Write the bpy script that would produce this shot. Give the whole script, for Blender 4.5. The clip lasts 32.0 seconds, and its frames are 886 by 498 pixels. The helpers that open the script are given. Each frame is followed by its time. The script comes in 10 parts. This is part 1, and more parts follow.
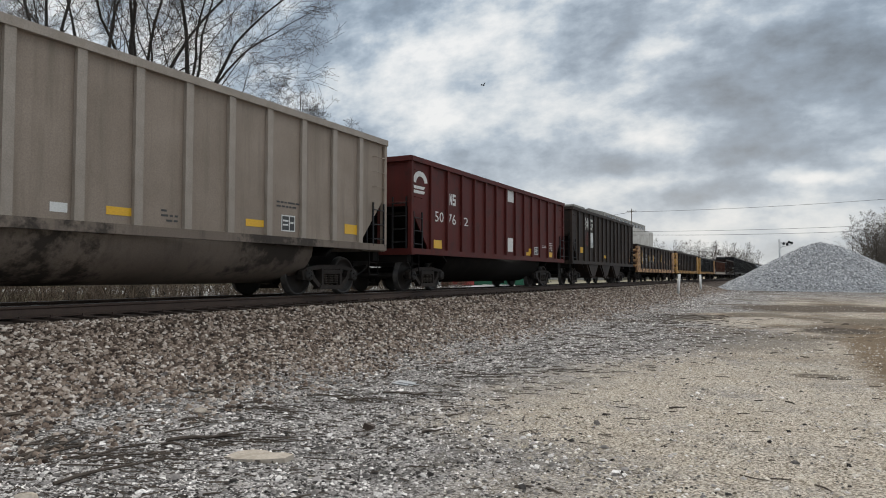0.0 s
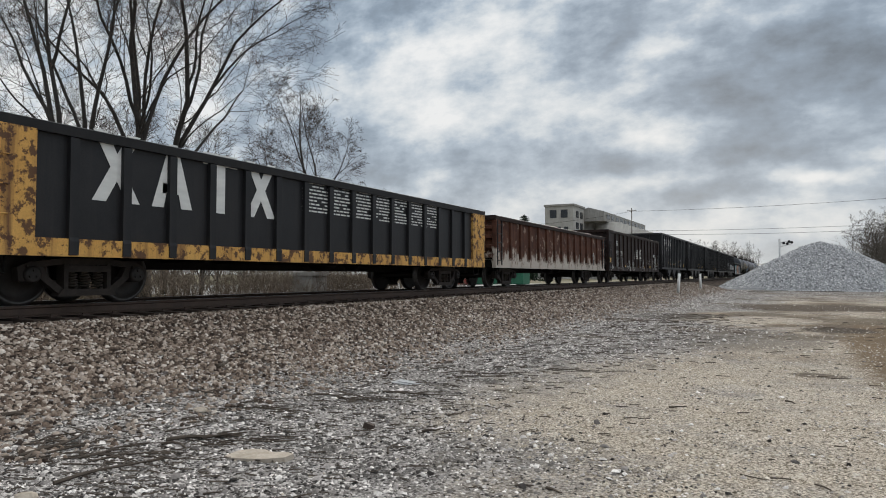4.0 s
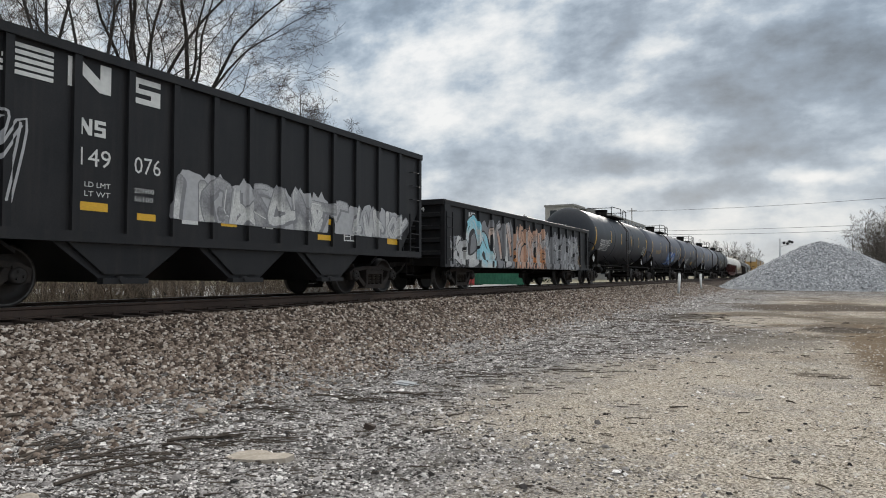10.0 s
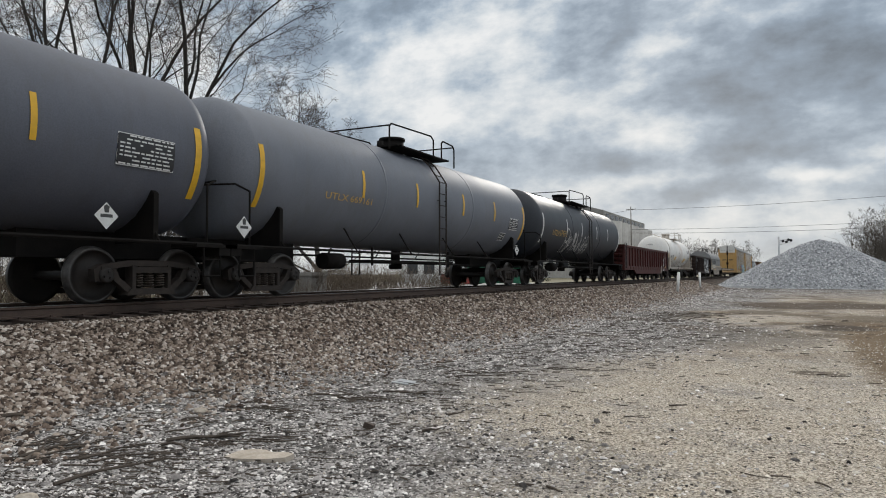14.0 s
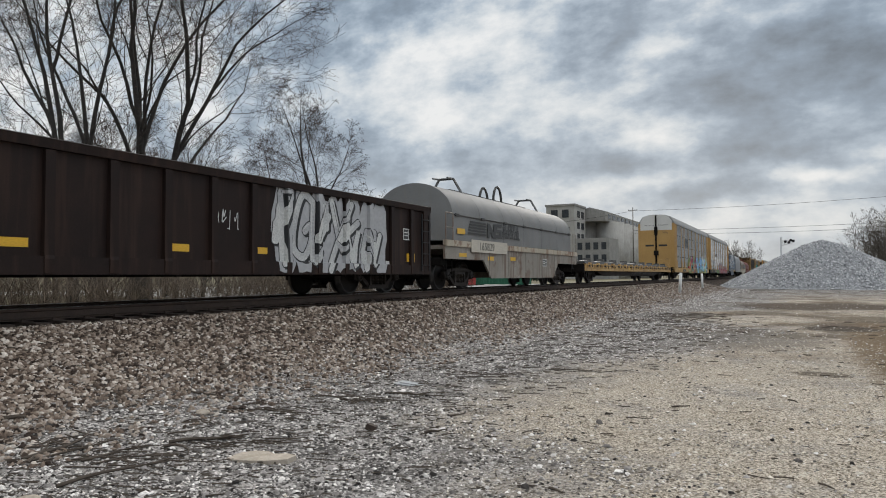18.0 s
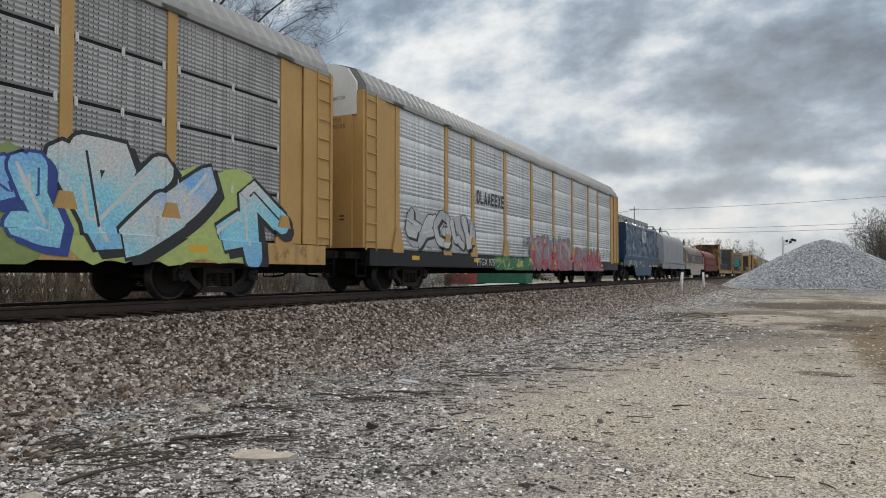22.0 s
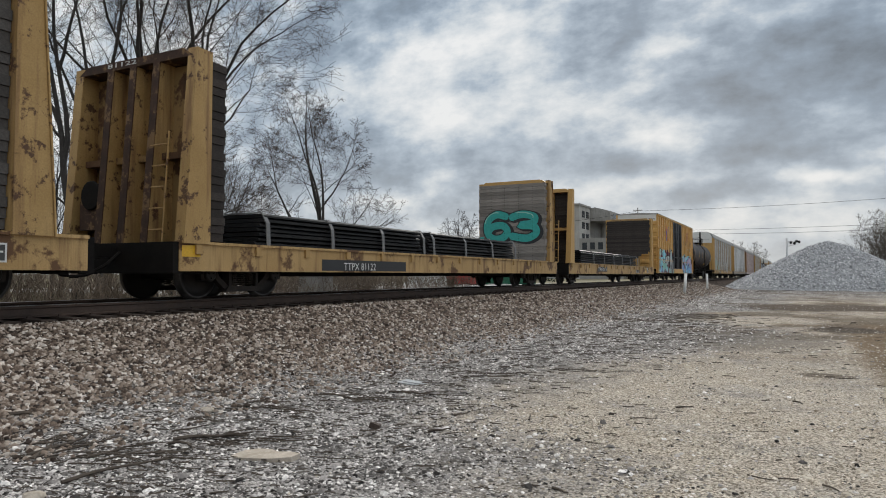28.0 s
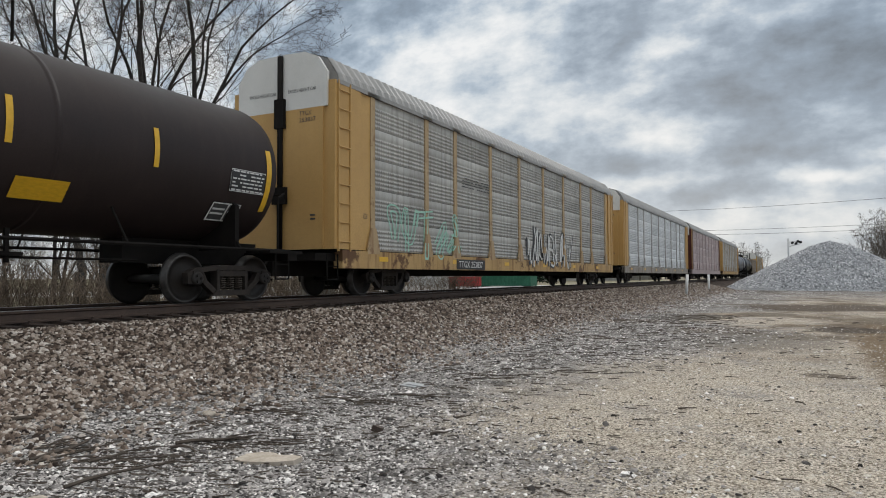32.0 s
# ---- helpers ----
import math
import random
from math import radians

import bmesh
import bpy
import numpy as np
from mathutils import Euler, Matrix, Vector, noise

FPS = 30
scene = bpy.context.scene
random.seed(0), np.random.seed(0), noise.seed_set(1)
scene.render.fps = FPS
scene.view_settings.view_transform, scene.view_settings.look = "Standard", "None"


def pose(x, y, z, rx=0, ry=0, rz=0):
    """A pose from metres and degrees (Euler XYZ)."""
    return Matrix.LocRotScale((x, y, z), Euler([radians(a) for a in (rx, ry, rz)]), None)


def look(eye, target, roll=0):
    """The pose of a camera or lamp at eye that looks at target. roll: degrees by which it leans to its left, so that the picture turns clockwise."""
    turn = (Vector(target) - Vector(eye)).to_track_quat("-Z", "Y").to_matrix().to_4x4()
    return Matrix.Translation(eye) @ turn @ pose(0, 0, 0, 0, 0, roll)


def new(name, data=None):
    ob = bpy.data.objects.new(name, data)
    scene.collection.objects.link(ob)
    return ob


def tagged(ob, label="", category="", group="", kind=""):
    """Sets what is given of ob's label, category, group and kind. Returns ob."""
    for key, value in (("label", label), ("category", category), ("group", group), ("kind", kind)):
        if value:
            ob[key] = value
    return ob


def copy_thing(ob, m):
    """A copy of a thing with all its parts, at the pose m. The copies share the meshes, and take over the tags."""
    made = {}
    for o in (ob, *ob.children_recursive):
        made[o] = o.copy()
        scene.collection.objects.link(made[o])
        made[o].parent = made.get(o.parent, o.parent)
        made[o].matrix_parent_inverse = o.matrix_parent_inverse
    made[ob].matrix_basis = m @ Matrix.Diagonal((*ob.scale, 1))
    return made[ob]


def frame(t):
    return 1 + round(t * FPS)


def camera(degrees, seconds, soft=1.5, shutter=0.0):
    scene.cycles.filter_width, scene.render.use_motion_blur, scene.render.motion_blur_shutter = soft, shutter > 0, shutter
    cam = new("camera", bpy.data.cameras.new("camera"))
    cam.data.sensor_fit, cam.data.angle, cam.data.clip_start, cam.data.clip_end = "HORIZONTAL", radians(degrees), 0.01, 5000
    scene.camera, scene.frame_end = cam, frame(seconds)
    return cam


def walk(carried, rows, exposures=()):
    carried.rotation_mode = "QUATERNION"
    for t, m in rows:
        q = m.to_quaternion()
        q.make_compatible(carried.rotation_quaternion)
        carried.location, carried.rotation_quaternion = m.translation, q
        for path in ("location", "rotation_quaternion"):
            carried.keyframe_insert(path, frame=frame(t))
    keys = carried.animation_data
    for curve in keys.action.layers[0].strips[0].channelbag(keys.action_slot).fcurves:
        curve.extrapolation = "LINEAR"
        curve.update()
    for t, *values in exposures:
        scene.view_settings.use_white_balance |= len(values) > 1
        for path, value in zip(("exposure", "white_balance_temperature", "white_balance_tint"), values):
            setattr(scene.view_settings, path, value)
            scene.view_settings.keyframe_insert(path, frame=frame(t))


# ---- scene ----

# The train passes on a straight track that runs along Y. Ground near the camera is z = 0.
RAIL = 0.95          # height of the rail heads
TC = -10.93          # centre line of the track
SPEED = 19.323       # metres a second, towards the viewer
EYE = (0.0, 0.0, 1.415)

cam = camera(65.42, 32.0, soft=1.0)
LOOKS = [
    (0, 92.193, -0.123, 26.896), (0.5, 92.171, -0.120, 26.878), (1, 92.138, -0.123, 26.857), (1.5, 92.129, -0.124, 26.853),
    (2, 92.128, -0.128, 26.855), (2.5, 92.125, -0.139, 26.865), (3, 92.125, -0.136, 26.876), (3.5, 92.129, -0.130, 26.888),
    (5.5, 92.240, -0.067, 26.919), (6, 92.276, -0.058, 26.924), (6.5, 92.289, -0.052, 26.929), (7, 92.278, -0.053, 26.927),
    (7.5, 92.240, -0.053, 26.909), (8, 92.190, -0.075, 26.880), (8.5, 92.153, -0.080, 26.876), (9, 92.146, -0.078, 26.888),
    (9.5, 92.156, -0.054, 26.916), (10, 92.186, -0.001, 26.924), (10.5, 92.218, 0.052, 26.925), (11, 92.232, 0.075, 26.930),
    (11.5, 92.233, 0.074, 26.923), (12, 92.218, 0.048, 26.914), (12.5, 92.181, 0.017, 26.886), (13, 92.129, 0.020, 26.866),
    (13.5, 92.101, 0.059, 26.860), (14, 92.097, 0.118, 26.859), (14.5, 92.083, 0.175, 26.866), (16.5, 92.153, 0.214, 26.943),
    (17, 92.176, 0.242, 26.965), (17.5, 92.203, 0.234, 26.999), (18, 92.205, 0.227, 27.021), (18.5, 92.171, 0.202, 27.027),
    (19, 92.135, 0.170, 27.029), (19.5, 92.105, 0.130, 27.032), (20, 92.074, 0.103, 27.043), (20.5, 92.051, 0.128, 27.072),
    (21, 92.050, 0.108, 27.095), (21.5, 92.072, 0.092, 27.109), (22, 92.097, 0.098, 27.120), (22.5, 92.114, 0.101, 27.145),
    (23, 92.124, 0.085, 27.158), (23.5, 92.141, 0.072, 27.184), (24, 92.173, 0.077, 27.231), (24.5, 92.190, 0.065, 27.283),
    (25, 92.202, 0.063, 27.324), (25.5, 92.201, 0.056, 27.342), (27.5, 92.114, -0.070, 27.373), (28, 92.137, -0.078, 27.383),
    (28.5, 92.184, -0.052, 27.421), (29, 92.249, 0.014, 27.452), (29.5, 92.299, 0.063, 27.482), (30, 92.319, 0.084, 27.495),
    (30.5, 92.339, 0.116, 27.517), (31, 92.353, 0.160, 27.522), (31.5, 92.357, 0.203, 27.513), (32, 92.329, 0.260, 27.500)]
EXPOSURES = [(0.0, .0), (1.0, .03), (3.0, -.04), (6.0, .02), (8.0, .06), (10.0, .05), (12.0, .0), (14.0, -.02), (17.0, -.10), (18.0, -.04), (19.0, -.07), (20.0, -.12), (21.0, -.06), (22.0, .0), (25.0, .0), (28.0, -.04), (30.0, -.02), (32.0, .02)]
walk(cam, [(t, pose(*EYE, a, b, c)) for t, a, b, c in LOOKS], EXPOSURES)


# ---- sky and sun ----
SUN_EL, SUN_AZ = radians(19.0), radians(9.5)     # azimuth from +Y towards -X


def build_world():
    w = bpy.data.worlds.new("overcast_sky")
    scene.world = w
    w.use_nodes = True
    nt = w.node_tree
    nt.nodes.clear()
    N, K = nt.nodes.new, nt.links.new

    def math_node(op, a, b=None, c=None):
        n = N("ShaderNodeMath")
        n.operation = op
        for i, v in enumerate((a, b, c)):
            if v is None:
                continue
            if isinstance(v, (int, float)):
                n.inputs[i].default_value = v
            else:
                K(v, n.inputs[i])
        return n.outputs[0]

    def vmix(fac, a, b):
        n = N("ShaderNodeMix")
        n.data_type = "RGBA"
        if isinstance(fac, (int, float)):
            n.inputs[0].default_value = fac
        else:
            K(fac, n.inputs[0])
        for i, v in ((6, a), (7, b)):
            if isinstance(v, tuple):
                n.inputs[i].default_value = (*v, 1)
            else:
                K(v, n.inputs[i])
        return n.outputs[2]

    co = N("ShaderNodeTexCoord").outputs["Generated"]
    sep = N("ShaderNodeSeparateXYZ")
    K(co, sep.inputs[0])
    x, y, z = sep.outputs
    up = math_node("MAXIMUM", z, 0.0)
    den = math_node("ADD", up, 0.42)
    px, py = math_node("DIVIDE", x, den), math_node("DIVIDE", y, den)
    comb = N("ShaderNodeCombineXYZ")
    K(px, comb.inputs[0]), K(py, comb.inputs[1])
    big = N("ShaderNodeTexNoise")
    big.inputs["Scale"].default_value, big.inputs["Detail"].default_value = 2.7, 8.0
    big.inputs["Roughness"].default_value, big.inputs["Distortion"].default_value = 0.58, 0.35
    shift = N("ShaderNodeVectorMath")
    shift.operation = "ADD"
    K(comb.outputs[0], shift.inputs[0])
    shift.inputs[1].default_value = CLOUD_SHIFT
    K(shift.outputs[0], big.inputs["Vector"])
    fine = N("ShaderNodeTexNoise")
    fine.inputs["Scale"].default_value, fine.inputs["Detail"].default_value, fine.inputs["Roughness"].default_value = 8.0, 7.0, 0.58
    front = math_node("MAXIMUM", y, 0.05)
    face_on = N("ShaderNodeCombineXYZ")
    K(math_node("DIVIDE", x, front), face_on.inputs[0]), K(math_node("MULTIPLY", math_node("DIVIDE", z, front), 1.7), face_on.inputs[1])
    K(face_on.outputs[0], fine.inputs["Vector"])
    cloud = math_node("ADD", math_node("MULTIPLY", big.outputs[0], 0.30), math_node("MULTIPLY", fine.outputs[0], 0.85))
    cloud = math_node("SUBTRACT", cloud, 0.065)

    # broad lighter and darker cloud masses: bearing, height, half width, half height, gain
    ahead = math_node("MAXIMUM", y, 0.02)
    bu, bv = math_node("DIVIDE", x, ahead), math_node("DIVIDE", z, ahead)
    wob = N("ShaderNodeTexNoise")
    wob.inputs["Scale"].default_value, wob.inputs["Detail"].default_value = 7.0, 4.0
    K(co, wob.inputs["Vector"])
    wsep = N("ShaderNodeSeparateColor")
    K(wob.outputs["Color"], wsep.inputs[0])
    bu = math_node("ADD", bu, math_node("MULTIPLY", math_node("SUBTRACT", wsep.outputs[0], 0.5), 0.13))
    bv = math_node("ADD", bv, math_node("MULTIPLY", math_node("SUBTRACT", wsep.outputs[1], 0.5), 0.07))
    for u0, v0, a, b, g in CLOUD_MASSES:
        du = math_node("POWER", math_node("ABSOLUTE", math_node("DIVIDE", math_node("SUBTRACT", bu, u0), a)), 2.0)
        dv = math_node("POWER", math_node("ABSOLUTE", math_node("DIVIDE", math_node("SUBTRACT", bv, v0), b)), 2.0)
        e = math_node("POWER", 2.718, math_node("MULTIPLY", math_node("ADD", du, dv), -0.8))
        cloud = math_node("ADD", cloud, math_node("MULTIPLY", e, g * 1.0))
    ramp = N("ShaderNodeValToRGB")
    K(cloud, ramp.inputs[0])
    els = ramp.color_ramp.elements
    els[0].position, els[0].color = CLOUD_RAMP[0][0], (*CLOUD_RAMP[0][1], 1)
    els[1].position, els[1].color = CLOUD_RAMP[-1][0], (*CLOUD_RAMP[-1][1], 1)
    for p, c in CLOUD_RAMP[1:-1]:
        els.new(p).color = (*c, 1)
    sky = N("ShaderNodeTexSky")
    sky.sky_type, sky.sun_disc = "NISHITA", False
    sky.sun_elevation, sky.sun_rotation = SUN_EL, -SUN_AZ
    sky.air_density, sky.dust_density = 1.5, 3.0
    dim = N("ShaderNodeVectorMath")
    dim.operation = "SCALE"
    K(sky.outputs[0], dim.inputs[0])
    dim.inputs["Scale"].default_value = 0.05
    # pale warm haze low over the horizon
    low = math_node("POWER", 2.718, math_node("MULTIPLY", up, -10.0))
    hazy = vmix(math_node("MULTIPLY", low, 0.56), ramp.outputs[0], HAZE)
    col = vmix(0.985, dim.outputs[0], hazy)
    # an overcast sky is brighter overhead than near the horizon
    ov = N("ShaderNodeMapRange")
    ov.interpolation_type = "SMOOTHSTEP"
    ov.inputs[1].default_value, ov.inputs[2].default_value = 0.40, 0.92
    ov.inputs[3].default_value, ov.inputs[4].default_value = SKY_GAIN, SKY_GAIN * ZENITH
    K(z, ov.inputs[0])
    mid = N("ShaderNodeMapRange")
    mid.inputs[1].default_value, mid.inputs[2].default_value, mid.inputs[4].default_value = 0.40, 0.85, 0.85
    K(z, mid.inputs[0])
    col = vmix(mid.outputs[0], col, (0.55, 0.535, 0.505))
    bg = N("ShaderNodeBackground")
    K(col, bg.inputs[0])
    # extra sky gain towards +X, out of view, added to brighten the car sides
    rear = N("ShaderNodeMapRange")
    rear.interpolation_type = "SMOOTHSTEP"
    rear.inputs[1].default_value, rear.inputs[2].default_value, rear.inputs[3].default_value, rear.inputs[4].default_value = 0.15, 1.0, 1.0, 1.38
    K(x, rear.inputs[0])
    K(math_node("MULTIPLY", ov.outputs[0], rear.outputs[0]), bg.inputs[1])
    K(bg.outputs[0], N("ShaderNodeOutputWorld").inputs[0])


CLOUD_SHIFT = (3.1, 1.7, 0.0)
CLOUD_MASSES = [
    (-0.658, 0.449, 0.129, 0.046, -0.13), (-0.794, 0.489, 0.078, 0.042, -0.10), (-0.433, 0.419, 0.074, 0.037, 0.17), (-0.514, 0.382, 0.084, 0.042, 0.15), (-0.362, 0.332, 0.056, 0.035, 0.14),
    (-0.623, 0.311, 0.125, 0.049, 0.13), (-0.453, 0.276, 0.119, 0.041, 0.12), (-0.317, 0.248, 0.080, 0.030, 0.14), (-0.220, 0.204, 0.089, 0.023, 0.14), (-0.146, 0.205, 0.046, 0.020, 0.08),
    (-0.163, 0.314, 0.043, 0.025, 0.24), (-0.260, 0.342, 0.076, 0.038, -0.10), (-0.295, 0.292, 0.052, 0.021, -0.06), (0.000, 0.276, 0.152, 0.059, -0.21), (-0.053, 0.337, 0.042, 0.017, 0.03),
    (-0.004, 0.209, 0.039, 0.017, 0.06), (-0.070, 0.178, 0.085, 0.034, -0.11), (-0.270, 0.167, 0.101, 0.025, -0.11), (-0.693, 0.209, 0.156, 0.050, -0.07), (0.036, 0.132, 0.047, 0.008, 0.24),
    (-0.173, 0.135, 0.047, 0.011, 0.16), (0.089, 0.153, 0.023, 0.009, 0.12), (0.024, 0.159, 0.076, 0.013, -0.05), (-0.106, 0.115, 0.087, 0.013, -0.07), (-0.578, 0.123, 0.066, 0.014, 0.12),
    (-0.323, 0.055, 0.132, 0.021, 0.06), (-0.050, 0.089, 0.096, 0.017, 0.10), (0.028, 0.064, 0.095, 0.018, 0.12), (-0.793, 0.295, 0.077, 0.063, -0.04), (-1.246, 0.454, 0.352, 0.147, 0.08),
    (-1.528, 0.309, 0.269, 0.092, 0.10), (-1.851, 0.482, 0.373, 0.293, 0.14), (-0.943, 0.333, 0.100, 0.077, 0.04)]
CLOUD_RAMP = [(0.22, (0.150, 0.185, 0.230)), (0.42, (0.265, 0.335, 0.420)), (0.52, (0.400, 0.480, 0.570)), (0.61, (0.60, 0.655, 0.705)), (0.74, (0.82, 0.835, 0.845))]
HAZE = (0.80, 0.765, 0.69)
SKY_GAIN, ZENITH = 1.04, 2.38
build_world()

sun = new("sun", bpy.data.lights.new("sun", "SUN"))
sun.data.energy, sun.data.angle, sun.data.color = 1.4, radians(14), (1.0, 0.95, 0.88)
sun.matrix_world = look(Vector((-math.sin(SUN_AZ) * math.cos(SUN_EL), math.cos(SUN_AZ) * math.cos(SUN_EL), math.sin(SUN_EL))) * 100, (0, 0, 0))


# ---- materials ----
def surf(name, a, b, rough=0.7, scale=3.0, metal=0.0, bump=0.15, fine=40.0, streak=None, streak_amt=0.5, spots=None, spot_amt=0.5, spot_scale=2.5,
         rand=0.0, island=0.0, stretch=(1, 1, 1), gloss=0.25, spot_lo=0.54, belt=None, coat=None):
    """Two colours mixed by noise at two scales, with optional runs down the sides (streak) and blotches (spots)."""
    m = bpy.data.materials.new(name)
    m.use_nodes = True
    nt = m.node_tree
    bs = nt.nodes["Principled BSDF"]
    N, K = nt.nodes.new, nt.links.new
    co = N("ShaderNodeTexCoord").outputs["Object"]
    if stretch != (1, 1, 1):
        mp0 = N("ShaderNodeMapping")
        mp0.inputs["Scale"].default_value = stretch
        K(co, mp0.inputs[0])
        co = mp0.outputs[0]

    def noise_tex(sc, detail=5.0, mapping=None, rg=0.6):
        n = N("ShaderNodeTexNoise")
        n.inputs["Scale"].default_value, n.inputs["Detail"].default_value, n.inputs["Roughness"].default_value = sc, detail, rg
        if mapping:
            mp = N("ShaderNodeMapping")
            mp.inputs["Scale"].default_value = mapping
            K(co, mp.inputs[0])
            K(mp.outputs[0], n.inputs["Vector"])
        else:
            K(co, n.inputs["Vector"])
        return n.outputs[0]

    def ramp(v, lo, hi):
        r = N("ShaderNodeMapRange")
        r.inputs[1].default_value, r.inputs[2].default_value = lo, hi
        K(v, r.inputs[0])
        return r.outputs[0]

    def mix(fac, x, y, mode="MIX"):
        n = N("ShaderNodeMix")
        n.data_type, n.blend_type = "RGBA", mode
        if isinstance(fac, (int, float)):
            n.inputs[0].default_value = fac
        else:
            K(fac, n.inputs[0])
        for i, v in ((6, x), (7, y)):
            if isinstance(v, tuple):
                n.inputs[i].default_value = (*v, 1)
            else:
                K(v, n.inputs[i])
        return n.outputs[2]

    def times(v, k):
        n = N("ShaderNodeMath")
        n.operation = "MULTIPLY"
        K(v, n.inputs[0])
        n.inputs[1].default_value = k
        return n.outputs[0]

    big, small = noise_tex(scale), noise_tex(fine, 3.0)
    col = mix(ramp(big, 0.35, 0.68), a, b)
    mul = N("ShaderNodeMapRange")
    mul.inputs[1].default_value, mul.inputs[2].default_value, mul.inputs[3].default_value, mul.inputs[4].default_value = 0.3, 0.7, 0.86, 1.1
    K(small, mul.inputs[0])
    col = mix(1.0, col, mul.outputs[0], "MULTIPLY")
    if streak:
        s = noise_tex(1.0, 4.0, (5.0, 5.0, 0.35))
        col = mix(times(ramp(s, 0.50, 0.72), streak_amt), col, streak)
    if spots:
        s = noise_tex(spot_scale, 7.0, None, 0.7)
        col = mix(times(ramp(s, spot_lo, spot_lo + 0.05), spot_amt), col, spots)
    if belt:
        mid, half, tint, amt = belt
        sp = N("ShaderNodeSeparateXYZ")
        K(co, sp.inputs[0])
        off = N("ShaderNodeMath")
        off.operation = "SUBTRACT"
        K(sp.outputs[1], off.inputs[0])
        off.inputs[1].default_value = mid
        ab = N("ShaderNodeMath")
        ab.operation = "ABSOLUTE"
        K(off.outputs[0], ab.inputs[0])
        near = N("ShaderNodeMapRange")
        near.inputs[1].default_value, near.inputs[2].default_value = half, half * .3
        K(ab.outputs[0], near.inputs[0])
        runs = N("ShaderNodeMath")
        runs.operation = "MULTIPLY"
        K(near.outputs[0], runs.inputs[0])
        K(ramp(noise_tex(1.0, 5.0, (1.2, 5.0, 1.2)), .42, .62), runs.inputs[1])
        col = mix(times(runs.outputs[0], amt), col, tint)
    if coat:
        # an old coat of paint that survives best below a given height, flaking off above
        level, soft_edge, tint, amt = coat
        sp = N("ShaderNodeSeparateXYZ")
        K(co, sp.inputs[0])
        left_on = N("ShaderNodeMapRange")
        left_on.inputs[1].default_value, left_on.inputs[2].default_value = level + soft_edge, level - soft_edge
        left_on.inputs[3].default_value, left_on.inputs[4].default_value = -.20, .20
        K(sp.outputs[2], left_on.inputs[0])
        sum_ = N("ShaderNodeMath")
        K(left_on.outputs[0], sum_.inputs[0])
        K(noise_tex(2.2, 7.0, (1.0, 1.6, .8), 0.72), sum_.inputs[1])
        col = mix(times(ramp(sum_.outputs[0], .50, .58), amt), col, tint)
    if rand or island:
        if island:
            r = N("ShaderNodeNewGeometry").outputs["Random Per Island"]
        else:
            r = N("ShaderNodeObjectInfo").outputs["Random"]
        rr = N("ShaderNodeMapRange")
        k = rand or island
        rr.inputs[3].default_value, rr.inputs[4].default_value = 1 - k, 1 + k
        K(r, rr.inputs[0])
        col = mix(1.0, col, rr.outputs[0], "MULTIPLY")
    K(col, bs.inputs["Base Color"])
    rg = N("ShaderNodeMapRange")
    rg.inputs[3].default_value, rg.inputs[4].default_value = max(0.05, rough - 0.12), min(1.0, rough + 0.12)
    K(big, rg.inputs[0])
    K(rg.outputs[0], bs.inputs["Roughness"])
    bs.inputs["Metallic"].default_value = metal
    bs.inputs["Specular IOR Level"].default_value = gloss
    if bump:
        bp = N("ShaderNodeBump")
        bp.inputs["Strength"].default_value, bp.inputs["Distance"].default_value = bump * 0.4, 0.02
        K(small, bp.inputs["Height"])
        K(bp.outputs[0], bs.inputs["Normal"])
    return m


def stones(name, tones, rough=0.9):
    """Loose stones: each piece of the mesh takes one of a row of tones, with a little grain."""
    m = bpy.data.materials.new(name)
    m.use_nodes = True
    nt = m.node_tree
    bs = nt.nodes["Principled BSDF"]
    N, K = nt.nodes.new, nt.links.new
    rp = N("ShaderNodeValToRGB")
    K(N("ShaderNodeNewGeometry").outputs["Random Per Island"], rp.inputs[0])
    els = rp.color_ramp.elements
    n = len(tones)
    els[0].position, els[0].color = 0.0, (*tones[0], 1)
    els[1].position, els[1].color = 1.0, (*tones[-1], 1)
    for i in range(1, n - 1):
        els.new(i / (n - 1)).color = (*tones[i], 1)
    nz = N("ShaderNodeTexNoise")
    nz.inputs["Scale"].default_value, nz.inputs["Detail"].default_value = 55.0, 4.0
    K(N("ShaderNodeTexCoord").outputs["Object"], nz.inputs["Vector"])
    mr = N("ShaderNodeMapRange")
    mr.inputs[1].default_value, mr.inputs[2].default_value, mr.inputs[3].default_value, mr.inputs[4].default_value = 0.3, 0.7, 0.7, 1.25
    K(nz.outputs[0], mr.inputs[0])
    mx = N("ShaderNodeMix")
    mx.data_type, mx.blend_type = "RGBA", "MULTIPLY"
    mx.inputs[0].default_value = 1.0
    K(rp.outputs[0], mx.inputs[6])
    K(mr.outputs[0], mx.inputs[7])
    K(mx.outputs[2], bs.inputs["Base Color"])
    bs.inputs["Roughness"].default_value, bs.inputs["Specular IOR Level"].default_value = rough, 0.08
    return m


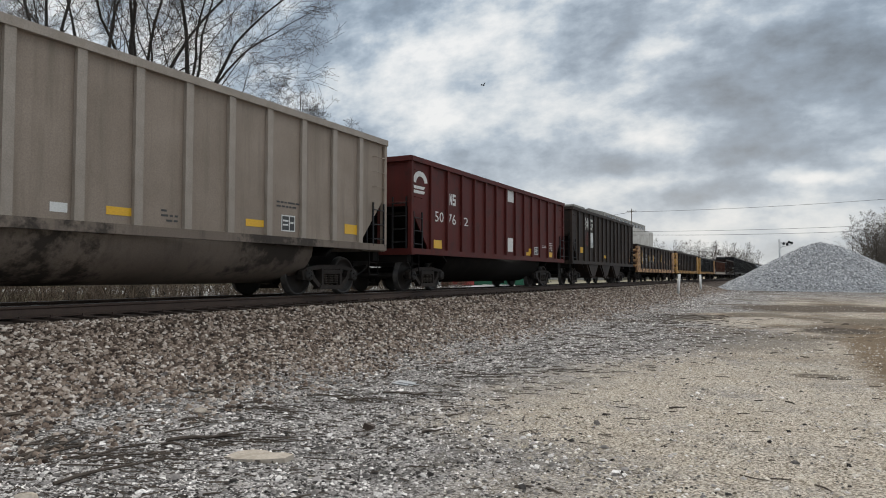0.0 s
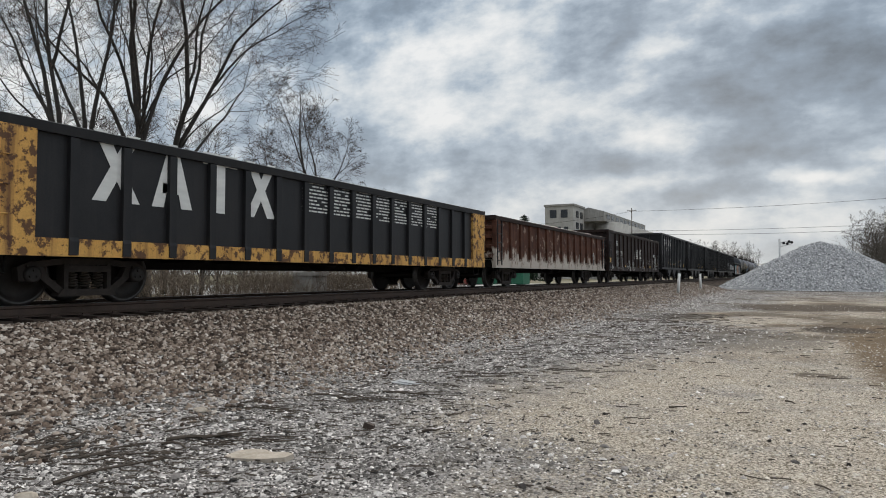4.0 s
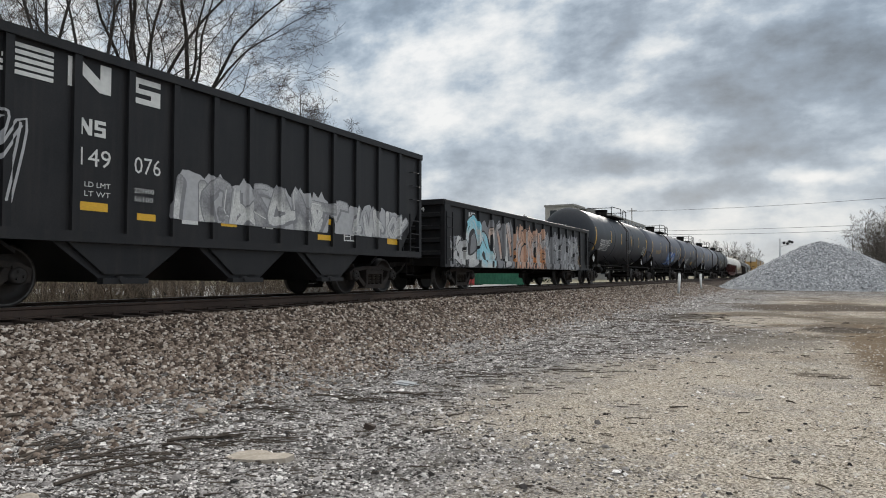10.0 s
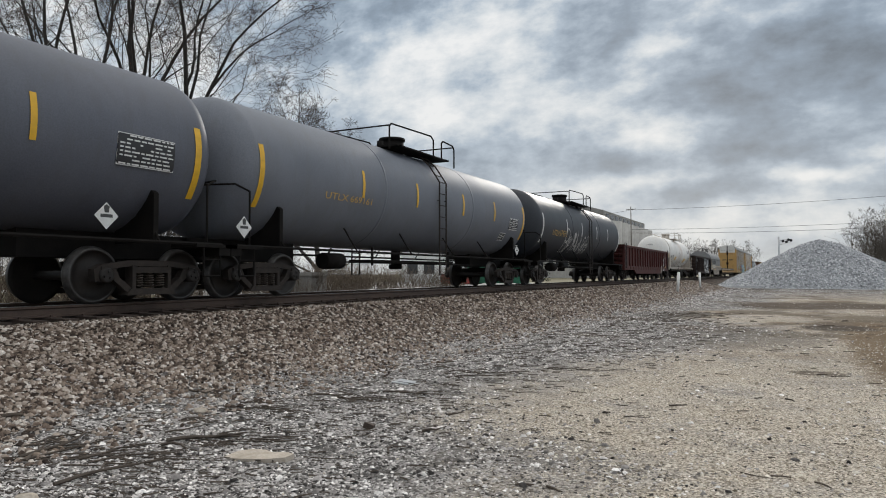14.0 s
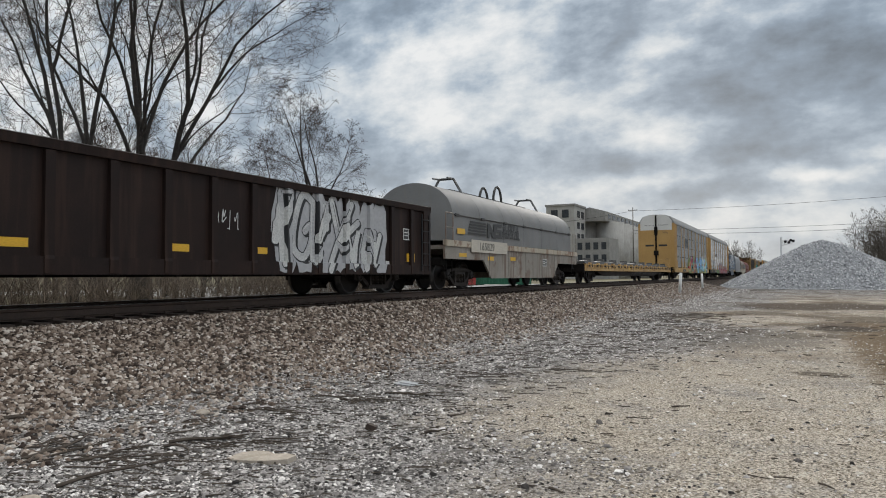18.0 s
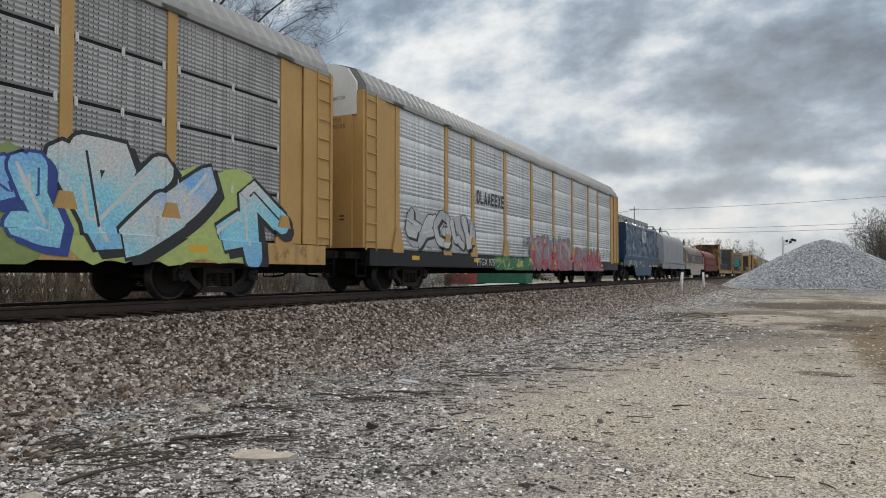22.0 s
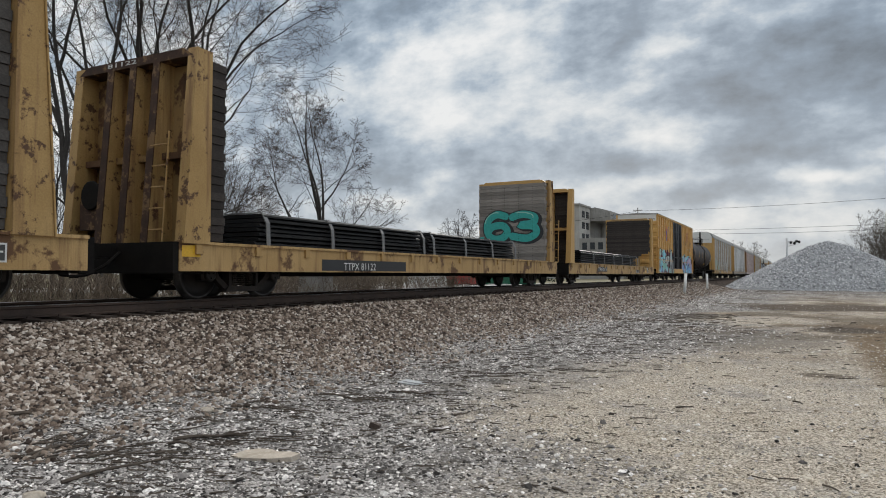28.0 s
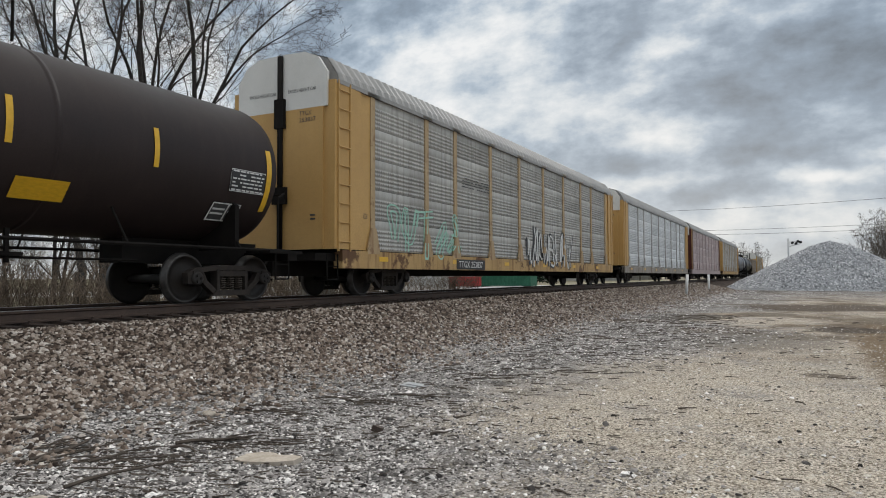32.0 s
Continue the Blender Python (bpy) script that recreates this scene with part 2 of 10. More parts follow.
def plain(name, c, rough=0.6):
    m = bpy.data.materials.new(name)
    m.use_nodes = True
    nt = m.node_tree
    bs = nt.nodes["Principled BSDF"]
    n = nt.nodes.new("ShaderNodeTexNoise")
    n.inputs["Scale"].default_value, n.inputs["Detail"].default_value = 9.0, 4.0
    nt.links.new(nt.nodes.new("ShaderNodeTexCoord").outputs["Object"], n.inputs["Vector"])
    r = nt.nodes.new("ShaderNodeMix")
    r.data_type = "RGBA"
    nt.links.new(n.outputs[0], r.inputs[0])
    r.inputs[6].default_value, r.inputs[7].default_value = (*[v * 0.72 for v in c], 1), (*[min(1, v * 1.2) for v in c], 1)
    nt.links.new(r.outputs[2], bs.inputs["Base Color"])
    bs.inputs["Roughness"].default_value = rough
    return m


RUST, DIRT = (0.10, 0.045, 0.025), (0.06, 0.05, 0.04)
M = {}
M["black"] = surf("black_car_paint", (0.0140, 0.0142, 0.0158), (0.0230, 0.0228, 0.0245), 0.5, 1.2, streak=(0.034, 0.031, 0.030), streak_amt=0.45, gloss=0.22)
M["brownblack"] = surf("weathered_black_paint", (0.026, 0.0205, 0.0185), (0.040, 0.030, 0.0255), 0.6, 1.0, streak=(0.09, 0.06, 0.04), streak_amt=0.45, gloss=0.16, spots=(0.07, 0.038, 0.024), spot_amt=0.5, spot_scale=2.4, spot_lo=0.58)
M["darkbrown"] = surf("dark_brown_steel", (0.018, 0.0115, 0.0102), (0.028, 0.0168, 0.0140), 0.6, 1.1, streak=(0.075, 0.042, 0.03), streak_amt=0.4, gloss=0.16)
M["grey_gon"] = surf("grey_aluminium_side", (0.245, 0.198, 0.158), (0.305, 0.25, 0.205), 0.6, 0.9, streak=(0.15, 0.125, 0.095), streak_amt=0.5)
M["grey_rib"] = surf("pale_aluminium_rib", (0.29, 0.25, 0.212), (0.36, 0.315, 0.272), 0.55, 2.0, streak=(0.22, 0.19, 0.15), streak_amt=0.4)
M["red"] = surf("oxide_red_paint", (0.074, 0.012, 0.010), (0.098, 0.018, 0.014), 0.6, 1.0, streak=(0.05, 0.018, 0.014), streak_amt=0.5, spots=(0.035, 0.014, 0.012), spot_amt=0.45, spot_scale=1.6)
M["maroon"] = surf("maroon_paint", (0.060, 0.0175, 0.0165), (0.088, 0.026, 0.022), 0.6, 1.0, streak=(0.034, 0.017, 0.015), streak_amt=0.75, spots=(0.055, 0.028, 0.020), spot_amt=0.6, spot_scale=2.0, gloss=0.16)
M["tub"] = surf("sooty_tub", (0.15, 0.12, 0.098), (0.20, 0.162, 0.132), 0.7, 0.5, spots=(0.026, 0.021, 0.018), spot_amt=0.85, spot_scale=0.30, spot_lo=0.57, streak=(0.05, 0.04, 0.034), streak_amt=0.5)
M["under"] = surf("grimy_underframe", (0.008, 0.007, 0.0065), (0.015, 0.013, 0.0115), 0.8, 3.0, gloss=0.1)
M["truck"] = surf("grimy_cast_steel", (0.019, 0.0155, 0.0135), (0.042, 0.033, 0.028), 0.75, 5.0, bump=0.3)
M["wheel"] = surf("rusty_wheel_plate", (0.018, 0.0155, 0.0142), (0.031, 0.026, 0.023), 0.55, 4.0)
M["tread"] = surf("polished_wheel_rim", (0.045, 0.042, 0.040), (0.085, 0.080, 0.076), 0.4, 8.0, metal=0.5, bump=0.0)
M["spring"] = surf("dark_spring_steel", (0.04, 0.034, 0.028), (0.07, 0.055, 0.045), 0.6, 6.0)
M["patch_yellow"] = surf("flaking_tan_paint", (0.50, 0.285, 0.13), (0.58, 0.36, 0.19), 0.6, 1.5, spots=(0.085, 0.032, 0.02), spot_amt=0.92, spot_scale=4.5, streak=(0.16, 0.08, 0.04), streak_amt=0.6, spot_lo=0.50)
M["tan_gon"] = surf("worn_tan_and_rust_steel", (0.026, 0.021, 0.019), (0.038, 0.029, 0.025), 0.65, 1.4, spots=(0.34, 0.20, 0.11), spot_amt=0.75, spot_scale=2.6, spot_lo=0.57, streak=(0.10, 0.05, 0.03))
M["yellow_gon"] = surf("flaking_yellow_sill", (0.56, 0.30, 0.075), (0.64, 0.37, 0.11), 0.6, 1.2, spots=(0.075, 0.036, 0.024), spot_amt=0.92, spot_scale=4.5, spot_lo=0.50, streak=(0.12, 0.055, 0.03), streak_amt=0.9)
M["rust_white"] = surf("rust_through_white_paint", (0.062, 0.030, 0.022), (0.125, 0.055, 0.036), 0.75, 2.6, spots=(0.36, 0.28, 0.22), spot_amt=0.75, spot_scale=1.7, spot_lo=0.56, streak=(0.040, 0.022, 0.017), streak_amt=0.8, gloss=0.12, coat=(1.28, .55, (0.50, 0.455, 0.40), .88))
M["rust_white_rib"] = surf("rust_through_white_rib", (0.062, 0.030, 0.022), (0.125, 0.055, 0.036), 0.75, 2.6, spots=(0.30, 0.23, 0.18), spot_amt=0.5, spot_scale=2.2, spot_lo=0.60, gloss=0.12, streak=(0.045, 0.022, 0.016), streak_amt=0.7, coat=(.18, .40, (0.50, 0.45, 0.39), .75))
M["tank_black"] = surf("satin_black_tank", (0.024, 0.028, 0.035), (0.034, 0.038, 0.046), 0.5, 0.7, bump=0.03, streak=(0.050, 0.050, 0.050), streak_amt=0.25, gloss=0.32)
M["rust_edge"] = surf("dark_rusted_edge", (0.045, 0.028, 0.021), (0.085, 0.048, 0.033), 0.85, 3.0, spots=(0.30, 0.19, 0.09), spot_amt=0.5, spot_scale=3.0)
M["tank_dark"] = surf("dark_grey_tank", (0.090, 0.096, 0.118), (0.116, 0.122, 0.146), 0.52, 0.7, bump=0.03, streak=(0.085, 0.085, 0.088), streak_amt=0.35, gloss=0.30)
M["tank_brown"] = surf("brown_black_tank", (0.022, 0.0155, 0.0150), (0.031, 0.021, 0.0195), 0.52, 0.6, bump=0.05, streak=(0.040, 0.029, 0.025), streak_amt=0.35, gloss=0.22)
M["tank_grey"] = surf("mid_grey_tank", (0.138, 0.148, 0.172), (0.175, 0.186, 0.212), 0.55, 0.6, bump=0.03, streak=(0.13, 0.13, 0.132), streak_amt=0.4, gloss=0.28)
M["tank_white"] = surf("white_tank", (0.74, 0.715, 0.68), (0.83, 0.81, 0.775), 0.6, 0.6, bump=0.04, streak=(0.52, 0.42, 0.32), streak_amt=0.22, gloss=0.2, belt=(.3, 1.4, (0.42, 0.25, 0.15), .6))
M["white_frame"] = surf("dirty_white_frame", (0.42, 0.37, 0.31), (0.55, 0.50, 0.44), 0.55, 1.5, streak=(0.16, 0.09, 0.05), streak_amt=0.6)
M["coil_silver"] = surf("grey_hood_steel", (0.20, 0.20, 0.20), (0.26, 0.26, 0.256), 0.68, 0.8, streak=(0.24, 0.21, 0.17), streak_amt=0.3, bump=0.02, gloss=0.12)
M["coil_cream"] = surf("cream_car_side", (0.43, 0.39, 0.33), (0.51, 0.47, 0.40), 0.65, 1.0, streak=(0.28, 0.19, 0.12), streak_amt=0.6)
M["coil_stain"] = surf("stained_cream_side", (0.27, 0.245, 0.21), (0.34, 0.31, 0.27), 0.65, 1.0, streak=(0.12, 0.06, 0.035), streak_amt=1.0, spots=(0.13, 0.06, 0.035), spot_amt=0.5, spot_scale=1.2)
M["coil_flange"] = surf("rust_run_cream_flange", (0.42, 0.37, 0.29), (0.50, 0.44, 0.35), 0.65, 1.0, streak=(0.20, 0.085, 0.045), streak_amt=0.9, spots=(0.16, 0.06, 0.035), spot_amt=0.6, spot_scale=1.6)
M["coil_grey"] = surf("plain_grey_car_paint", (0.285, 0.29, 0.30), (0.345, 0.35, 0.36), 0.65, 0.9, streak=(0.22, 0.20, 0.18), streak_amt=0.4, bump=0.015, gloss=0.12)
M["coil_tan"] = surf("sooty_tan_hood", (0.16, 0.125, 0.10), (0.22, 0.175, 0.145), 0.6, 0.8, streak=(0.10, 0.08, 0.065), streak_amt=0.5, bump=0.05, gloss=0.12)
M["coil_red"] = surf("faded_red_hood", (0.16, 0.035, 0.032), (0.20, 0.05, 0.045), 0.55, 0.9, streak=(0.09, 0.03, 0.025), streak_amt=0.5, bump=0.05, gloss=0.12)
M["blue"] = surf("blue_car_paint", (0.012, 0.043, 0.096), (0.018, 0.056, 0.116), 0.40, 0.6, bump=0.05, streak=(0.05, 0.07, 0.10), streak_amt=0.3)
M["blue_hood"] = surf("blue_hood_panels", (0.011, 0.044, 0.098), (0.019, 0.060, 0.122), 0.26, 1.0, bump=0.03, gloss=0.2)
M["ttx"] = surf("yellow_flatcar_paint", (0.48, 0.295, 0.11), (0.57, 0.37, 0.155), 0.55, 1.0, streak=(0.30, 0.16, 0.06), streak_amt=0.6, spots=(0.16, 0.075, 0.03), spot_amt=0.5, spot_scale=3.0)
M["post_tan"] = surf("faded_tan_post_paint", (0.38, 0.27, 0.15), (0.46, 0.34, 0.20), 0.6, 1.5, streak=(0.20, 0.10, 0.05), streak_amt=0.7, spots=(0.14, 0.06, 0.03), spot_amt=0.5, spot_scale=3.0)
M["ttx_clean"] = surf("yellow_rack_paint", (0.455, 0.275, 0.098), (0.53, 0.33, 0.125), 0.5, 0.8, streak=(0.42, 0.25, 0.09), streak_amt=0.4, bump=0.06)
M["ttx_rusty"] = surf("rusty_yellow_bulkhead", (0.36, 0.225, 0.085), (0.45, 0.295, 0.125), 0.6, 1.0, streak=(0.13, 0.06, 0.035), streak_amt=0.8, spots=(0.07, 0.034, 0.024), spot_amt=0.9, spot_scale=3.4, spot_lo=0.555)
M["ttx_sill"] = surf("rust_run_yellow_sill", (0.40, 0.25, 0.10), (0.49, 0.325, 0.145), 0.6, 0.8, streak=(0.10, 0.04, 0.02), streak_amt=0.85, spots=(0.075, 0.030, 0.018), spot_amt=0.85, spot_scale=1.1, spot_lo=0.56)
M["rack_white"] = surf("white_door_top", (0.62, 0.61, 0.58), (0.70, 0.69, 0.66), 0.5, 0.8, bump=0.05)
M["rack_panel"] = surf("galvanised_rack_panel", (0.56, 0.57, 0.575), (0.70, 0.71, 0.715), 0.5, 1.1, metal=0.0, streak=(0.22, 0.21, 0.20), streak_amt=0.4, rand=0.12, bump=0.05)
M["rack_grey"] = surf("dull_grey_rack_panel", (0.37, 0.37, 0.365), (0.47, 0.47, 0.465), 0.55, 1.1, metal=0.1, streak=(0.15, 0.14, 0.13), streak_amt=0.5, rand=0.10, bump=0.05)
M["rack_mid"] = surf("weathered_grey_rack_panel", (0.34, 0.33, 0.305), (0.45, 0.44, 0.41), 0.55, 1.1, streak=(0.17, 0.15, 0.13), streak_amt=0.6, rand=0.12, bump=0.05)
M["rack_red"] = surf("red_rack_panel", (0.40, 0.31, 0.30), (0.47, 0.38, 0.37), 0.5, 1.0, metal=0.1, rand=0.12)
M["decal_peel"] = surf("remnants_of_yellow_paint", (0.032, 0.025, 0.022), (0.048, 0.036, 0.030), 0.6, 1.0, spots=(0.42, 0.26, 0.12), spot_amt=0.9, spot_scale=5.0, spot_lo=0.56)
M["decal_scab"] = surf("scabs_of_tan_paint", (0.028, 0.022, 0.020), (0.040, 0.030, 0.026), 0.65, 1.4, spots=(0.46, 0.31, 0.19), spot_amt=0.9, spot_scale=3.2, spot_lo=0.53, streak=(0.16, 0.08, 0.045), streak_amt=0.7)
M["decal_worn"] = surf("flaked_white_lettering", (0.55, 0.53, 0.50), (0.66, 0.64, 0.60), 0.6, 2.0, spots=(0.035, 0.028, 0.025), spot_amt=0.95, spot_scale=2.6, spot_lo=0.50)
M["rack_roof"] = surf("galvanised_roof", (0.27, 0.265, 0.255), (0.34, 0.333, 0.32), 0.6, 1.0, metal=0.0, streak=(0.30, 0.28, 0.25), streak_amt=0.3)
# near-black that stands for the shade inside the rack's openings
M["hole"] = surf("rack_opening_shade", (0.012, 0.012, 0.012), (0.022, 0.022, 0.022), 0.8)
M["box_yellow"] = surf("boxcar_yellow_paint", (0.56, 0.325, 0.105), (0.63, 0.375, 0.13), 0.5, 0.7, streak=(0.42, 0.25, 0.09), streak_amt=0.45, bump=0.05)
M["steel_dark"] = surf("dark_steel_sheet", (0.010, 0.0105, 0.0115), (0.023, 0.022, 0.022), 0.55, 4.0, metal=0.1, rand=0.35, gloss=0.2)
M["plank"] = surf("weathered_grey_planks", (0.068, 0.062, 0.058), (0.112, 0.103, 0.096), 0.85, 4.0, bump=0.3, rand=0.22, stretch=(1, 6, 6))
M["plank_pale"] = surf("bleached_grey_planks", (0.18, 0.162, 0.145), (0.27, 0.245, 0.22), 0.85, 4.0, bump=0.3, rand=0.25, stretch=(1, 6, 6))
M["rust_mix"] = surf("rust_through_yellow_paint", (0.10, 0.055, 0.032), (0.16, 0.09, 0.048), 0.8, 1.5, spots=(0.33, 0.215, 0.09), spot_amt=0.85, spot_scale=1.4, spot_lo=0.45, streak=(0.05, 0.03, 0.022), streak_amt=0.8)
M["plank_dark"] = surf("dark_creosoted_planks", (0.035, 0.030, 0.027), (0.06, 0.05, 0.045), 0.85, 4.0, bump=0.3, rand=0.25, stretch=(1, 6, 6))
M["strap"] = surf("grey_steel_strap", (0.12, 0.12, 0.12), (0.19, 0.19, 0.19), 0.5, 6.0)
M["decal_white"] = plain("white_lettering", (0.66, 0.66, 0.64))
M["decal_yellow"] = plain("reflective_yellow_sheet", (0.70, 0.40, 0.02), 0.4)
M["decal_gold"] = plain("gold_lettering", (0.55, 0.34, 0.08))
M["decal_dark"] = plain("dark_lettering", (0.05, 0.05, 0.05))
M["decal_faded"] = surf("rust_worn_cream_lettering", (0.50, 0.34, 0.25), (0.58, 0.42, 0.33), 0.7, 2.0, bump=0.05, spots=(0.085, 0.028, 0.022), spot_amt=0.95, spot_scale=3.6, spot_lo=0.455)
M["decal_tan"] = plain("fresh_tan_yellow_patch", (0.47, 0.34, 0.17))
M["decal_cream"] = plain("cream_paint_patch", (0.55, 0.50, 0.42))
M["decal_rust"] = plain("dull_pinkish_lettering", (0.16, 0.10, 0.085))
M["steel_grey"] = surf("worn_grey_steel", (0.055, 0.054, 0.052), (0.09, 0.087, 0.083), 0.6, 3.0)
M["decal_maroon"] = plain("maroon_emblem", (0.22, 0.035, 0.035))
M["decal_dull_blue"] = plain("dull_blue_lettering", (0.12, 0.17, 0.26))
M["decal_blue"] = plain("blue_emblem", (0.05, 0.12, 0.42))
M["decal_orange"] = plain("orange_red_emblem", (0.65, 0.12, 0.04))
SPRAY = {}
for nm, c in dict(pink=(0.62, 0.33, 0.42), teal=(0.03, 0.34, 0.30), cyan=(0.30, 0.64, 0.74), sky=(0.22, 0.46, 0.76), crimson=(0.46, 0.03, 0.06), green=(0.04, 0.16, 0.07),
                  lilac=(0.56, 0.46, 0.62), silver=(0.42, 0.42, 0.43), grey=(0.22, 0.22, 0.23), ink=(0.02, 0.02, 0.022), chalk=(0.62, 0.62, 0.60), orange=(0.60, 0.22, 0.05), lime=(0.42, 0.50, 0.16), navy=(0.03, 0.06, 0.25), blue=(0.03, 0.13, 0.50), peach=(0.55, 0.34, 0.24), mint=(0.34, 0.58, 0.47), wine=(0.13, 0.02, 0.035), purple=(0.19, 0.06, 0.17), moss=(0.24, 0.30, 0.10), dun=(0.38, 0.25, 0.15)).items():
    M["g_" + nm] = plain("spray_" + nm, c, 0.55)
    SPRAY["g_" + nm] = c


# ---- mesh helpers ----
def box(bm, x0, x1, y0, y1, z0, z1, mi=0):
    v = [bm.verts.new(p) for p in ((x0, y0, z0), (x1, y0, z0), (x1, y1, z0), (x0, y1, z0), (x0, y0, z1), (x1, y0, z1), (x1, y1, z1), (x0, y1, z1))]
    for q in ((3, 2, 1, 0), (4, 5, 6, 7), (0, 1, 5, 4), (1, 2, 6, 5), (2, 3, 7, 6), (3, 0, 4, 7)):
        bm.faces.new([v[i] for i in q]).material_index = mi


def prism(bm, pts, a, b, axis="x", mi=0):
    """A closed outline pushed from a to b along an axis. pts are the two other coordinates, in order (x: y, z; y: x, z; z: x, y)."""
    def at(p, k):
        return (k, p[0], p[1]) if axis == "x" else (p[0], k, p[1]) if axis == "y" else (p[0], p[1], k)
    lo, hi = [bm.verts.new(at(p, a)) for p in pts], [bm.verts.new(at(p, b)) for p in pts]
    fs = [bm.faces.new(lo), bm.faces.new(hi[::-1])]
    n = len(pts)
    for i in range(n):
        fs.append(bm.faces.new((lo[i], hi[i], hi[(i + 1) % n], lo[(i + 1) % n])))
    for f in fs:
        f.material_index = mi
    bmesh.ops.recalc_face_normals(bm, faces=fs)


def rod(bm, p, q, r, n=6, r2=None, mi=0, caps=True):
    p, q = Vector(p), Vector(q)
    d = (q - p).normalized()
    s = d.cross(Vector((0, 0, 1)) if abs(d.z) < 0.9 else Vector((1, 0, 0))).normalized()
    u = s.cross(d)
    r2 = r if r2 is None else r2
    rings = [[bm.verts.new(c + (s * math.cos(k) + u * math.sin(k)) * rr) for k in [2 * math.pi * i / n for i in range(n)]] for c, rr in ((p, r), (q, r2))]
    for i in range(n):
        f = bm.faces.new((rings[0][i], rings[0][(i + 1) % n], rings[1][(i + 1) % n], rings[1][i]))
        f.smooth, f.material_index = n > 6, mi
    if caps:
        bm.faces.new(rings[0][::-1]).material_index = mi
        bm.faces.new(rings[1]).material_index = mi


def pipe(bm, pts, r, n=6):
    for a, b in zip(pts, pts[1:]):
        rod(bm, a, b, r, n)


def lathe(bm, prof, axis_z, n=32, axis="x", at=(0, 0), mi=None, smooth=True, a0=0.0, a1=2 * math.pi):
    """Turn a profile of (along, radius) round an axis along x or y at height axis_z."""
    full = abs(a1 - a0 - 2 * math.pi) < 1e-6
    m = n if full else n + 1
    rings = []
    for s, r in prof:
        ring = []
        for i in range(m):
            k = a0 + (a1 - a0) * i / n
            c, d = r * math.cos(k), r * math.sin(k)
            ring.append(bm.verts.new((s, at[0] + c, axis_z + d) if axis == "x" else (at[0] + c, s, axis_z + d)))
        rings.append(ring)
    fs = []
    for j in range(len(prof) - 1):
        for i in range(n if full else n):
            f = bm.faces.new((rings[j][i], rings[j][(i + 1) % m], rings[j + 1][(i + 1) % m], rings[j + 1][i]))
            f.smooth = smooth
            f.material_index = mi[j] if mi else 0
            fs.append(f)
    for ring in (rings[0], rings[-1]):
        if full and len(ring) > 2 and (Vector(ring[0].co) - Vector(ring[1].co)).length > 1e-4:
            fs.append(bm.faces.new(ring))
    bmesh.ops.recalc_face_normals(bm, faces=fs)


def to_mesh(name, bm, mats):
    me = bpy.data.meshes.new(name)
    bm.to_mesh(me)
    bm.free()
    for m in (mats if isinstance(mats, (list, tuple)) else [mats]):
        me.materials.append(m)
    return me


def place(name, me, parent=None, m=None, label=""):
    ob = new(name, me)
    if parent:
        ob.parent = parent
    if m is not None:
        ob.matrix_basis = m
    if label:
        tagged(ob, label)
    return ob


def part(name, bm, mats, parent, label="", m=None):
    return place(name, to_mesh(name, bm, mats), parent, m, label)


def thing(name, label, category, group="", m=None):
    ob = new(name)
    ob.empty_display_size = 0.5
    if m is not None:
        ob.matrix_basis = m
    return tagged(ob, label, category, group)


def B():
    return bmesh.new()

# ---- ground, track and surroundings ----
def lump(x, y, sc, amp):
    return noise.noise(Vector((x * sc, y * sc, 3.3))) * amp


def ground_z(x, y):
    """Flat yard, rising to the ballast shoulder; a slight bank behind the track."""
    d = x - TC
    shoulder = RAIL - 0.24
    if abs(d) < 1.95:
        z = shoulder
    elif d > 0:
        k = min(1.0, (d - 1.95) / 3.1)
        z = shoulder * (1 - k) ** 1.25
    else:
        k = min(1.0, (-d - 1.95) / 2.2)
        z = shoulder + (0.15 - shoulder) * k
    if d > 1.95:
        z += lump(x, y, 0.35, 0.05) * min(1, (d - 1.95) / 2) + lump(x, y, 1.4, 0.018)
    return z




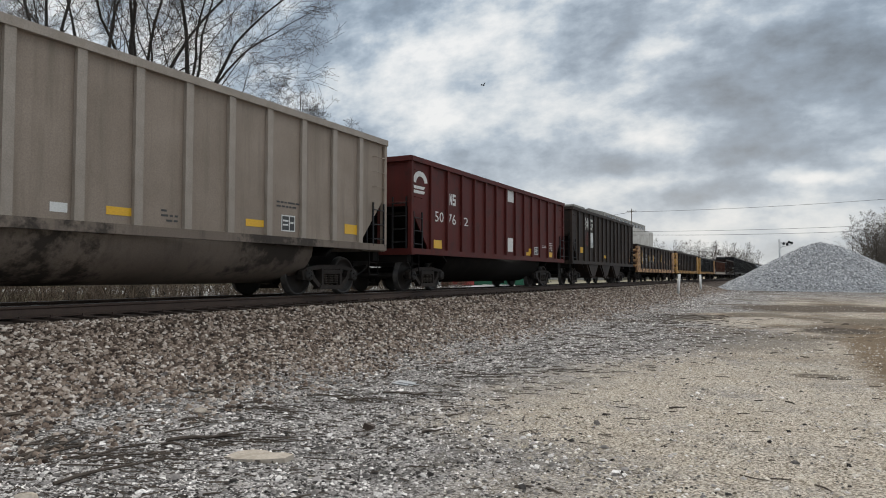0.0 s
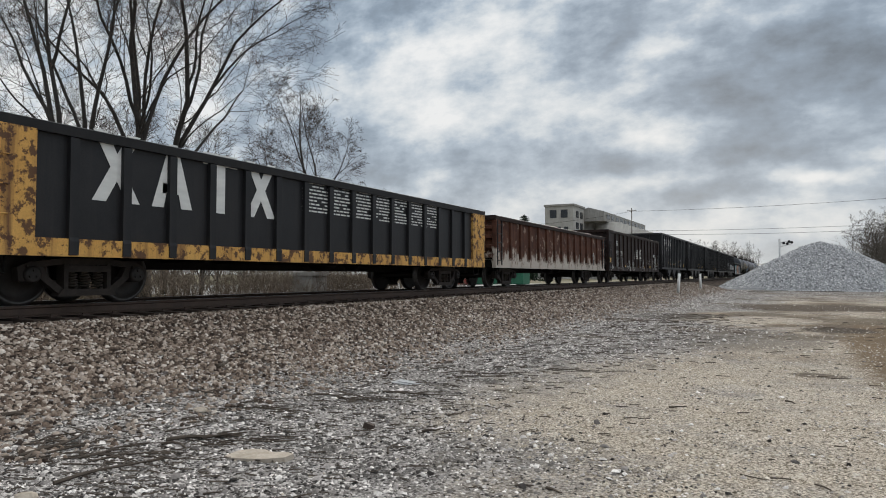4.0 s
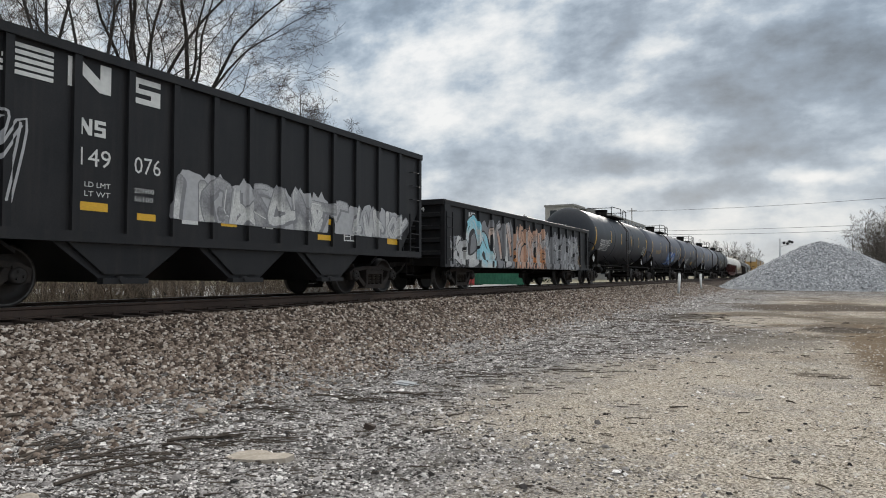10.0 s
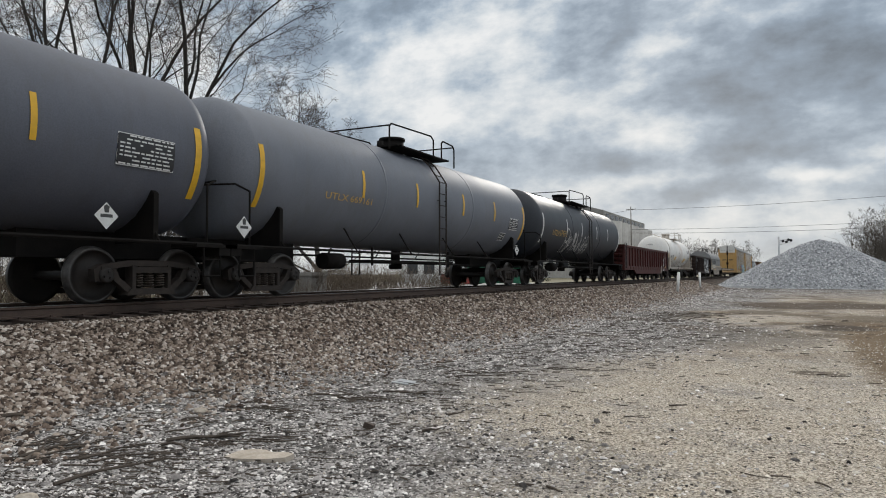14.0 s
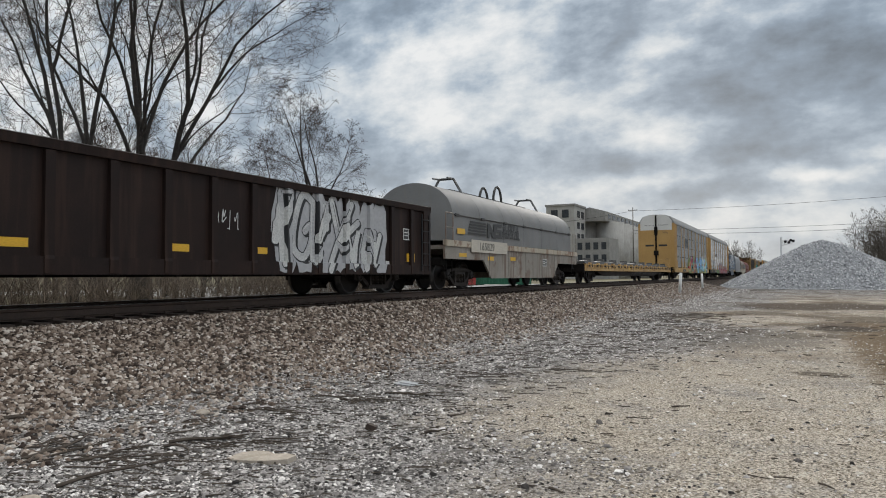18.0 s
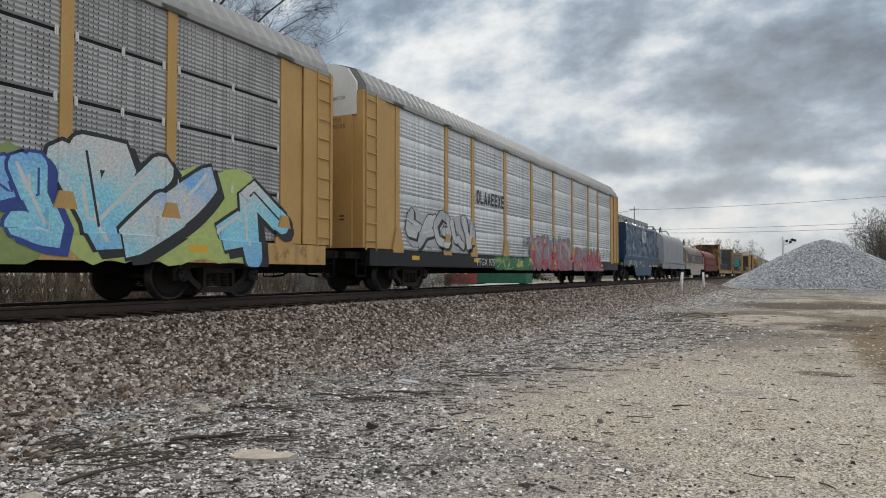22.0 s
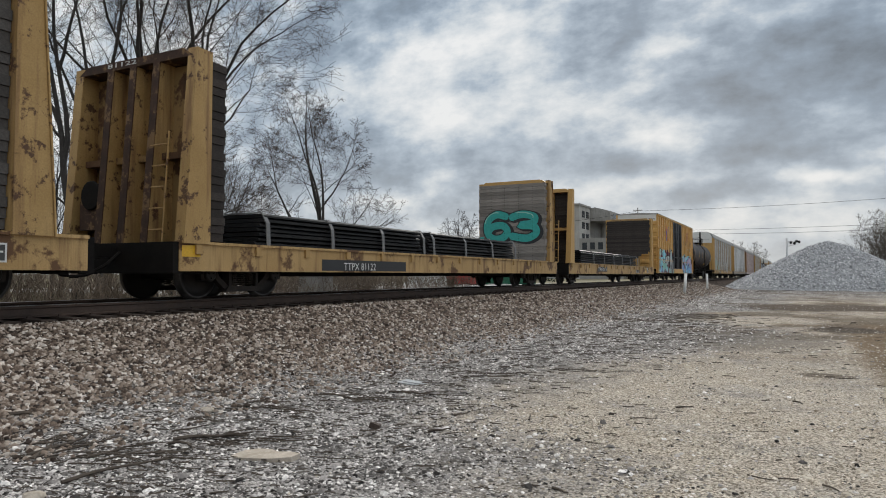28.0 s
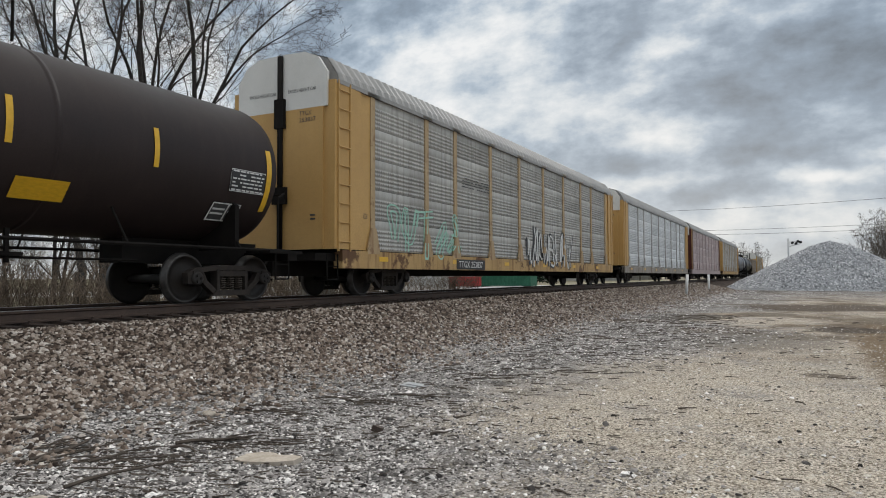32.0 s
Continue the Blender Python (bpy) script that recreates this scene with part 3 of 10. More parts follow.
def yard_material():
    """Grey crushed stone that gives way to tan grit; brown stone on the shoulder. Chosen by position on the yard."""
    m = bpy.data.materials.new("gravel_yard")
    m.use_nodes = True
    nt = m.node_tree
    bs = nt.nodes["Principled BSDF"]
    N, K = nt.nodes.new, nt.links.new
    co = N("ShaderNodeTexCoord").outputs["Object"]
    sep = N("ShaderNodeSeparateXYZ")
    K(co, sep.inputs[0])

    def mth(op, a, b=None):
        n = N("ShaderNodeMath")
        n.operation = op
        for i, v in enumerate((a, b)):
            if v is None:
                continue
            if isinstance(v, (int, float)):
                n.inputs[i].default_value = v
            else:
                K(v, n.inputs[i])
        return n.outputs[0]

    def nz(sc, det=4.0, rg=0.6):
        n = N("ShaderNodeTexNoise")
        n.inputs["Scale"].default_value, n.inputs["Detail"].default_value, n.inputs["Roughness"].default_value = sc, det, rg
        K(co, n.inputs["Vector"])
        return n.outputs[0]

    def rng(v, a, b, c=0.0, d=1.0):
        r = N("ShaderNodeMapRange")
        for i, q in enumerate((a, b, c, d)):
            r.inputs[1 + i].default_value = q
        K(v, r.inputs[0])
        return r.outputs[0]

    def mix(f, a, b, mode="MIX"):
        n = N("ShaderNodeMix")
        n.data_type, n.blend_type = "RGBA", mode
        if isinstance(f, (int, float)):
            n.inputs[0].default_value = f
        else:
            K(f, n.inputs[0])
        for i, v in ((6, a), (7, b)):
            if isinstance(v, tuple):
                n.inputs[i].default_value = (*v, 1)
            else:
                K(v, n.inputs[i])
        return n.outputs[2]

    vor = N("ShaderNodeTexVoronoi")
    vor.inputs["Scale"].default_value = 38.0
    K(co, vor.inputs["Vector"])
    vor2 = N("ShaderNodeTexVoronoi")
    vor2.inputs["Scale"].default_value = 75.0
    K(co, vor2.inputs["Vector"])
    tone = N("ShaderNodeSeparateColor")
    K(vor.outputs["Color"], tone.inputs[0])
    tone2 = N("ShaderNodeSeparateColor")
    K(vor2.outputs["Color"], tone2.inputs[0])
    # grey base kept dark: shade in the gaps between loose stones is painted in
    grey = mix(rng(tone.outputs[0], 0.1, 0.95), (0.040, 0.037, 0.035), (0.40, 0.375, 0.358))
    grey = mix(rng(tone2.outputs[1], 0.75, 0.95), grey, (0.58, 0.555, 0.53))
    grey = mix(rng(nz(2.2), 0.50, 0.66), grey, (0.055, 0.052, 0.05))
    tan = mix(rng(tone2.outputs[0], 0.1, 0.9), (0.12, 0.098, 0.075), (0.70, 0.62, 0.52))
    tan = mix(mth("MULTIPLY", rng(nz(0.9, 6.0), 0.45, 0.65), 0.25), tan, (0.38, 0.31, 0.22))
    mud = mix(rng(nz(0.35, 7.0, 0.65), 0.45, 0.62), tan, (0.185, 0.137, 0.09))
    brown = mix(rng(tone.outputs[1], 0.1, 0.95), (0.018, 0.0135, 0.011), (0.125, 0.096, 0.078))
    # limit of the tan grit, which ends in grey stone again before the heap
    wob = mth("MULTIPLY", mth("SUBTRACT", nz(0.45, 6.0, 0.7), 0.5), 3.0)
    wob2 = mth("MULTIPLY", mth("SUBTRACT", nz(2.6, 5.0, 0.7), 0.5), 2.4)
    run = mth("ADD", sep.outputs[1], wob)
    rim = mth("ADD", mth("ADD", mth("ADD", rng(sep.outputs[1], 5.0, 6.0, 1.25, 0.0), rng(run, 10.5, 16.0, -3.15, -0.9)), rng(run, 20.0, 24.0, 0.0, -2.8)), rng(run, 27.5, 30.0, 0.0, 2.4))
    line = mth("ADD", mth("SUBTRACT", sep.outputs[0], rim), mth("ADD", wob, wob2))
    f_tan = mth("MULTIPLY", rng(line, -0.6, 1.1), rng(mth("ADD", sep.outputs[1], mth("MULTIPLY", wob, 12.0)), 58.0, 40.0))
    f_far = rng(sep.outputs[1], 10.0, 18.0)
    tan2 = mix(f_far, tan, mud)
    over = rng(nz(0.75, 6.0, 0.7), 0.50, 0.66)
    col = mix(mth("MULTIPLY", f_tan, mth("SUBTRACT", 1.0, mth("MULTIPLY", over, 0.6))), grey, tan2)
    smear = N("ShaderNodeTexNoise")
    smear.inputs["Scale"].default_value, smear.inputs["Detail"].default_value, smear.inputs["Roughness"].default_value = 1.0, 7.0, 0.65
    smp = N("ShaderNodeMapping")
    smp.inputs["Scale"].default_value = (0.30, 0.36, 1.0)
    K(co, smp.inputs[0])
    K(smp.outputs[0], smear.inputs["Vector"])
    col = mix(mth("MULTIPLY", rng(smear.outputs[0], 0.50, 0.60), mth("MULTIPLY", f_far, 0.85)), col, (0.10, 0.076, 0.055))
    for cx, cy, ax, ay, tone_, amt in ((0.9, 34.5, 3.2, 3.4, (0.085, 0.065, 0.048), 0.85), (1.9, 14.5, 0.9, 8.0, (0.165, 0.118, 0.074), 0.85), (-1.9, 5.35, .75, .45, (0.16, 0.15, 0.142), .3), (-.9, 16.5, 1.4, 2.2, (0.15, 0.13, 0.11), .55), (0.3, 11.25, .35, .25, (0.09, 0.07, 0.052), .7), (1.0, 20.3, 0.8, 1.0, (0.07, 0.055, 0.042), 0.85), (-3.6, 25.0, 1.2, 1.5, (0.08, 0.07, 0.06), 0.7),
                                       (-4.6, 76.0, 4.0, 12.0, (0.07, 0.06, 0.052), 0.8), (-7.2, 58.0, 1.6, 6.0, (0.06, 0.052, 0.046), 0.7), (-1.2, 27.5, 1.0, 1.2, (0.12, 0.095, 0.07), 0.7), (3.0, 25.0, 2.0, 2.0, (0.13, 0.10, 0.07), 0.7)):
        ux = mth("POWER", mth("ABSOLUTE", mth("DIVIDE", mth("SUBTRACT", sep.outputs[0], cx), ax)), 2.0)
        uy = mth("POWER", mth("ABSOLUTE", mth("DIVIDE", mth("SUBTRACT", sep.outputs[1], cy), ay)), 2.0)
        edge_ = mth("ADD", mth("ADD", ux, uy), mth("MULTIPLY", wob2, 0.8))
        col = mix(mth("MULTIPLY", rng(edge_, 1.7, 0.8), min(1.0, amt * 1.15)), col, tone_)
    crumb = rng(nz(7.0, 6.0, 0.75), 0.56, 0.64)
    col = mix(mth("MULTIPLY", crumb, 0.28), col, (0.10, 0.085, 0.068))
    pale = rng(nz(3.1, 6.0, 0.75), 0.57, 0.66)
    col = mix(mth("MULTIPLY", pale, 0.35), col, (0.55, 0.51, 0.45))
    f_br = rng(mth("ADD", mth("ADD", sep.outputs[0], wob2), mth("MULTIPLY", wob, 0.25)), -6.0, -7.0)
    col = mix(f_br, col, brown)
    col = mix(1.0, col, rng(nz(0.18, 5.0), 0.3, 0.7, 0.82, 1.12), "MULTIPLY")
    K(col, bs.inputs["Base Color"])
    bs.inputs["Roughness"].default_value, bs.inputs["Specular IOR Level"].default_value = 0.95, 0.08
    bp = N("ShaderNodeBump")
    bp.inputs["Strength"].default_value, bp.inputs["Distance"].default_value = 0.9, 0.02
    hsum = mth("ADD", mth("MULTIPLY", vor.outputs["Distance"], -0.7), mth("MULTIPLY", vor2.outputs["Distance"], -0.4))
    K(hsum, bp.inputs["Height"])
    K(bp.outputs[0], bs.inputs["Normal"])
    return m


M["yard"] = yard_material()
M["stone_brown"] = stones("brown_ballast_stone", [(0.030, 0.022, 0.019), (0.086, 0.064, 0.051), (0.150, 0.112, 0.089), (0.214, 0.167, 0.134), (0.273, 0.223, 0.184), (0.364, 0.310, 0.265), (0.589, 0.535, 0.482)])
M["stone_grey"] = stones("grey_crushed_stone", [(0.022, 0.020, 0.019), (0.066, 0.060, 0.057), (0.148, 0.136, 0.129), (0.28, 0.26, 0.248), (0.45, 0.42, 0.403), (0.65, 0.615, 0.59), (0.88, 0.845, 0.815)])
M["stone_pile"] = stones("blue_grey_crushed_stone", [(0.07, 0.073, 0.08), (0.20, 0.207, 0.22), (0.33, 0.34, 0.356), (0.45, 0.46, 0.475), (0.68, 0.685, 0.70)])
M["heap_core"] = surf("blue_grey_stone_core", (0.24, 0.247, 0.26), (0.34, 0.347, 0.36), 0.9, 6.0, bump=0.6)
M["stone_tan"] = stones("tan_grit", [(0.09, 0.076, 0.058), (0.24, 0.20, 0.15), (0.38, 0.33, 0.26), (0.50, 0.45, 0.37), (0.58, 0.53, 0.455), (0.68, 0.63, 0.555)])
M["rail_side"] = surf("rusty_rail", (0.060, 0.042, 0.034), (0.085, 0.058, 0.045), 0.7, 3.0)
M["rail_head"] = surf("polished_rail_head", (0.30, 0.29, 0.28), (0.40, 0.39, 0.38), 0.3, 4.0, metal=0.85, bump=0.0)
M["tie"] = surf("creosoted_tie", (0.045, 0.033, 0.027), (0.07, 0.052, 0.042), 0.85, 5.0, bump=0.3, rand=0.2)
M["post_white"] = surf("white_painted_post", (0.68, 0.68, 0.66), (0.78, 0.78, 0.76), 0.6, 4.0)
M["bark"] = surf("grey_brown_bark", (0.032, 0.029, 0.027), (0.056, 0.051, 0.047), 0.9, 6.0, bump=0.4)
M["far_bark"] = surf("far_grey_bark", (0.10, 0.088, 0.078), (0.14, 0.125, 0.11), 0.9, 2.0)
M["bark_dark"] = surf("dark_twigs", (0.045, 0.038, 0.034), (0.075, 0.062, 0.054), 0.9, 3.0)
M["bud"] = surf("reddish_buds", (0.16, 0.07, 0.045), (0.22, 0.10, 0.06), 0.8, 6.0)
M["brush"] = surf("dry_brush", (0.11, 0.085, 0.065), (0.19, 0.15, 0.115), 0.9, 2.0, island=0.4)
M["far_wood"] = surf("bare_far_wood", (0.070, 0.060, 0.052), (0.11, 0.095, 0.082), 0.95, 1.0, island=0.3)
M["needle"] = surf("dark_needles", (0.012, 0.026, 0.014), (0.022, 0.042, 0.022), 0.85, 3.0, island=0.4)
M["concrete"] = surf("weathered_concrete", (0.36, 0.345, 0.32), (0.46, 0.445, 0.42), 0.85, 0.4, streak=(0.24, 0.22, 0.20), streak_amt=0.5, bump=0.1)
M["concrete_dark"] = surf("stained_concrete", (0.26, 0.25, 0.235), (0.34, 0.33, 0.31), 0.85, 0.4, streak=(0.16, 0.15, 0.14), streak_amt=0.5)
M["roof_shingle"] = surf("dark_grey_shingles", (0.075, 0.068, 0.065), (0.10, 0.092, 0.088), 0.9, 2.0)
M["siding"] = surf("white_siding", (0.62, 0.62, 0.60), (0.70, 0.70, 0.68), 0.7, 1.0)
M["glass_dark"] = surf("dark_window", (0.03, 0.034, 0.04), (0.05, 0.055, 0.06), 0.25, 1.0, bump=0)
M["pole_wood"] = surf("grey_pole_wood", (0.10, 0.085, 0.07), (0.15, 0.13, 0.11), 0.9, 4.0)
M["galv"] = surf("galvanised_steel", (0.40, 0.41, 0.42), (0.5, 0.51, 0.52), 0.45, 4.0, metal=0.5)
M["red_paint"] = surf("red_container_paint", (0.36, 0.035, 0.04), (0.44, 0.06, 0.06), 0.6, 2.0)
M["green_paint"] = surf("green_container_paint", (0.02, 0.10, 0.06), (0.035, 0.14, 0.085), 0.6, 2.0)
M["pale_lot"] = surf("pale_paved_lot", (0.42, 0.41, 0.39), (0.52, 0.51, 0.49), 0.9, 0.3)
M["grass"] = surf("winter_grass", (0.13, 0.115, 0.065), (0.19, 0.165, 0.095), 0.95, 0.2)
M["stick"] = surf("dead_stick", (0.06, 0.047, 0.038), (0.11, 0.09, 0.072), 0.9, 8.0)
M["slab"] = surf("pale_stone_slab", (0.38, 0.33, 0.27), (0.52, 0.455, 0.385), 0.9, 9.0, bump=0.6, gloss=0.08)


def axis_steps(parts_):
    out = [parts_[0][0]]
    for a, b, st in parts_:
        n = max(1, round((b - a) / st))
        out += [a + (b - a) * (i + 1) / n for i in range(n)]
    return out


def build_ground():
    xs = axis_steps([(-2500, -400, 700), (-400, -60, 80), (-60, -17, 6), (-17, -4, .22), (-4, 6, .4), (6, 40, 4), (40, 400, 60), (400, 2500, 700)])
    ys = axis_steps([(-400, -20, 90), (-20, 0, 4), (0, 24, .3), (24, 90, 1.2), (90, 400, 20), (400, 3500, 500)])
    verts = [(x, y, ground_z(x, y)) for y in ys for x in xs]
    nx = len(xs)
    faces = [(j * nx + i, j * nx + i + 1, (j + 1) * nx + i + 1, (j + 1) * nx + i) for j in range(len(ys) - 1) for i in range(nx - 1)]
    me = bpy.data.meshes.new("ground")
    me.from_pydata(verts, [], faces)
    for m in (M["yard"], M["grass"]):
        me.materials.append(m)
    far = [1 if (verts[f[0]][0] < TC - 4.4 or verts[f[0]][0] > 40 or verts[f[0]][1] > 140) else 0 for f in faces]
    me.polygons.foreach_set("material_index", far)
    me.polygons.foreach_set("use_smooth", [True] * len(faces))
    tagged(new("ground", me), "grey and tan gravel yard with brown ballast shoulder", "ground", kind="structure")


build_ground()

ICO_V, ICO_F = None, None


def ico(level=1):
    if level == 0:
        return np.array([(1, 0, -.3), (.31, .95, -.3), (-.81, .59, -.3), (-.81, -.59, -.3), (.31, -.95, -.3), (.2, .1, .75)]), np.array([(0, 1, 5), (1, 2, 5), (2, 3, 5), (3, 4, 5), (4, 0, 5)])
    if level == 2:
        v = [(math.cos(a), math.sin(a), -.35) for a in (0, 1.25, 2.5, 3.8, 5.0)] + [(.55 * math.cos(a), .55 * math.sin(a), .75) for a in (.4, 2.4, 4.5)]
        return np.array(v), np.array([(0, 1, 5), (1, 6, 5), (1, 2, 6), (2, 3, 6), (3, 7, 6), (3, 4, 7), (4, 0, 7), (0, 5, 7), (5, 6, 7)])
    bm = B()
    bmesh.ops.create_icosphere(bm, subdivisions=level, radius=1.0)
    v = np.array([p.co[:] for p in bm.verts])
    f = np.array([[q.index for q in t.verts] for t in bm.faces])
    bm.free()
    return v, f


def scatter(name, label, mat, pts, sizes, rng, flat=.62, level=1, kind="stuff", cat="gravel", parent=None):
    """One mesh of many separate angular stones at the given places."""
    v, f = ico(level)
    n, nv = len(pts), len(v)
    shapes = [v * (1 + rng.uniform(-.38, .38, (nv, 1))) for _ in range(24)]
    base = np.array(shapes)[rng.integers(0, 24, n)]
    sc = np.stack([rng.uniform(.7, 1.35, n), rng.uniform(.7, 1.35, n), rng.uniform(flat * .7, flat * 1.3, n)], 1) * sizes[:, None]
    base = base * sc[:, None, :]
    tx = rng.uniform(-.5, .5, n)
    c, s = np.cos(tx), np.sin(tx)
    y0 = base[..., 1] * c[:, None] - base[..., 2] * s[:, None]
    z0 = base[..., 1] * s[:, None] + base[..., 2] * c[:, None]
    a = rng.uniform(0, 2 * np.pi, n)
    c, s = np.cos(a)[:, None], np.sin(a)[:, None]
    x1, y1 = base[..., 0] * c - y0 * s, base[..., 0] * s + y0 * c
    co = np.stack([x1, y1, z0], -1) + pts[:, None, :]
    fa = (f[None] + (np.arange(n) * nv)[:, None, None]).reshape(-1, 3)
    me = bpy.data.meshes.new(name)
    me.vertices.add(n * nv)
    me.vertices.foreach_set("co", co.reshape(-1).astype(np.float32))
    me.loops.add(fa.size)
    me.loops.foreach_set("vertex_index", fa.reshape(-1).astype(np.int32))
    me.polygons.add(len(fa))
    me.polygons.foreach_set("loop_start", (np.arange(len(fa)) * 3).astype(np.int32))
    me.update(calc_edges=True)
    me.materials.append(mat)
    ob = new(name, me)
    if parent:
        ob.parent = parent
    return tagged(ob, label, cat, kind=kind)


GZ = np.vectorize(ground_z)


def build_stones():
    rng = np.random.default_rng(5)

    def spread(n, x0, x1, y0, y1, power=1.0):
        k = rng.random(n)
        y = y0 * (y1 / y0) ** (k ** power)      # thins out with distance, as a fixed share of each view ring
        return rng.uniform(x0, x1, n), y

    def lay(name, label, mat, x, y, s, keep, sink=.25, level=1, flat=.6):
        ok = rng.random(len(x)) < keep
        x, y, s = x[ok], y[ok], s[ok]
        scatter(name, label, mat, np.stack([x, y, GZ(x, y) + s * sink], 1), s, rng, flat, level)
    rim = lambda y: -3.15 + 1.25 * np.clip(6.0 - y, 0, 1) + 2.25 * np.clip((y - 10.5) / 5.5, 0, 1) - 2.8 * np.clip((y - 20) / 4, 0, 1) + 2.4 * np.clip((y - 27.5) / 2.5, 0, 1)
    edge = lambda x, y: np.sin(y * .9) * .25 + np.sin(y * 2.3 + x) * .15
    x, y = spread(46000, TC + 1.35, -5.0, 3.2, 75)
    lay("ballast", "loose brown and grey ballast stones on the track shoulder", M["stone_brown"], x, y, rng.uniform(.016, .036, len(x)) * (1 + .010 * y), np.clip((-5.6 - x + edge(x, y)) / .9, .10, 1), .25, 2, .75)
    x, y = spread(28000, -7.6, 3.2, 2.3, 70, 1.35)
    k = np.clip(np.where(x > -3.5, (26 - y) / 12, 1), .12, 1) * np.clip(.45 - (x - rim(y) + edge(x, y) * 2) * .50, .07, 1)
    lay("yard_gravel", "pale and dark grey gravel spread over the yard", M["stone_grey"], x, y, rng.uniform(.008, .023, len(x)) ** 1.0 * (1 + .022 * y) * np.where(rng.random(len(x)) < .06, 1.6, 1), k, .15, 2, .55)
    x, y = spread(115000, -7.8, 3.6, 2.3, 75, 1.5)
    k = np.clip(np.where(x > -3.5, (26 - y) / 12, 1), .15, 1) * np.clip(.50 - (x - rim(y) + edge(x, y) * 2) * .55, .10, 1)
    lay("yard_chippings", "small grey stone chippings between the larger gravel", M["stone_grey"], x, y, rng.uniform(.008, .017, len(x)) * (1 + .024 * y), k, .0, 0, .7)
    x, y = spread(75000, -4.4, 4.2, 2.3, 60, 1.6)
    k = np.clip((x - rim(y) + .3) * .7, .04, 1) * np.clip((24 - y) / 14, .05, 1)
    lay("yard_grit", "tan grit and pebbles over packed earth", M["stone_tan"], x, y, rng.uniform(.006, .0125, len(x)) * (1 + .03 * y) * np.where(rng.random(len(x)) < .06, 1.9, 1), k, .0, 0, .8)


build_stones()


def build_track():
    tr = tagged(new("track"), "straight railway track with rusty rails on wooden ties", "track", kind="structure")
    tr.location = (TC, 0, RAIL)
    prof = [(-.075, -.175), (.075, -.175), (.075, -.16), (.018, -.14), (.012, -.055), (.037, -.038), (.037, -.006), (.030, 0), (-.030, 0), (-.037, -.006), (-.037, -.038), (-.012, -.055), (-.018, -.14), (-.075, -.16)]
    for s in (-1, 1):
        bm = B()
        prism(bm, [(p + s * .754, q) for p, q in prof], -60, 1500, "y")
        for f in bm.faces:
            if f.calc_center_median().z > -.008:
                f.material_index = 1
        part("rail", bm, [M["rail_side"], M["rail_head"]], tr)
    bm = B()
    box(bm, -1.3, 1.3, -.115, .115, -.36, -.185)
    me = to_mesh("tie", bm, M["tie"])
    bm = B()
    for s in (-1, 1):
        box(bm, s * .754 - .18, s * .754 + .18, -.09, .09, -.186, -.172)
        for k in (-.11, .11):
            box(bm, s * .754 + k - .012, s * .754 + k + .012, -.05, -.02, -.172, -.14)
    pl = to_mesh("tie_plate", bm, M["rail_side"])
    rnd = random.Random(2)
    for i in range(150):
        t = place("tie", me, tr, pose(rnd.uniform(-.03, .03), 1.0 + i * .52 + rnd.uniform(-.03, .03), rnd.uniform(-.012, .0), 0, 0, rnd.uniform(-1, 1)))
        if i < 60:
            place("tie_plate", pl, t)


build_track()


def build_pile():
    rng = np.random.default_rng(8)
    cx, cy, H, R0 = 2.6, 81.0, 5.15, 9.6

    def hz(r, a):
        k = r / (R0 * (1 + .08 * math.sin(2 * a + 1) + .04 * math.sin(5 * a)))
        return H * (max(0.0, 1 - k) * 1.04 - .04 * math.exp(-(k * 9) ** 2) * 1.8) if k < 1 else 0
    verts, faces = [(cx, cy, hz(0, 0))], []
    nr, na = 34, 72
    for j in range(1, nr + 1):
        for i in range(na):
            a = 2 * math.pi * i / na
            r = R0 * 1.1 * j / nr
            x, y = cx + r * math.cos(a), cy + r * math.sin(a)
            verts.append((x, y, max(ground_z(x, y) - .02, hz(r, a) + lump(x, y, 1.1, .10))))
    for i in range(na):
        faces.append((0, 1 + i, 1 + (i + 1) % na))
    for j in range(nr - 1):
        for i in range(na):
            p, q = 1 + j * na + i, 1 + j * na + (i + 1) % na
            faces.append((p, p + na, q + na, q))
    me = bpy.data.meshes.new("heap")
    me.from_pydata(verts, [], faces)
    me.materials.append(M["heap_core"])
    pile = tagged(new("gravel_heap", me), "tall conical heap of blue-grey crushed stone on the yard", "gravel heap")
    n = 22000
    a = rng.uniform(math.pi * .95, math.pi * 2.05, n)
    r = R0 * np.sqrt(rng.random(n)) * 1.03
    x, y = cx + r * np.cos(a), cy + r * np.sin(a)
    z = np.array([max(0.0, hz(q, b) + lump(p, o, 1.1, .10)) for q, b, p, o in zip(r, a, x, y)])
    s = rng.uniform(.045, .10, n)
    scatter("crushed_stone", "", M["stone_pile"], np.stack([x, y, z], 1), s, rng, flat=.9, level=0, cat="", parent=pile)


build_pile()


def build_posts():
    for x, y, h, tilt in ((-7.05, 49.5, 1.33, 4.0), (-7.20, 63.8, 1.30, -1.5)):
        z = ground_z(x, y)
        bm = B()
        rod(bm, (0, 0, -.3), (0, 0, h - .03), .095, 14)
        rod(bm, (0, 0, h - .03), (0, 0, h), .095, 14, .07)
        ob = new("marker_post", to_mesh("marker_post", bm, M["post_white"]))
        ob.matrix_basis = pose(x, y, z, 0, tilt, 0)
        tagged(ob, "short round white marker post in the gravel by the track", "post", "white marker posts")


build_posts()


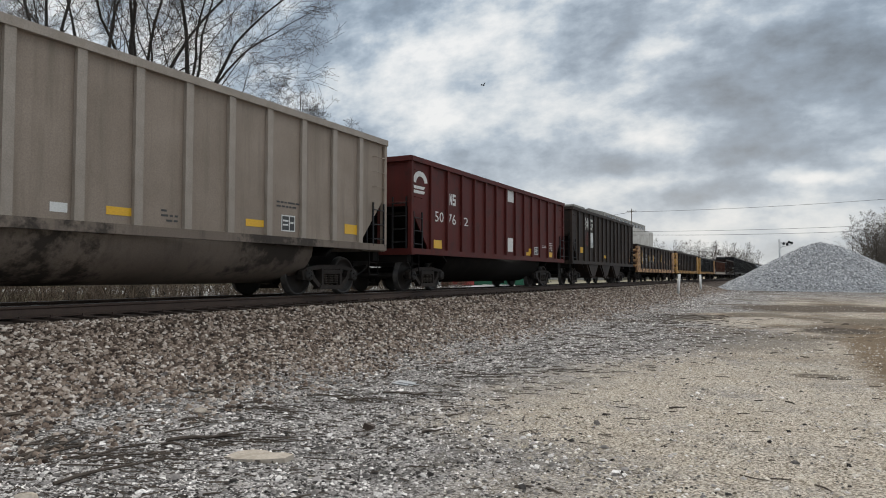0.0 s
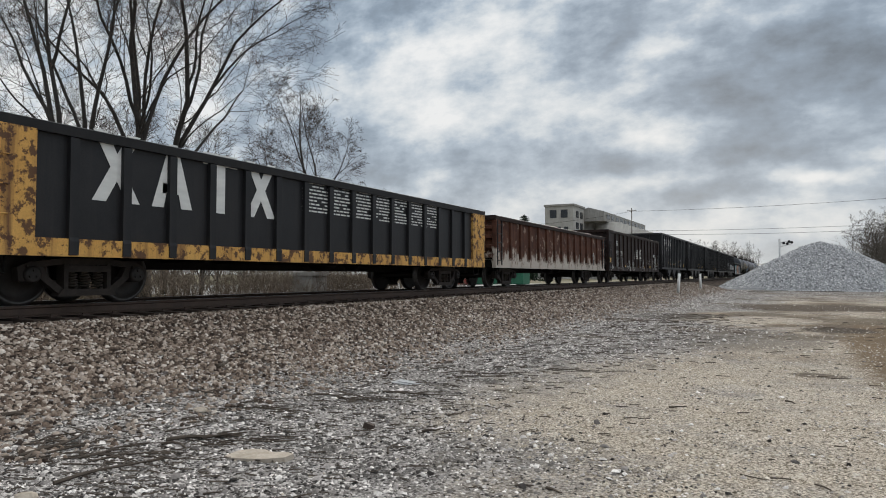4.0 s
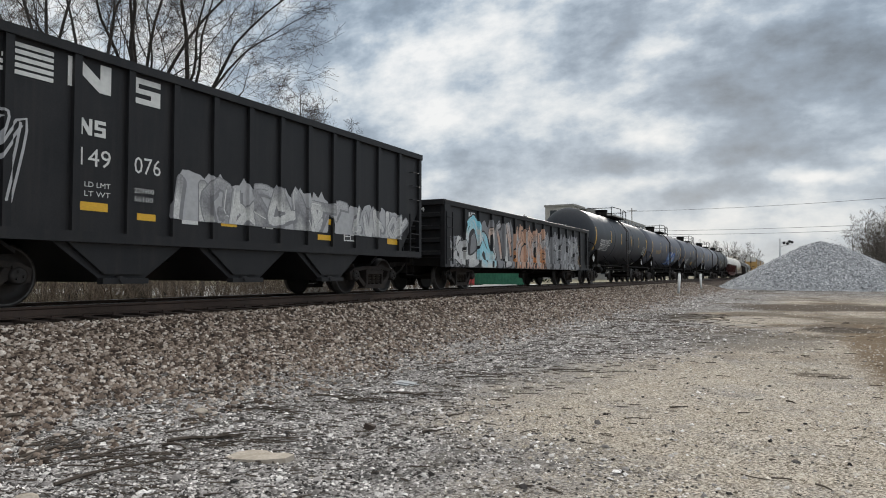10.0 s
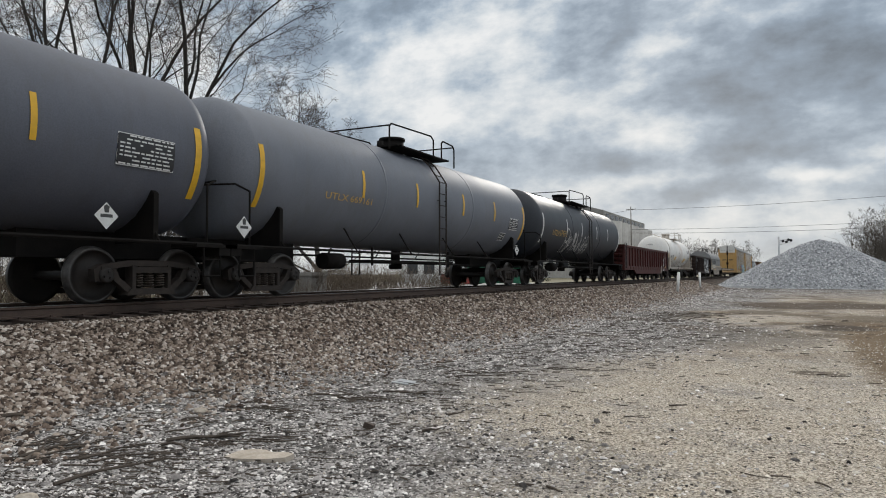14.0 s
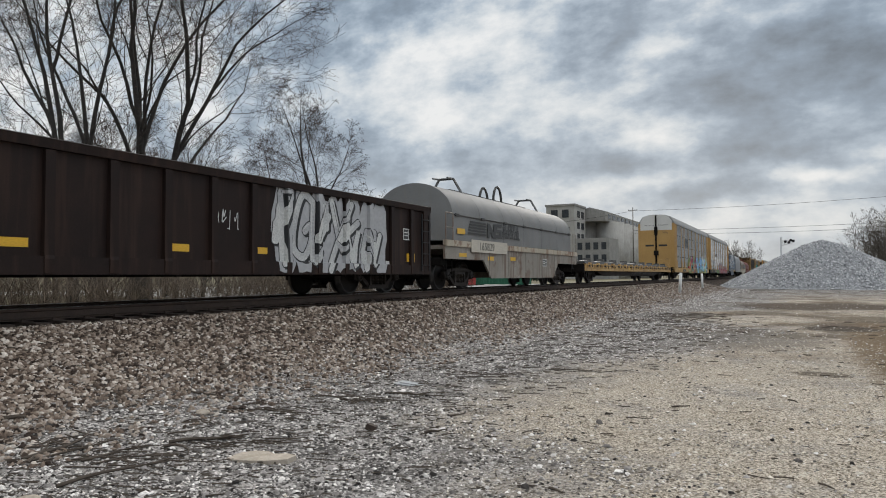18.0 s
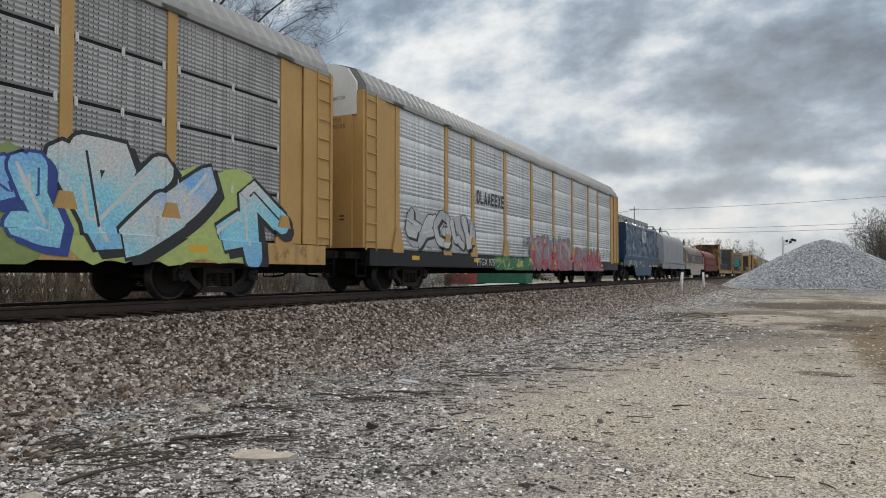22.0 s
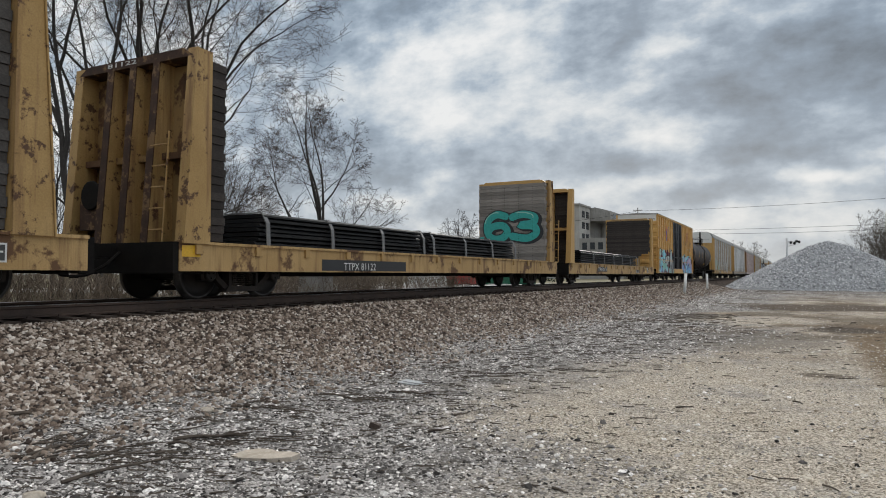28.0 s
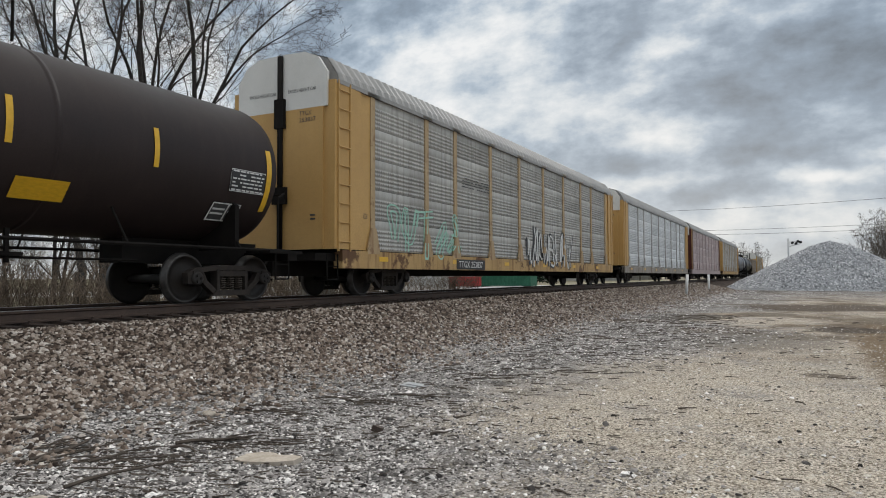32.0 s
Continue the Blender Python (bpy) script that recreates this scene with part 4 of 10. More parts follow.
# ---- trees ----
def tube(bm, pts, radii, mi=0):
    prev = None
    for i, (p, rr) in enumerate(zip(pts, radii)):
        d = (pts[min(i + 1, len(pts) - 1)] - pts[max(i - 1, 0)]).normalized()
        s = d.cross(Vector((.31, .52, .79))).normalized()
        u = s.cross(d)
        n = 7 if radii[0] > .06 else 4 if radii[0] > .02 else 3
        ring = [bm.verts.new(p + (s * math.cos(2 * math.pi * j / n) + u * math.sin(2 * math.pi * j / n)) * rr) for j in range(n)]
        if prev:
            for j in range(n):
                f = bm.faces.new((prev[j], prev[(j + 1) % n], ring[(j + 1) % n], ring[j]))
                f.smooth, f.material_index = True, mi
        prev = ring


def limbs(bm, rnd, p, d, length, r, depth, spread, up, min_r, wiggle=.07, kids=(0, 4, 5, 7, 10), thick=1.0):
    """One limb as a gently bent, tapered tube; side limbs leave it all along its outer part, shorter towards its tip."""
    steps = max(2, min(12, int(length / (.35 if depth < 2 else .6)) + 1)) if depth else 2
    pos, dirn, seg = Vector(p), Vector(d).normalized(), length / steps
    pts, radii, rows = [pos.copy()], [r], []
    for i in range(steps):
        dirn = (dirn + Vector((rnd.gauss(0, wiggle), rnd.gauss(0, wiggle), rnd.gauss(0, wiggle) + up))).normalized()
        pos = pos + dirn * seg
        pts.append(pos.copy())
        radii.append(max(min_r, r * (1 - .94 * (i + 1) / steps)))
        rows.append(dirn.copy())
    tube(bm, pts, radii, 0 if r > .03 else 1)
    if depth <= 0:
        if min_r < .015:
            w = .018
            e = pts[-1]
            v = [bm.verts.new(e + Vector(q) * w) for q in ((-1, -.3, -.2), (.9, -.5, 0), (0, .9, -.4), (.1, 0, 1.3))]
            for f in ((0, 1, 3), (1, 2, 3), (2, 0, 3)):
                bm.faces.new([v[k] for k in f]).material_index = 2
        return pts
    n = max(3, int(kids[depth] * min(1.0, .45 + length / (3.2 if depth < 3 else 12.0))))
    for k in range(n):
        f = min(1.0, (.26 if depth > 3 else .16 if depth > 2 else .12) + (.72 if depth > 3 else .86) * (k + rnd.random()) / n)
        i = min(steps - 1, int(f * steps))
        q = pts[i].lerp(pts[i + 1], min(1.0, f * steps - i))
        dd = rows[i]
        ax = Vector((rnd.gauss(0, 1), rnd.gauss(0, 1), rnd.gauss(0, .6)))
        side = (ax - dd * ax.dot(dd)).normalized()
        a = spread * rnd.uniform(.65, 1.4)
        nd = dd * math.cos(a) + side * math.sin(a)
        ln = (length * (1 - f) * (.46 if depth > 3 else .60) + length * .10 + .18) * rnd.uniform(.7, 1.25)
        limbs(bm, rnd, q, nd, ln, max(min_r, min(radii[i] * rnd.uniform(.22, .42), ln * .0105 * thick + .002)), depth - 1, spread * 1.06, up * .6, min_r, wiggle * 1.2, kids, thick)
    return pts


def bare_tree(label, at, stems, seed, depth=4, spread=.55, up=.03, min_r=.0065, trunk=None, name="tree", group="bare trees", kids=(0, 4, 5, 7, 11), bark=("bark", "bark_dark", "bud"), thick=1.15, wiggle=.07):
    """stems: (index of the stem it leaves, or -1 for the trunk; how far along; direction; length; radius)"""
    rnd = random.Random(seed)
    t = thing(name, label, "tree", group, pose(*at))
    bm = B()
    rod(bm, (0, 0, -.3), (0, 0, trunk[0]), trunk[1], 12, trunk[2])
    part("trunk", bm, M[bark[0]], t)
    lines = []
    for k, (src, f, d, ln, r) in enumerate(stems):
        if src < 0:
            p = Vector((rnd.uniform(-.4, .4) * trunk[2], rnd.uniform(-.4, .4) * trunk[2], trunk[0] * f))
        else:
            q = f * (len(lines[src]) - 1)
            i = min(len(lines[src]) - 2, int(q))
            p = lines[src][i].lerp(lines[src][i + 1], q - i)
        bm = B()
        lines.append(limbs(bm, rnd, p, d, ln, r, depth if ln > 8.5 else depth - 1, spread, up, min_r, wiggle, kids, thick))
        part("limb", bm, [M[q] for q in bark], t)
    return t


def lean(across, away, rise=1.0):
    """A direction that leans across the skew view of the track and away from it."""
    return (.89 * across - .45 * away, .45 * across + .89 * away, rise)


def build_trees():
    bare_tree("tall bare spring tree with many rising limbs behind the track", (-27.8, 22.8, .1),
              [(-1, .9, lean(-.05, .05), 19.5, .17), (-1, .95, lean(.06, -.04), 20.0, .18), (-1, .9, lean(.15, .05), 19.5, .19), (0, .20, lean(-.42, .0), 14.0, .115), (2, .27, lean(.36, .1), 13.0, .12), (2, .38, lean(.70, -.1), 9.5, .085),
               (1, .26, lean(.16, .2), 14.0, .11), (0, .34, lean(-.22, -.2), 12.0, .10), (2, .28, lean(.95, .3), 7.0, .055), (4, .30, lean(.95, .0), 7.5, .065), (1, .30, lean(.3, -.5), 9.0, .07),
               (1, .18, lean(-.14, .2), 15.0, .11), (2, .16, lean(.30, .3), 14.0, .10), (2, .45, lean(.55, .1), 9.5, .07), (-1, .8, lean(.75, .2), 8.6, .06), (0, .14, lean(-.75, .2), 8.8, .06), (-1, .6, lean(1.3, .0), 6.5, .05), (3, .3, lean(-.75, .1), 8.6, .06)],
              11, 4, .74, .010, trunk=(2.2, .60, .46), kids=(0, 4, 6, 7, 8), thick=1.1, wiggle=.115)
    bare_tree("slim bare tree with two rising stems behind the track", (-27.8, 19.3, .1),
              [(-1, .9, lean(-.20, .05), 18.0, .16), (0, .26, lean(.00, .15), 14.5, .12), (0, .36, lean(-.50, -.1), 10.0, .09), (1, .3, lean(.30, .0), 9.0, .08), (0, .33, lean(-.9, .1), 6.5, .06), (0, .2, lean(.75, .2), 6.0, .05), (0, .16, lean(-1.3, .2), 6.0, .05)], 23, 4, .66, .006, trunk=(1.6, .30, .22), kids=(0, 4, 6, 7, 7), wiggle=.085)
    bare_tree("slim bare tree forking low behind the track", (-27.6, 20.5, .1),
              [(-1, .9, lean(-.10, .1), 17.5, .14), (0, .30, lean(.20, -.1), 12.0, .11), (0, .32, lean(-.36, .1), 10.0, .09), (1, .4, lean(.1, .2), 8.6, .07), (0, .2, lean(.8, .2), 6.0, .05), (0, .22, lean(-1.0, .1), 6.0, .05)], 29, 4, .66, .006, trunk=(1.5, .27, .20), kids=(0, 4, 4, 6, 7), wiggle=.085)
    bare_tree("small bare tree with a rounded crown beyond the brush", (-34.6, 45.7, .1),
              [(-1, .95, lean(-.06, .1), 15.0, .22), (0, .16, lean(.24, -.1), 11.5, .13), (-1, .8, lean(-.75, .1), 11.0, .16), (0, .22, lean(-.28, -.2), 11.5, .12), (-1, .7, lean(.62, .2), 8.8, .11), (2, .22, lean(-1.5, .2, .7), 8.6, .10), (4, .30, lean(1.3, .0, .6), 6.0, .07), (2, .35, lean(-.40, .2), 9.0, .09), (0, .30, lean(.50, .3), 9.0, .09), (-1, .6, lean(1.4, .2, .6), 6.0, .07), (-1, .6, lean(-1.5, -.2, .6), 8.6, .09), (5, .25, lean(-1.3, .2, .2), 6.5, .06)],
              38, 4, .68, .006, min_r=.0095, trunk=(2.0, .27, .23), kids=(0, 4, 6, 7, 9), thick=1.5, wiggle=.07)
    bare_tree("round-headed bare tree behind the low house", (-58.0, 120.0, .1),
              [(-1, .9, lean(.2, .1), 10.0, .22), (-1, .9, lean(-.35, .1), 9.5, .2), (-1, .9, lean(.6, -.1), 8.5, .17), (-1, .9, lean(-.05, .3), 10.5, .2), (-1, .9, lean(-.7, .2), 8.0, .15)], 41, 3, .6, .01, min_r=.020, trunk=(2.6, .40, .32), kids=(0, 5, 7, 9, 10))
    # woods farther off: three light shapes, set out many times
    rnd = random.Random(77)
    kinds = [bare_tree("bare grey-brown woodland tree far off", (24, 172, 0), [(-1, .9, lean(.05, .1), 13.5, .20), (-1, .9, lean(-.4, .1), 11.0, .15), (-1, .9, lean(.45, -.2), 11.0, .15), (0, .3, lean(.15, .5), 9.0, .10)], sd, 3, .60, .01, min_r=.016, trunk=(2.0, .30, .24), group="woodland trees", kids=(0, 3, 5, 8, 9), bark=("far_bark", "far_wood", "bud")) for sd in (51, 52, 53)]
    kinds[0].matrix_basis, kinds[1].matrix_basis, kinds[2].matrix_basis = pose(13.5, 178, 0), pose(18, 168, 0), pose(22, 175, 0)
    for k in range(19):
        copy_thing(kinds[k % 3], pose(15.5 + k * 2.0 + rnd.uniform(-1, 1), 158 + rnd.uniform(0, 45), 0, 0, 0, rnd.uniform(0, 360)))
    for k in range(16):
        f = k / 15
        copy_thing(kinds[k % 3], pose(-50 + 34 * f + rnd.uniform(-2, 2), 290 + 40 * f + rnd.uniform(-8, 8), 0, 0, 0, rnd.uniform(0, 360)))
    young = bare_tree("young bare tree in the strip of trees behind the track", (-33, 24, .1), [(-1, .9, lean(.10, .1), 9.5, .09), (-1, .8, lean(-.35, .1), 8.0, .07), (-1, .7, lean(.5, -.1), 7.0, .06), (-1, .6, lean(-.8, .2), 5.5, .05)], 61, 3, .62, .008, min_r=.010, trunk=(1.2, .14, .11), group="young trees", kids=(0, 4, 6, 9, 10), bark=("bark", "bark_dark", "bud"), thick=1.9)
    for x, y, g in ((-36, 24, 40), (-38, 28, 100), (-34, 27.5, 190), (-40, 35, 260), (-33, 21.5, 310), (-37, 21.5, 150), (-39, 39, 20), (-41, 44, 220), (-35, 30.5, 75), (-38, 33, 130), (-41, 39.5, 290), (-33.0, 29.5, 10), (-31.8, 30.5, 250), (-35.5, 26.5, 330)):
        copy_thing(young, pose(x, y, .1, 0, 0, g))


build_trees()


def build_conifer(at, h, r, seed):
    rnd = random.Random(seed)
    t = thing("conifer", "dense dark green spruce beside the old mill", "tree", "", pose(*at))
    bm = B()
    rod(bm, (0, 0, -.2), (0, 0, h), .28, 8, .03)
    part("trunk", bm, M["bark"], t)
    bm = B()
    z = .8
    while z < h - .2:
        k = 1 - z / h
        for i in range(11):
            a = rnd.uniform(0, 2 * math.pi)
            l = r * k ** .75 * rnd.uniform(.6, 1.12) + .25
            tip = Vector((math.cos(a) * l, math.sin(a) * l, z - l * .12 + rnd.uniform(-.1, .25)))
            root = Vector((0, 0, z + .15))
            for j in range(9):
                q = root.lerp(tip, .2 + .8 * j / 8)
                w = .62 * (1.1 - .6 * j / 8) * (.5 + .5 * k)
                for _ in range(2):
                    d1 = Vector((rnd.gauss(0, 1), rnd.gauss(0, 1), rnd.gauss(-.2, .5))).normalized() * w
                    d2 = Vector((rnd.gauss(0, 1), rnd.gauss(0, 1), rnd.gauss(0, .4))).normalized() * w * .35
                    bm.faces.new([bm.verts.new(q + v) for v in (d2, d1, -d2)])
        z += .30
    part("crown", bm, M["needle"], t)


build_conifer((-43.0, 117.0, 0), 12.4, 5.0, 6)


def thicket(name, label, mat, spots, seed, h=(1.5, 3.0), n=8, r=.02, lean=.35, kind="stuff", cat="brush", fork=3):
    """Many thin forked stems as one mesh."""
    rnd = random.Random(seed)
    verts, faces = [], []

    def twig(p, q, ra, rb):
        d = (q - p)
        s = d.cross(Vector((rnd.gauss(0, 1), rnd.gauss(0, 1), .1))).normalized()
        u = s.cross(d.normalized())
        b = len(verts)
        for c, rr in ((p, ra), (q, rb)):
            for k in range(3):
                a = 2.094 * k
                verts.append(c + (s * math.cos(a) + u * math.sin(a)) * rr)
        for k in range(3):
            faces.append((b + k, b + (k + 1) % 3, b + 3 + (k + 1) % 3, b + 3 + k))
    for x, y, k in spots:
        z = ground_z(x, y)
        for _ in range(n):
            p = Vector((x + rnd.gauss(0, .35 * k), y + rnd.gauss(0, .35 * k), z))
            hh = rnd.uniform(*h) * k
            q = p + Vector((rnd.gauss(0, lean), rnd.gauss(0, lean), 1)).normalized() * hh * .5
            twig(p, q, r * k, r * k * .7)
            for _ in range(fork):
                e = q + Vector((rnd.gauss(0, .5), rnd.gauss(0, .5), 1)).normalized() * hh * rnd.uniform(.3, .6)
                twig(q, e, r * k * .6, r * k * .3)
                for _ in range(fork):
                    o = q.lerp(e, rnd.uniform(.3, 1))
                    twig(o, o + Vector((rnd.gauss(0, .8), rnd.gauss(0, .8), .7)).normalized() * hh * rnd.uniform(.12, .3), r * k * .35, r * k * .15)
    me = bpy.data.meshes.new(name)
    me.from_pydata(verts, [], faces)
    me.materials.append(mat)
    return tagged(new(name, me), label, cat, kind=kind)


def build_brush():
    rnd = random.Random(9)
    sp = []
    for i in range(230):
        y = rnd.uniform(4, 34)
        sp.append((TC - rnd.uniform(4.2, 11.0), y, rnd.uniform(.5, 1.0)))
    thicket("dry_brush", "tangle of dry brown brush along the far side of the track", M["brush"], sp, 3, (1.2, 2.4), 9, .014)
    sp = []
    while len(sp) < 110:
        x, y = -rnd.uniform(27, 46), rnd.uniform(15, 58)
        if x / y < -.82:
            sp.append((x, y, rnd.uniform(.7, 1.1)))
    thicket("understory", "thin bare saplings under the trees", M["far_wood"], sp, 4, (2.5, 5.5), 5, .014, .25, fork=4)


def build_woods():
    rnd = random.Random(15)
    sp = [(rnd.uniform(14, 44), rnd.uniform(150, 200), rnd.uniform(.7, 1.3)) for _ in range(170)]
    thicket("woodland_brush", "dense bare brush and saplings at the edge of far woods", M["far_wood"], sp, 16, (5.0, 10.5), 6, .034, .22, fork=4)
    sp = [(-50 + 36 * rnd.random(), rnd.uniform(285, 330), rnd.uniform(.8, 1.3)) for _ in range(50)]
    thicket("horizon_brush", "low bare woods along the horizon", M["far_wood"], sp, 17, (5.0, 9.0), 6, .045, .25, fork=4)


build_brush()
build_woods()


# ---- buildings and fixtures ----
def window_grid(parent, x0, x1, y, z0, z1, nx, nz, axis="y", mat="glass_dark", side=1):
    for i in range(nx):
        for k in range(nz):
            bm = B()
            a, b = x0 + (x1 - x0) * (i + .2) / nx, x0 + (x1 - x0) * (i + .8) / nx
            c, d = z0 + (z1 - z0) * (k + .2) / nz, z0 + (z1 - z0) * (k + .78) / nz
            if axis == "y":
                box(bm, a, b, y - .12, y + .12, c, d)
            else:
                box(bm, y - .12, y + .12, a, b, c, d)
            part("window", bm, M[mat], parent)


def build_mill():
    b = thing("grain_elevator", "tall pale concrete grain elevator with silos and broken windows", "building")
    b.location = (-64, 205, 0)
    bm = B()
    box(bm, -4.5, 4.5, 0, 12, 0, 22.6)
    part("tower", bm, M["concrete"], b)
    bm = B()
    box(bm, -4.8, 4.8, -.3, 12.3, 22.6, 23.2)
    part("tower_roof", bm, M["concrete_dark"], b)
    window_grid(b, -3.6, 3.4, 0, 18.2, 22.4, 2, 1)
    window_grid(b, -3.6, 3.4, 0, 3, 17, 3, 4)
    window_grid(b, 2, 11, 4.5, 8, 22, 2, 4, "x")
    bm = B()
    box(bm, -11, -4.5, 1, 11, 0, 15.5)
    part("annex", bm, M["concrete"], b)
    window_grid(b, -10.6, -5, 1, 2, 15, 3, 3)
    bm = B()
    box(bm, 4.5, 15, 0, 12, 0, 12.5)
    part("mill_wing", bm, M["concrete_dark"], b)
    window_grid(b, 4.9, 14.6, 0, 1, 12, 4, 3)
    for i in range(7):
        for s in (0, 1):
            bm = B()
            rod(bm, (2 + s * 8, 22 + i * 9.2, 0), (2 + s * 8, 22 + i * 9.2, 18.6), 4.5, 24)
            part("silo", bm, M["concrete"], b)
    bm = B()
    prism(bm, [(1, 18.6), (11, 18.6), (11, 21.6), (6, 23.0), (1, 21.6)], 12, 80, "y")
    part("headhouse", bm, M["concrete_dark"], b)
    window_grid(b, 14, 78, 11, 19, 21.4, 10, 1, "x")


build_mill()


def build_house():
    b = thing("low_house", "low white house with a dark grey shingled gable roof", "house")
    b.location = (-48.4, 82.6, 0)
    bm = B()
    box(bm, 0, 6.4, 0, 16, 0, 4.3)
    part("wall", bm, M["siding"], b)
    bm = B()
    prism(bm, [(0, 4.3), (6.4, 4.3), (3.2, 6.65)], 0, .12, "y")
    part("gable", bm, M["siding"], b)
    for s in (-1, 1):
        bm = B()
        prism(bm, [(3.2, 6.72), (3.2, 6.90), (3.2 + s * 3.75, 4.22), (3.2 + s * 3.75, 4.04)], -.45, 16.4, "y")
        part("roof", bm, M["roof_shingle"], b)
    window_grid(b, .6, 5.8, 0, .9, 3.8, 2, 1)
    window_grid(b, 1, 15, 6.4, .9, 3.8, 5, 1, "x")
    bm = B()
    rod(bm, (4.2, 6.0, 5.6), (4.2, 6.0, 7.6), .14, 8)
    part("flue", bm, M["galv"], b)


build_house()


def build_yard_beyond():
    lot = tagged(new("pavement"), "pale paved lot beyond the track", "pavement", kind="structure")
    bm = B()
    box(bm, -60, -17, 30, 95, .10, .165)
    part("slab", bm, M["pale_lot"], lot)
    for nm, x, y, w, d, h, mat, lab in (("dumpster", -37.5, 78, 3.6, 2.0, 1.3, "red_paint", "low red steel dumpster on the pale lot"), ("storage_container", -33.6, 82, 7.5, 2.4, 2.4, "green_paint", "dark green steel storage container on the lot")):
        t = thing(nm, lab, nm.replace("_", " "))
        t.location = (x, y, .16)
        bm = B()
        box(bm, -w / 2, w / 2, -d / 2, d / 2, .1, h)
        part("body", bm, M[mat], t)
        n = int(w / .4)
        bm = B()
        for i in range(n):
            xx = -w / 2 + w * (i + .5) / n
            box(bm, xx - .08, xx + .08, -d / 2 - .05, -d / 2, .2, h - .1)
        part("rib", bm, M[mat], t)
        for s in (-1, 1):
            bm = B()
            box(bm, s * w * .4 - .2, s * w * .4 + .2, -d / 2, d / 2, 0, .1)
            part("skid", bm, M["under"], t)
    t = thing("concrete_pier", "weathered concrete block standing beside the track", "concrete block")
    t.location = (TC - 5.2, 20.8, .12)
    bm = B()
    box(bm, -.45, .45, -.45, .45, 0, 1.25)
    box(bm, -.5, .5, -.5, .5, 1.25, 1.38)
    part("block", bm, M["concrete_dark"], t)


build_yard_beyond()


def build_poles():
    spots = [(-38.5, 188.0, 19.5), (46.5, 190.0, 21.5), (-70.0, 185.0, 16.0)]
    for x, y, h in spots:
        t = thing("utility_pole", "grey wooden utility pole with a crossarm", "utility pole", "utility poles", pose(x, y, 0))
        bm = B()
        rod(bm, (0, 0, -.5), (0, 0, h), .17, 10, .11)
        part("pole", bm, M["pole_wood"], t)
        bm = B()
        box(bm, -1.25, 1.25, -.06, .06, h - .8, h - .66)
        part("crossarm", bm, M["pole_wood"], t)
        for s in (-1.1, -.5, .5, 1.1):
            bm = B()
            rod(bm, (s, 0, h - .66), (s, 0, h - .46), .05, 8)
            part("insulator", bm, M["galv"], t)
    for a, b, sag in (((-38.5, 188, 18.6), (46.5, 190, 20.9), .9), ((-38.5, 188, 13.3), (46.5, 190, 14.3), .7), ((-38.5, 188, 12.4), (46.5, 190, 13.2), .9), ((-70, 185, 15.4), (-38.5, 188, 18.6), .5)):
        bm = B()
        a, b = Vector(a), Vector(b)
        pts = [a.lerp(b, i / 16) - Vector((0, 0, sag * 4 * (i / 16) * (1 - i / 16))) for i in range(17)]
        rings = [[bm.verts.new((p.x, p.y + .035 * math.cos(k * math.pi / 2), p.z + .035 * math.sin(k * math.pi / 2))) for k in range(4)] for p in pts]
        for q, r in zip(rings, rings[1:]):
            for k in range(4):
                bm.faces.new((q[k], q[(k + 1) % 4], r[(k + 1) % 4], r[k]))
        bm.faces.new(rings[0]), bm.faces.new(rings[-1][::-1])
        ob = new("power_line", to_mesh("power_line", bm, M["under"]))
        tagged(ob, "thin sagging overhead power line between poles", "power line", "power lines")


build_poles()


def build_signal():
    t = thing("crossing_signal", "tall pale cantilever road crossing signal with dark round lamps", "signal", "", pose(-2.3, 150, 0))
    bm = B()
    rod(bm, (0, 0, 0), (0, 0, 8.6), .17, 10)
    rod(bm, (0, 0, 0), (0, 0, .3), .40, 10)
    part("mast", bm, M["galv"], t)
    bm = B()
    rod(bm, (0, 0, 7.9), (2.0, 0, 8.1), .06, 8)
    rod(bm, (0, 0, 7.0), (2.0, 0, 7.5), .06, 8)
    for k in range(4):
        rod(bm, (.5 * k, 0, 7.05 + .12 * k), (.5 * k + .45, 0, 7.98), .035, 6)
    part("arm", bm, M["galv"], t)
    for x, z in ((.75, 7.75), (1.35, 7.6), (2.15, 7.85), (1.7, 8.0)):
        bm = B()
        rod(bm, (x, -.15, z), (x, -.06, z), .26, 16)
        p = part("lamp_backing", bm, M["under"], t)
        bm = B()
        rod(bm, (x, -.30, z), (x, -.15, z), .11, 12)
        part("lamp", bm, M["glass_dark"], p)


build_signal()


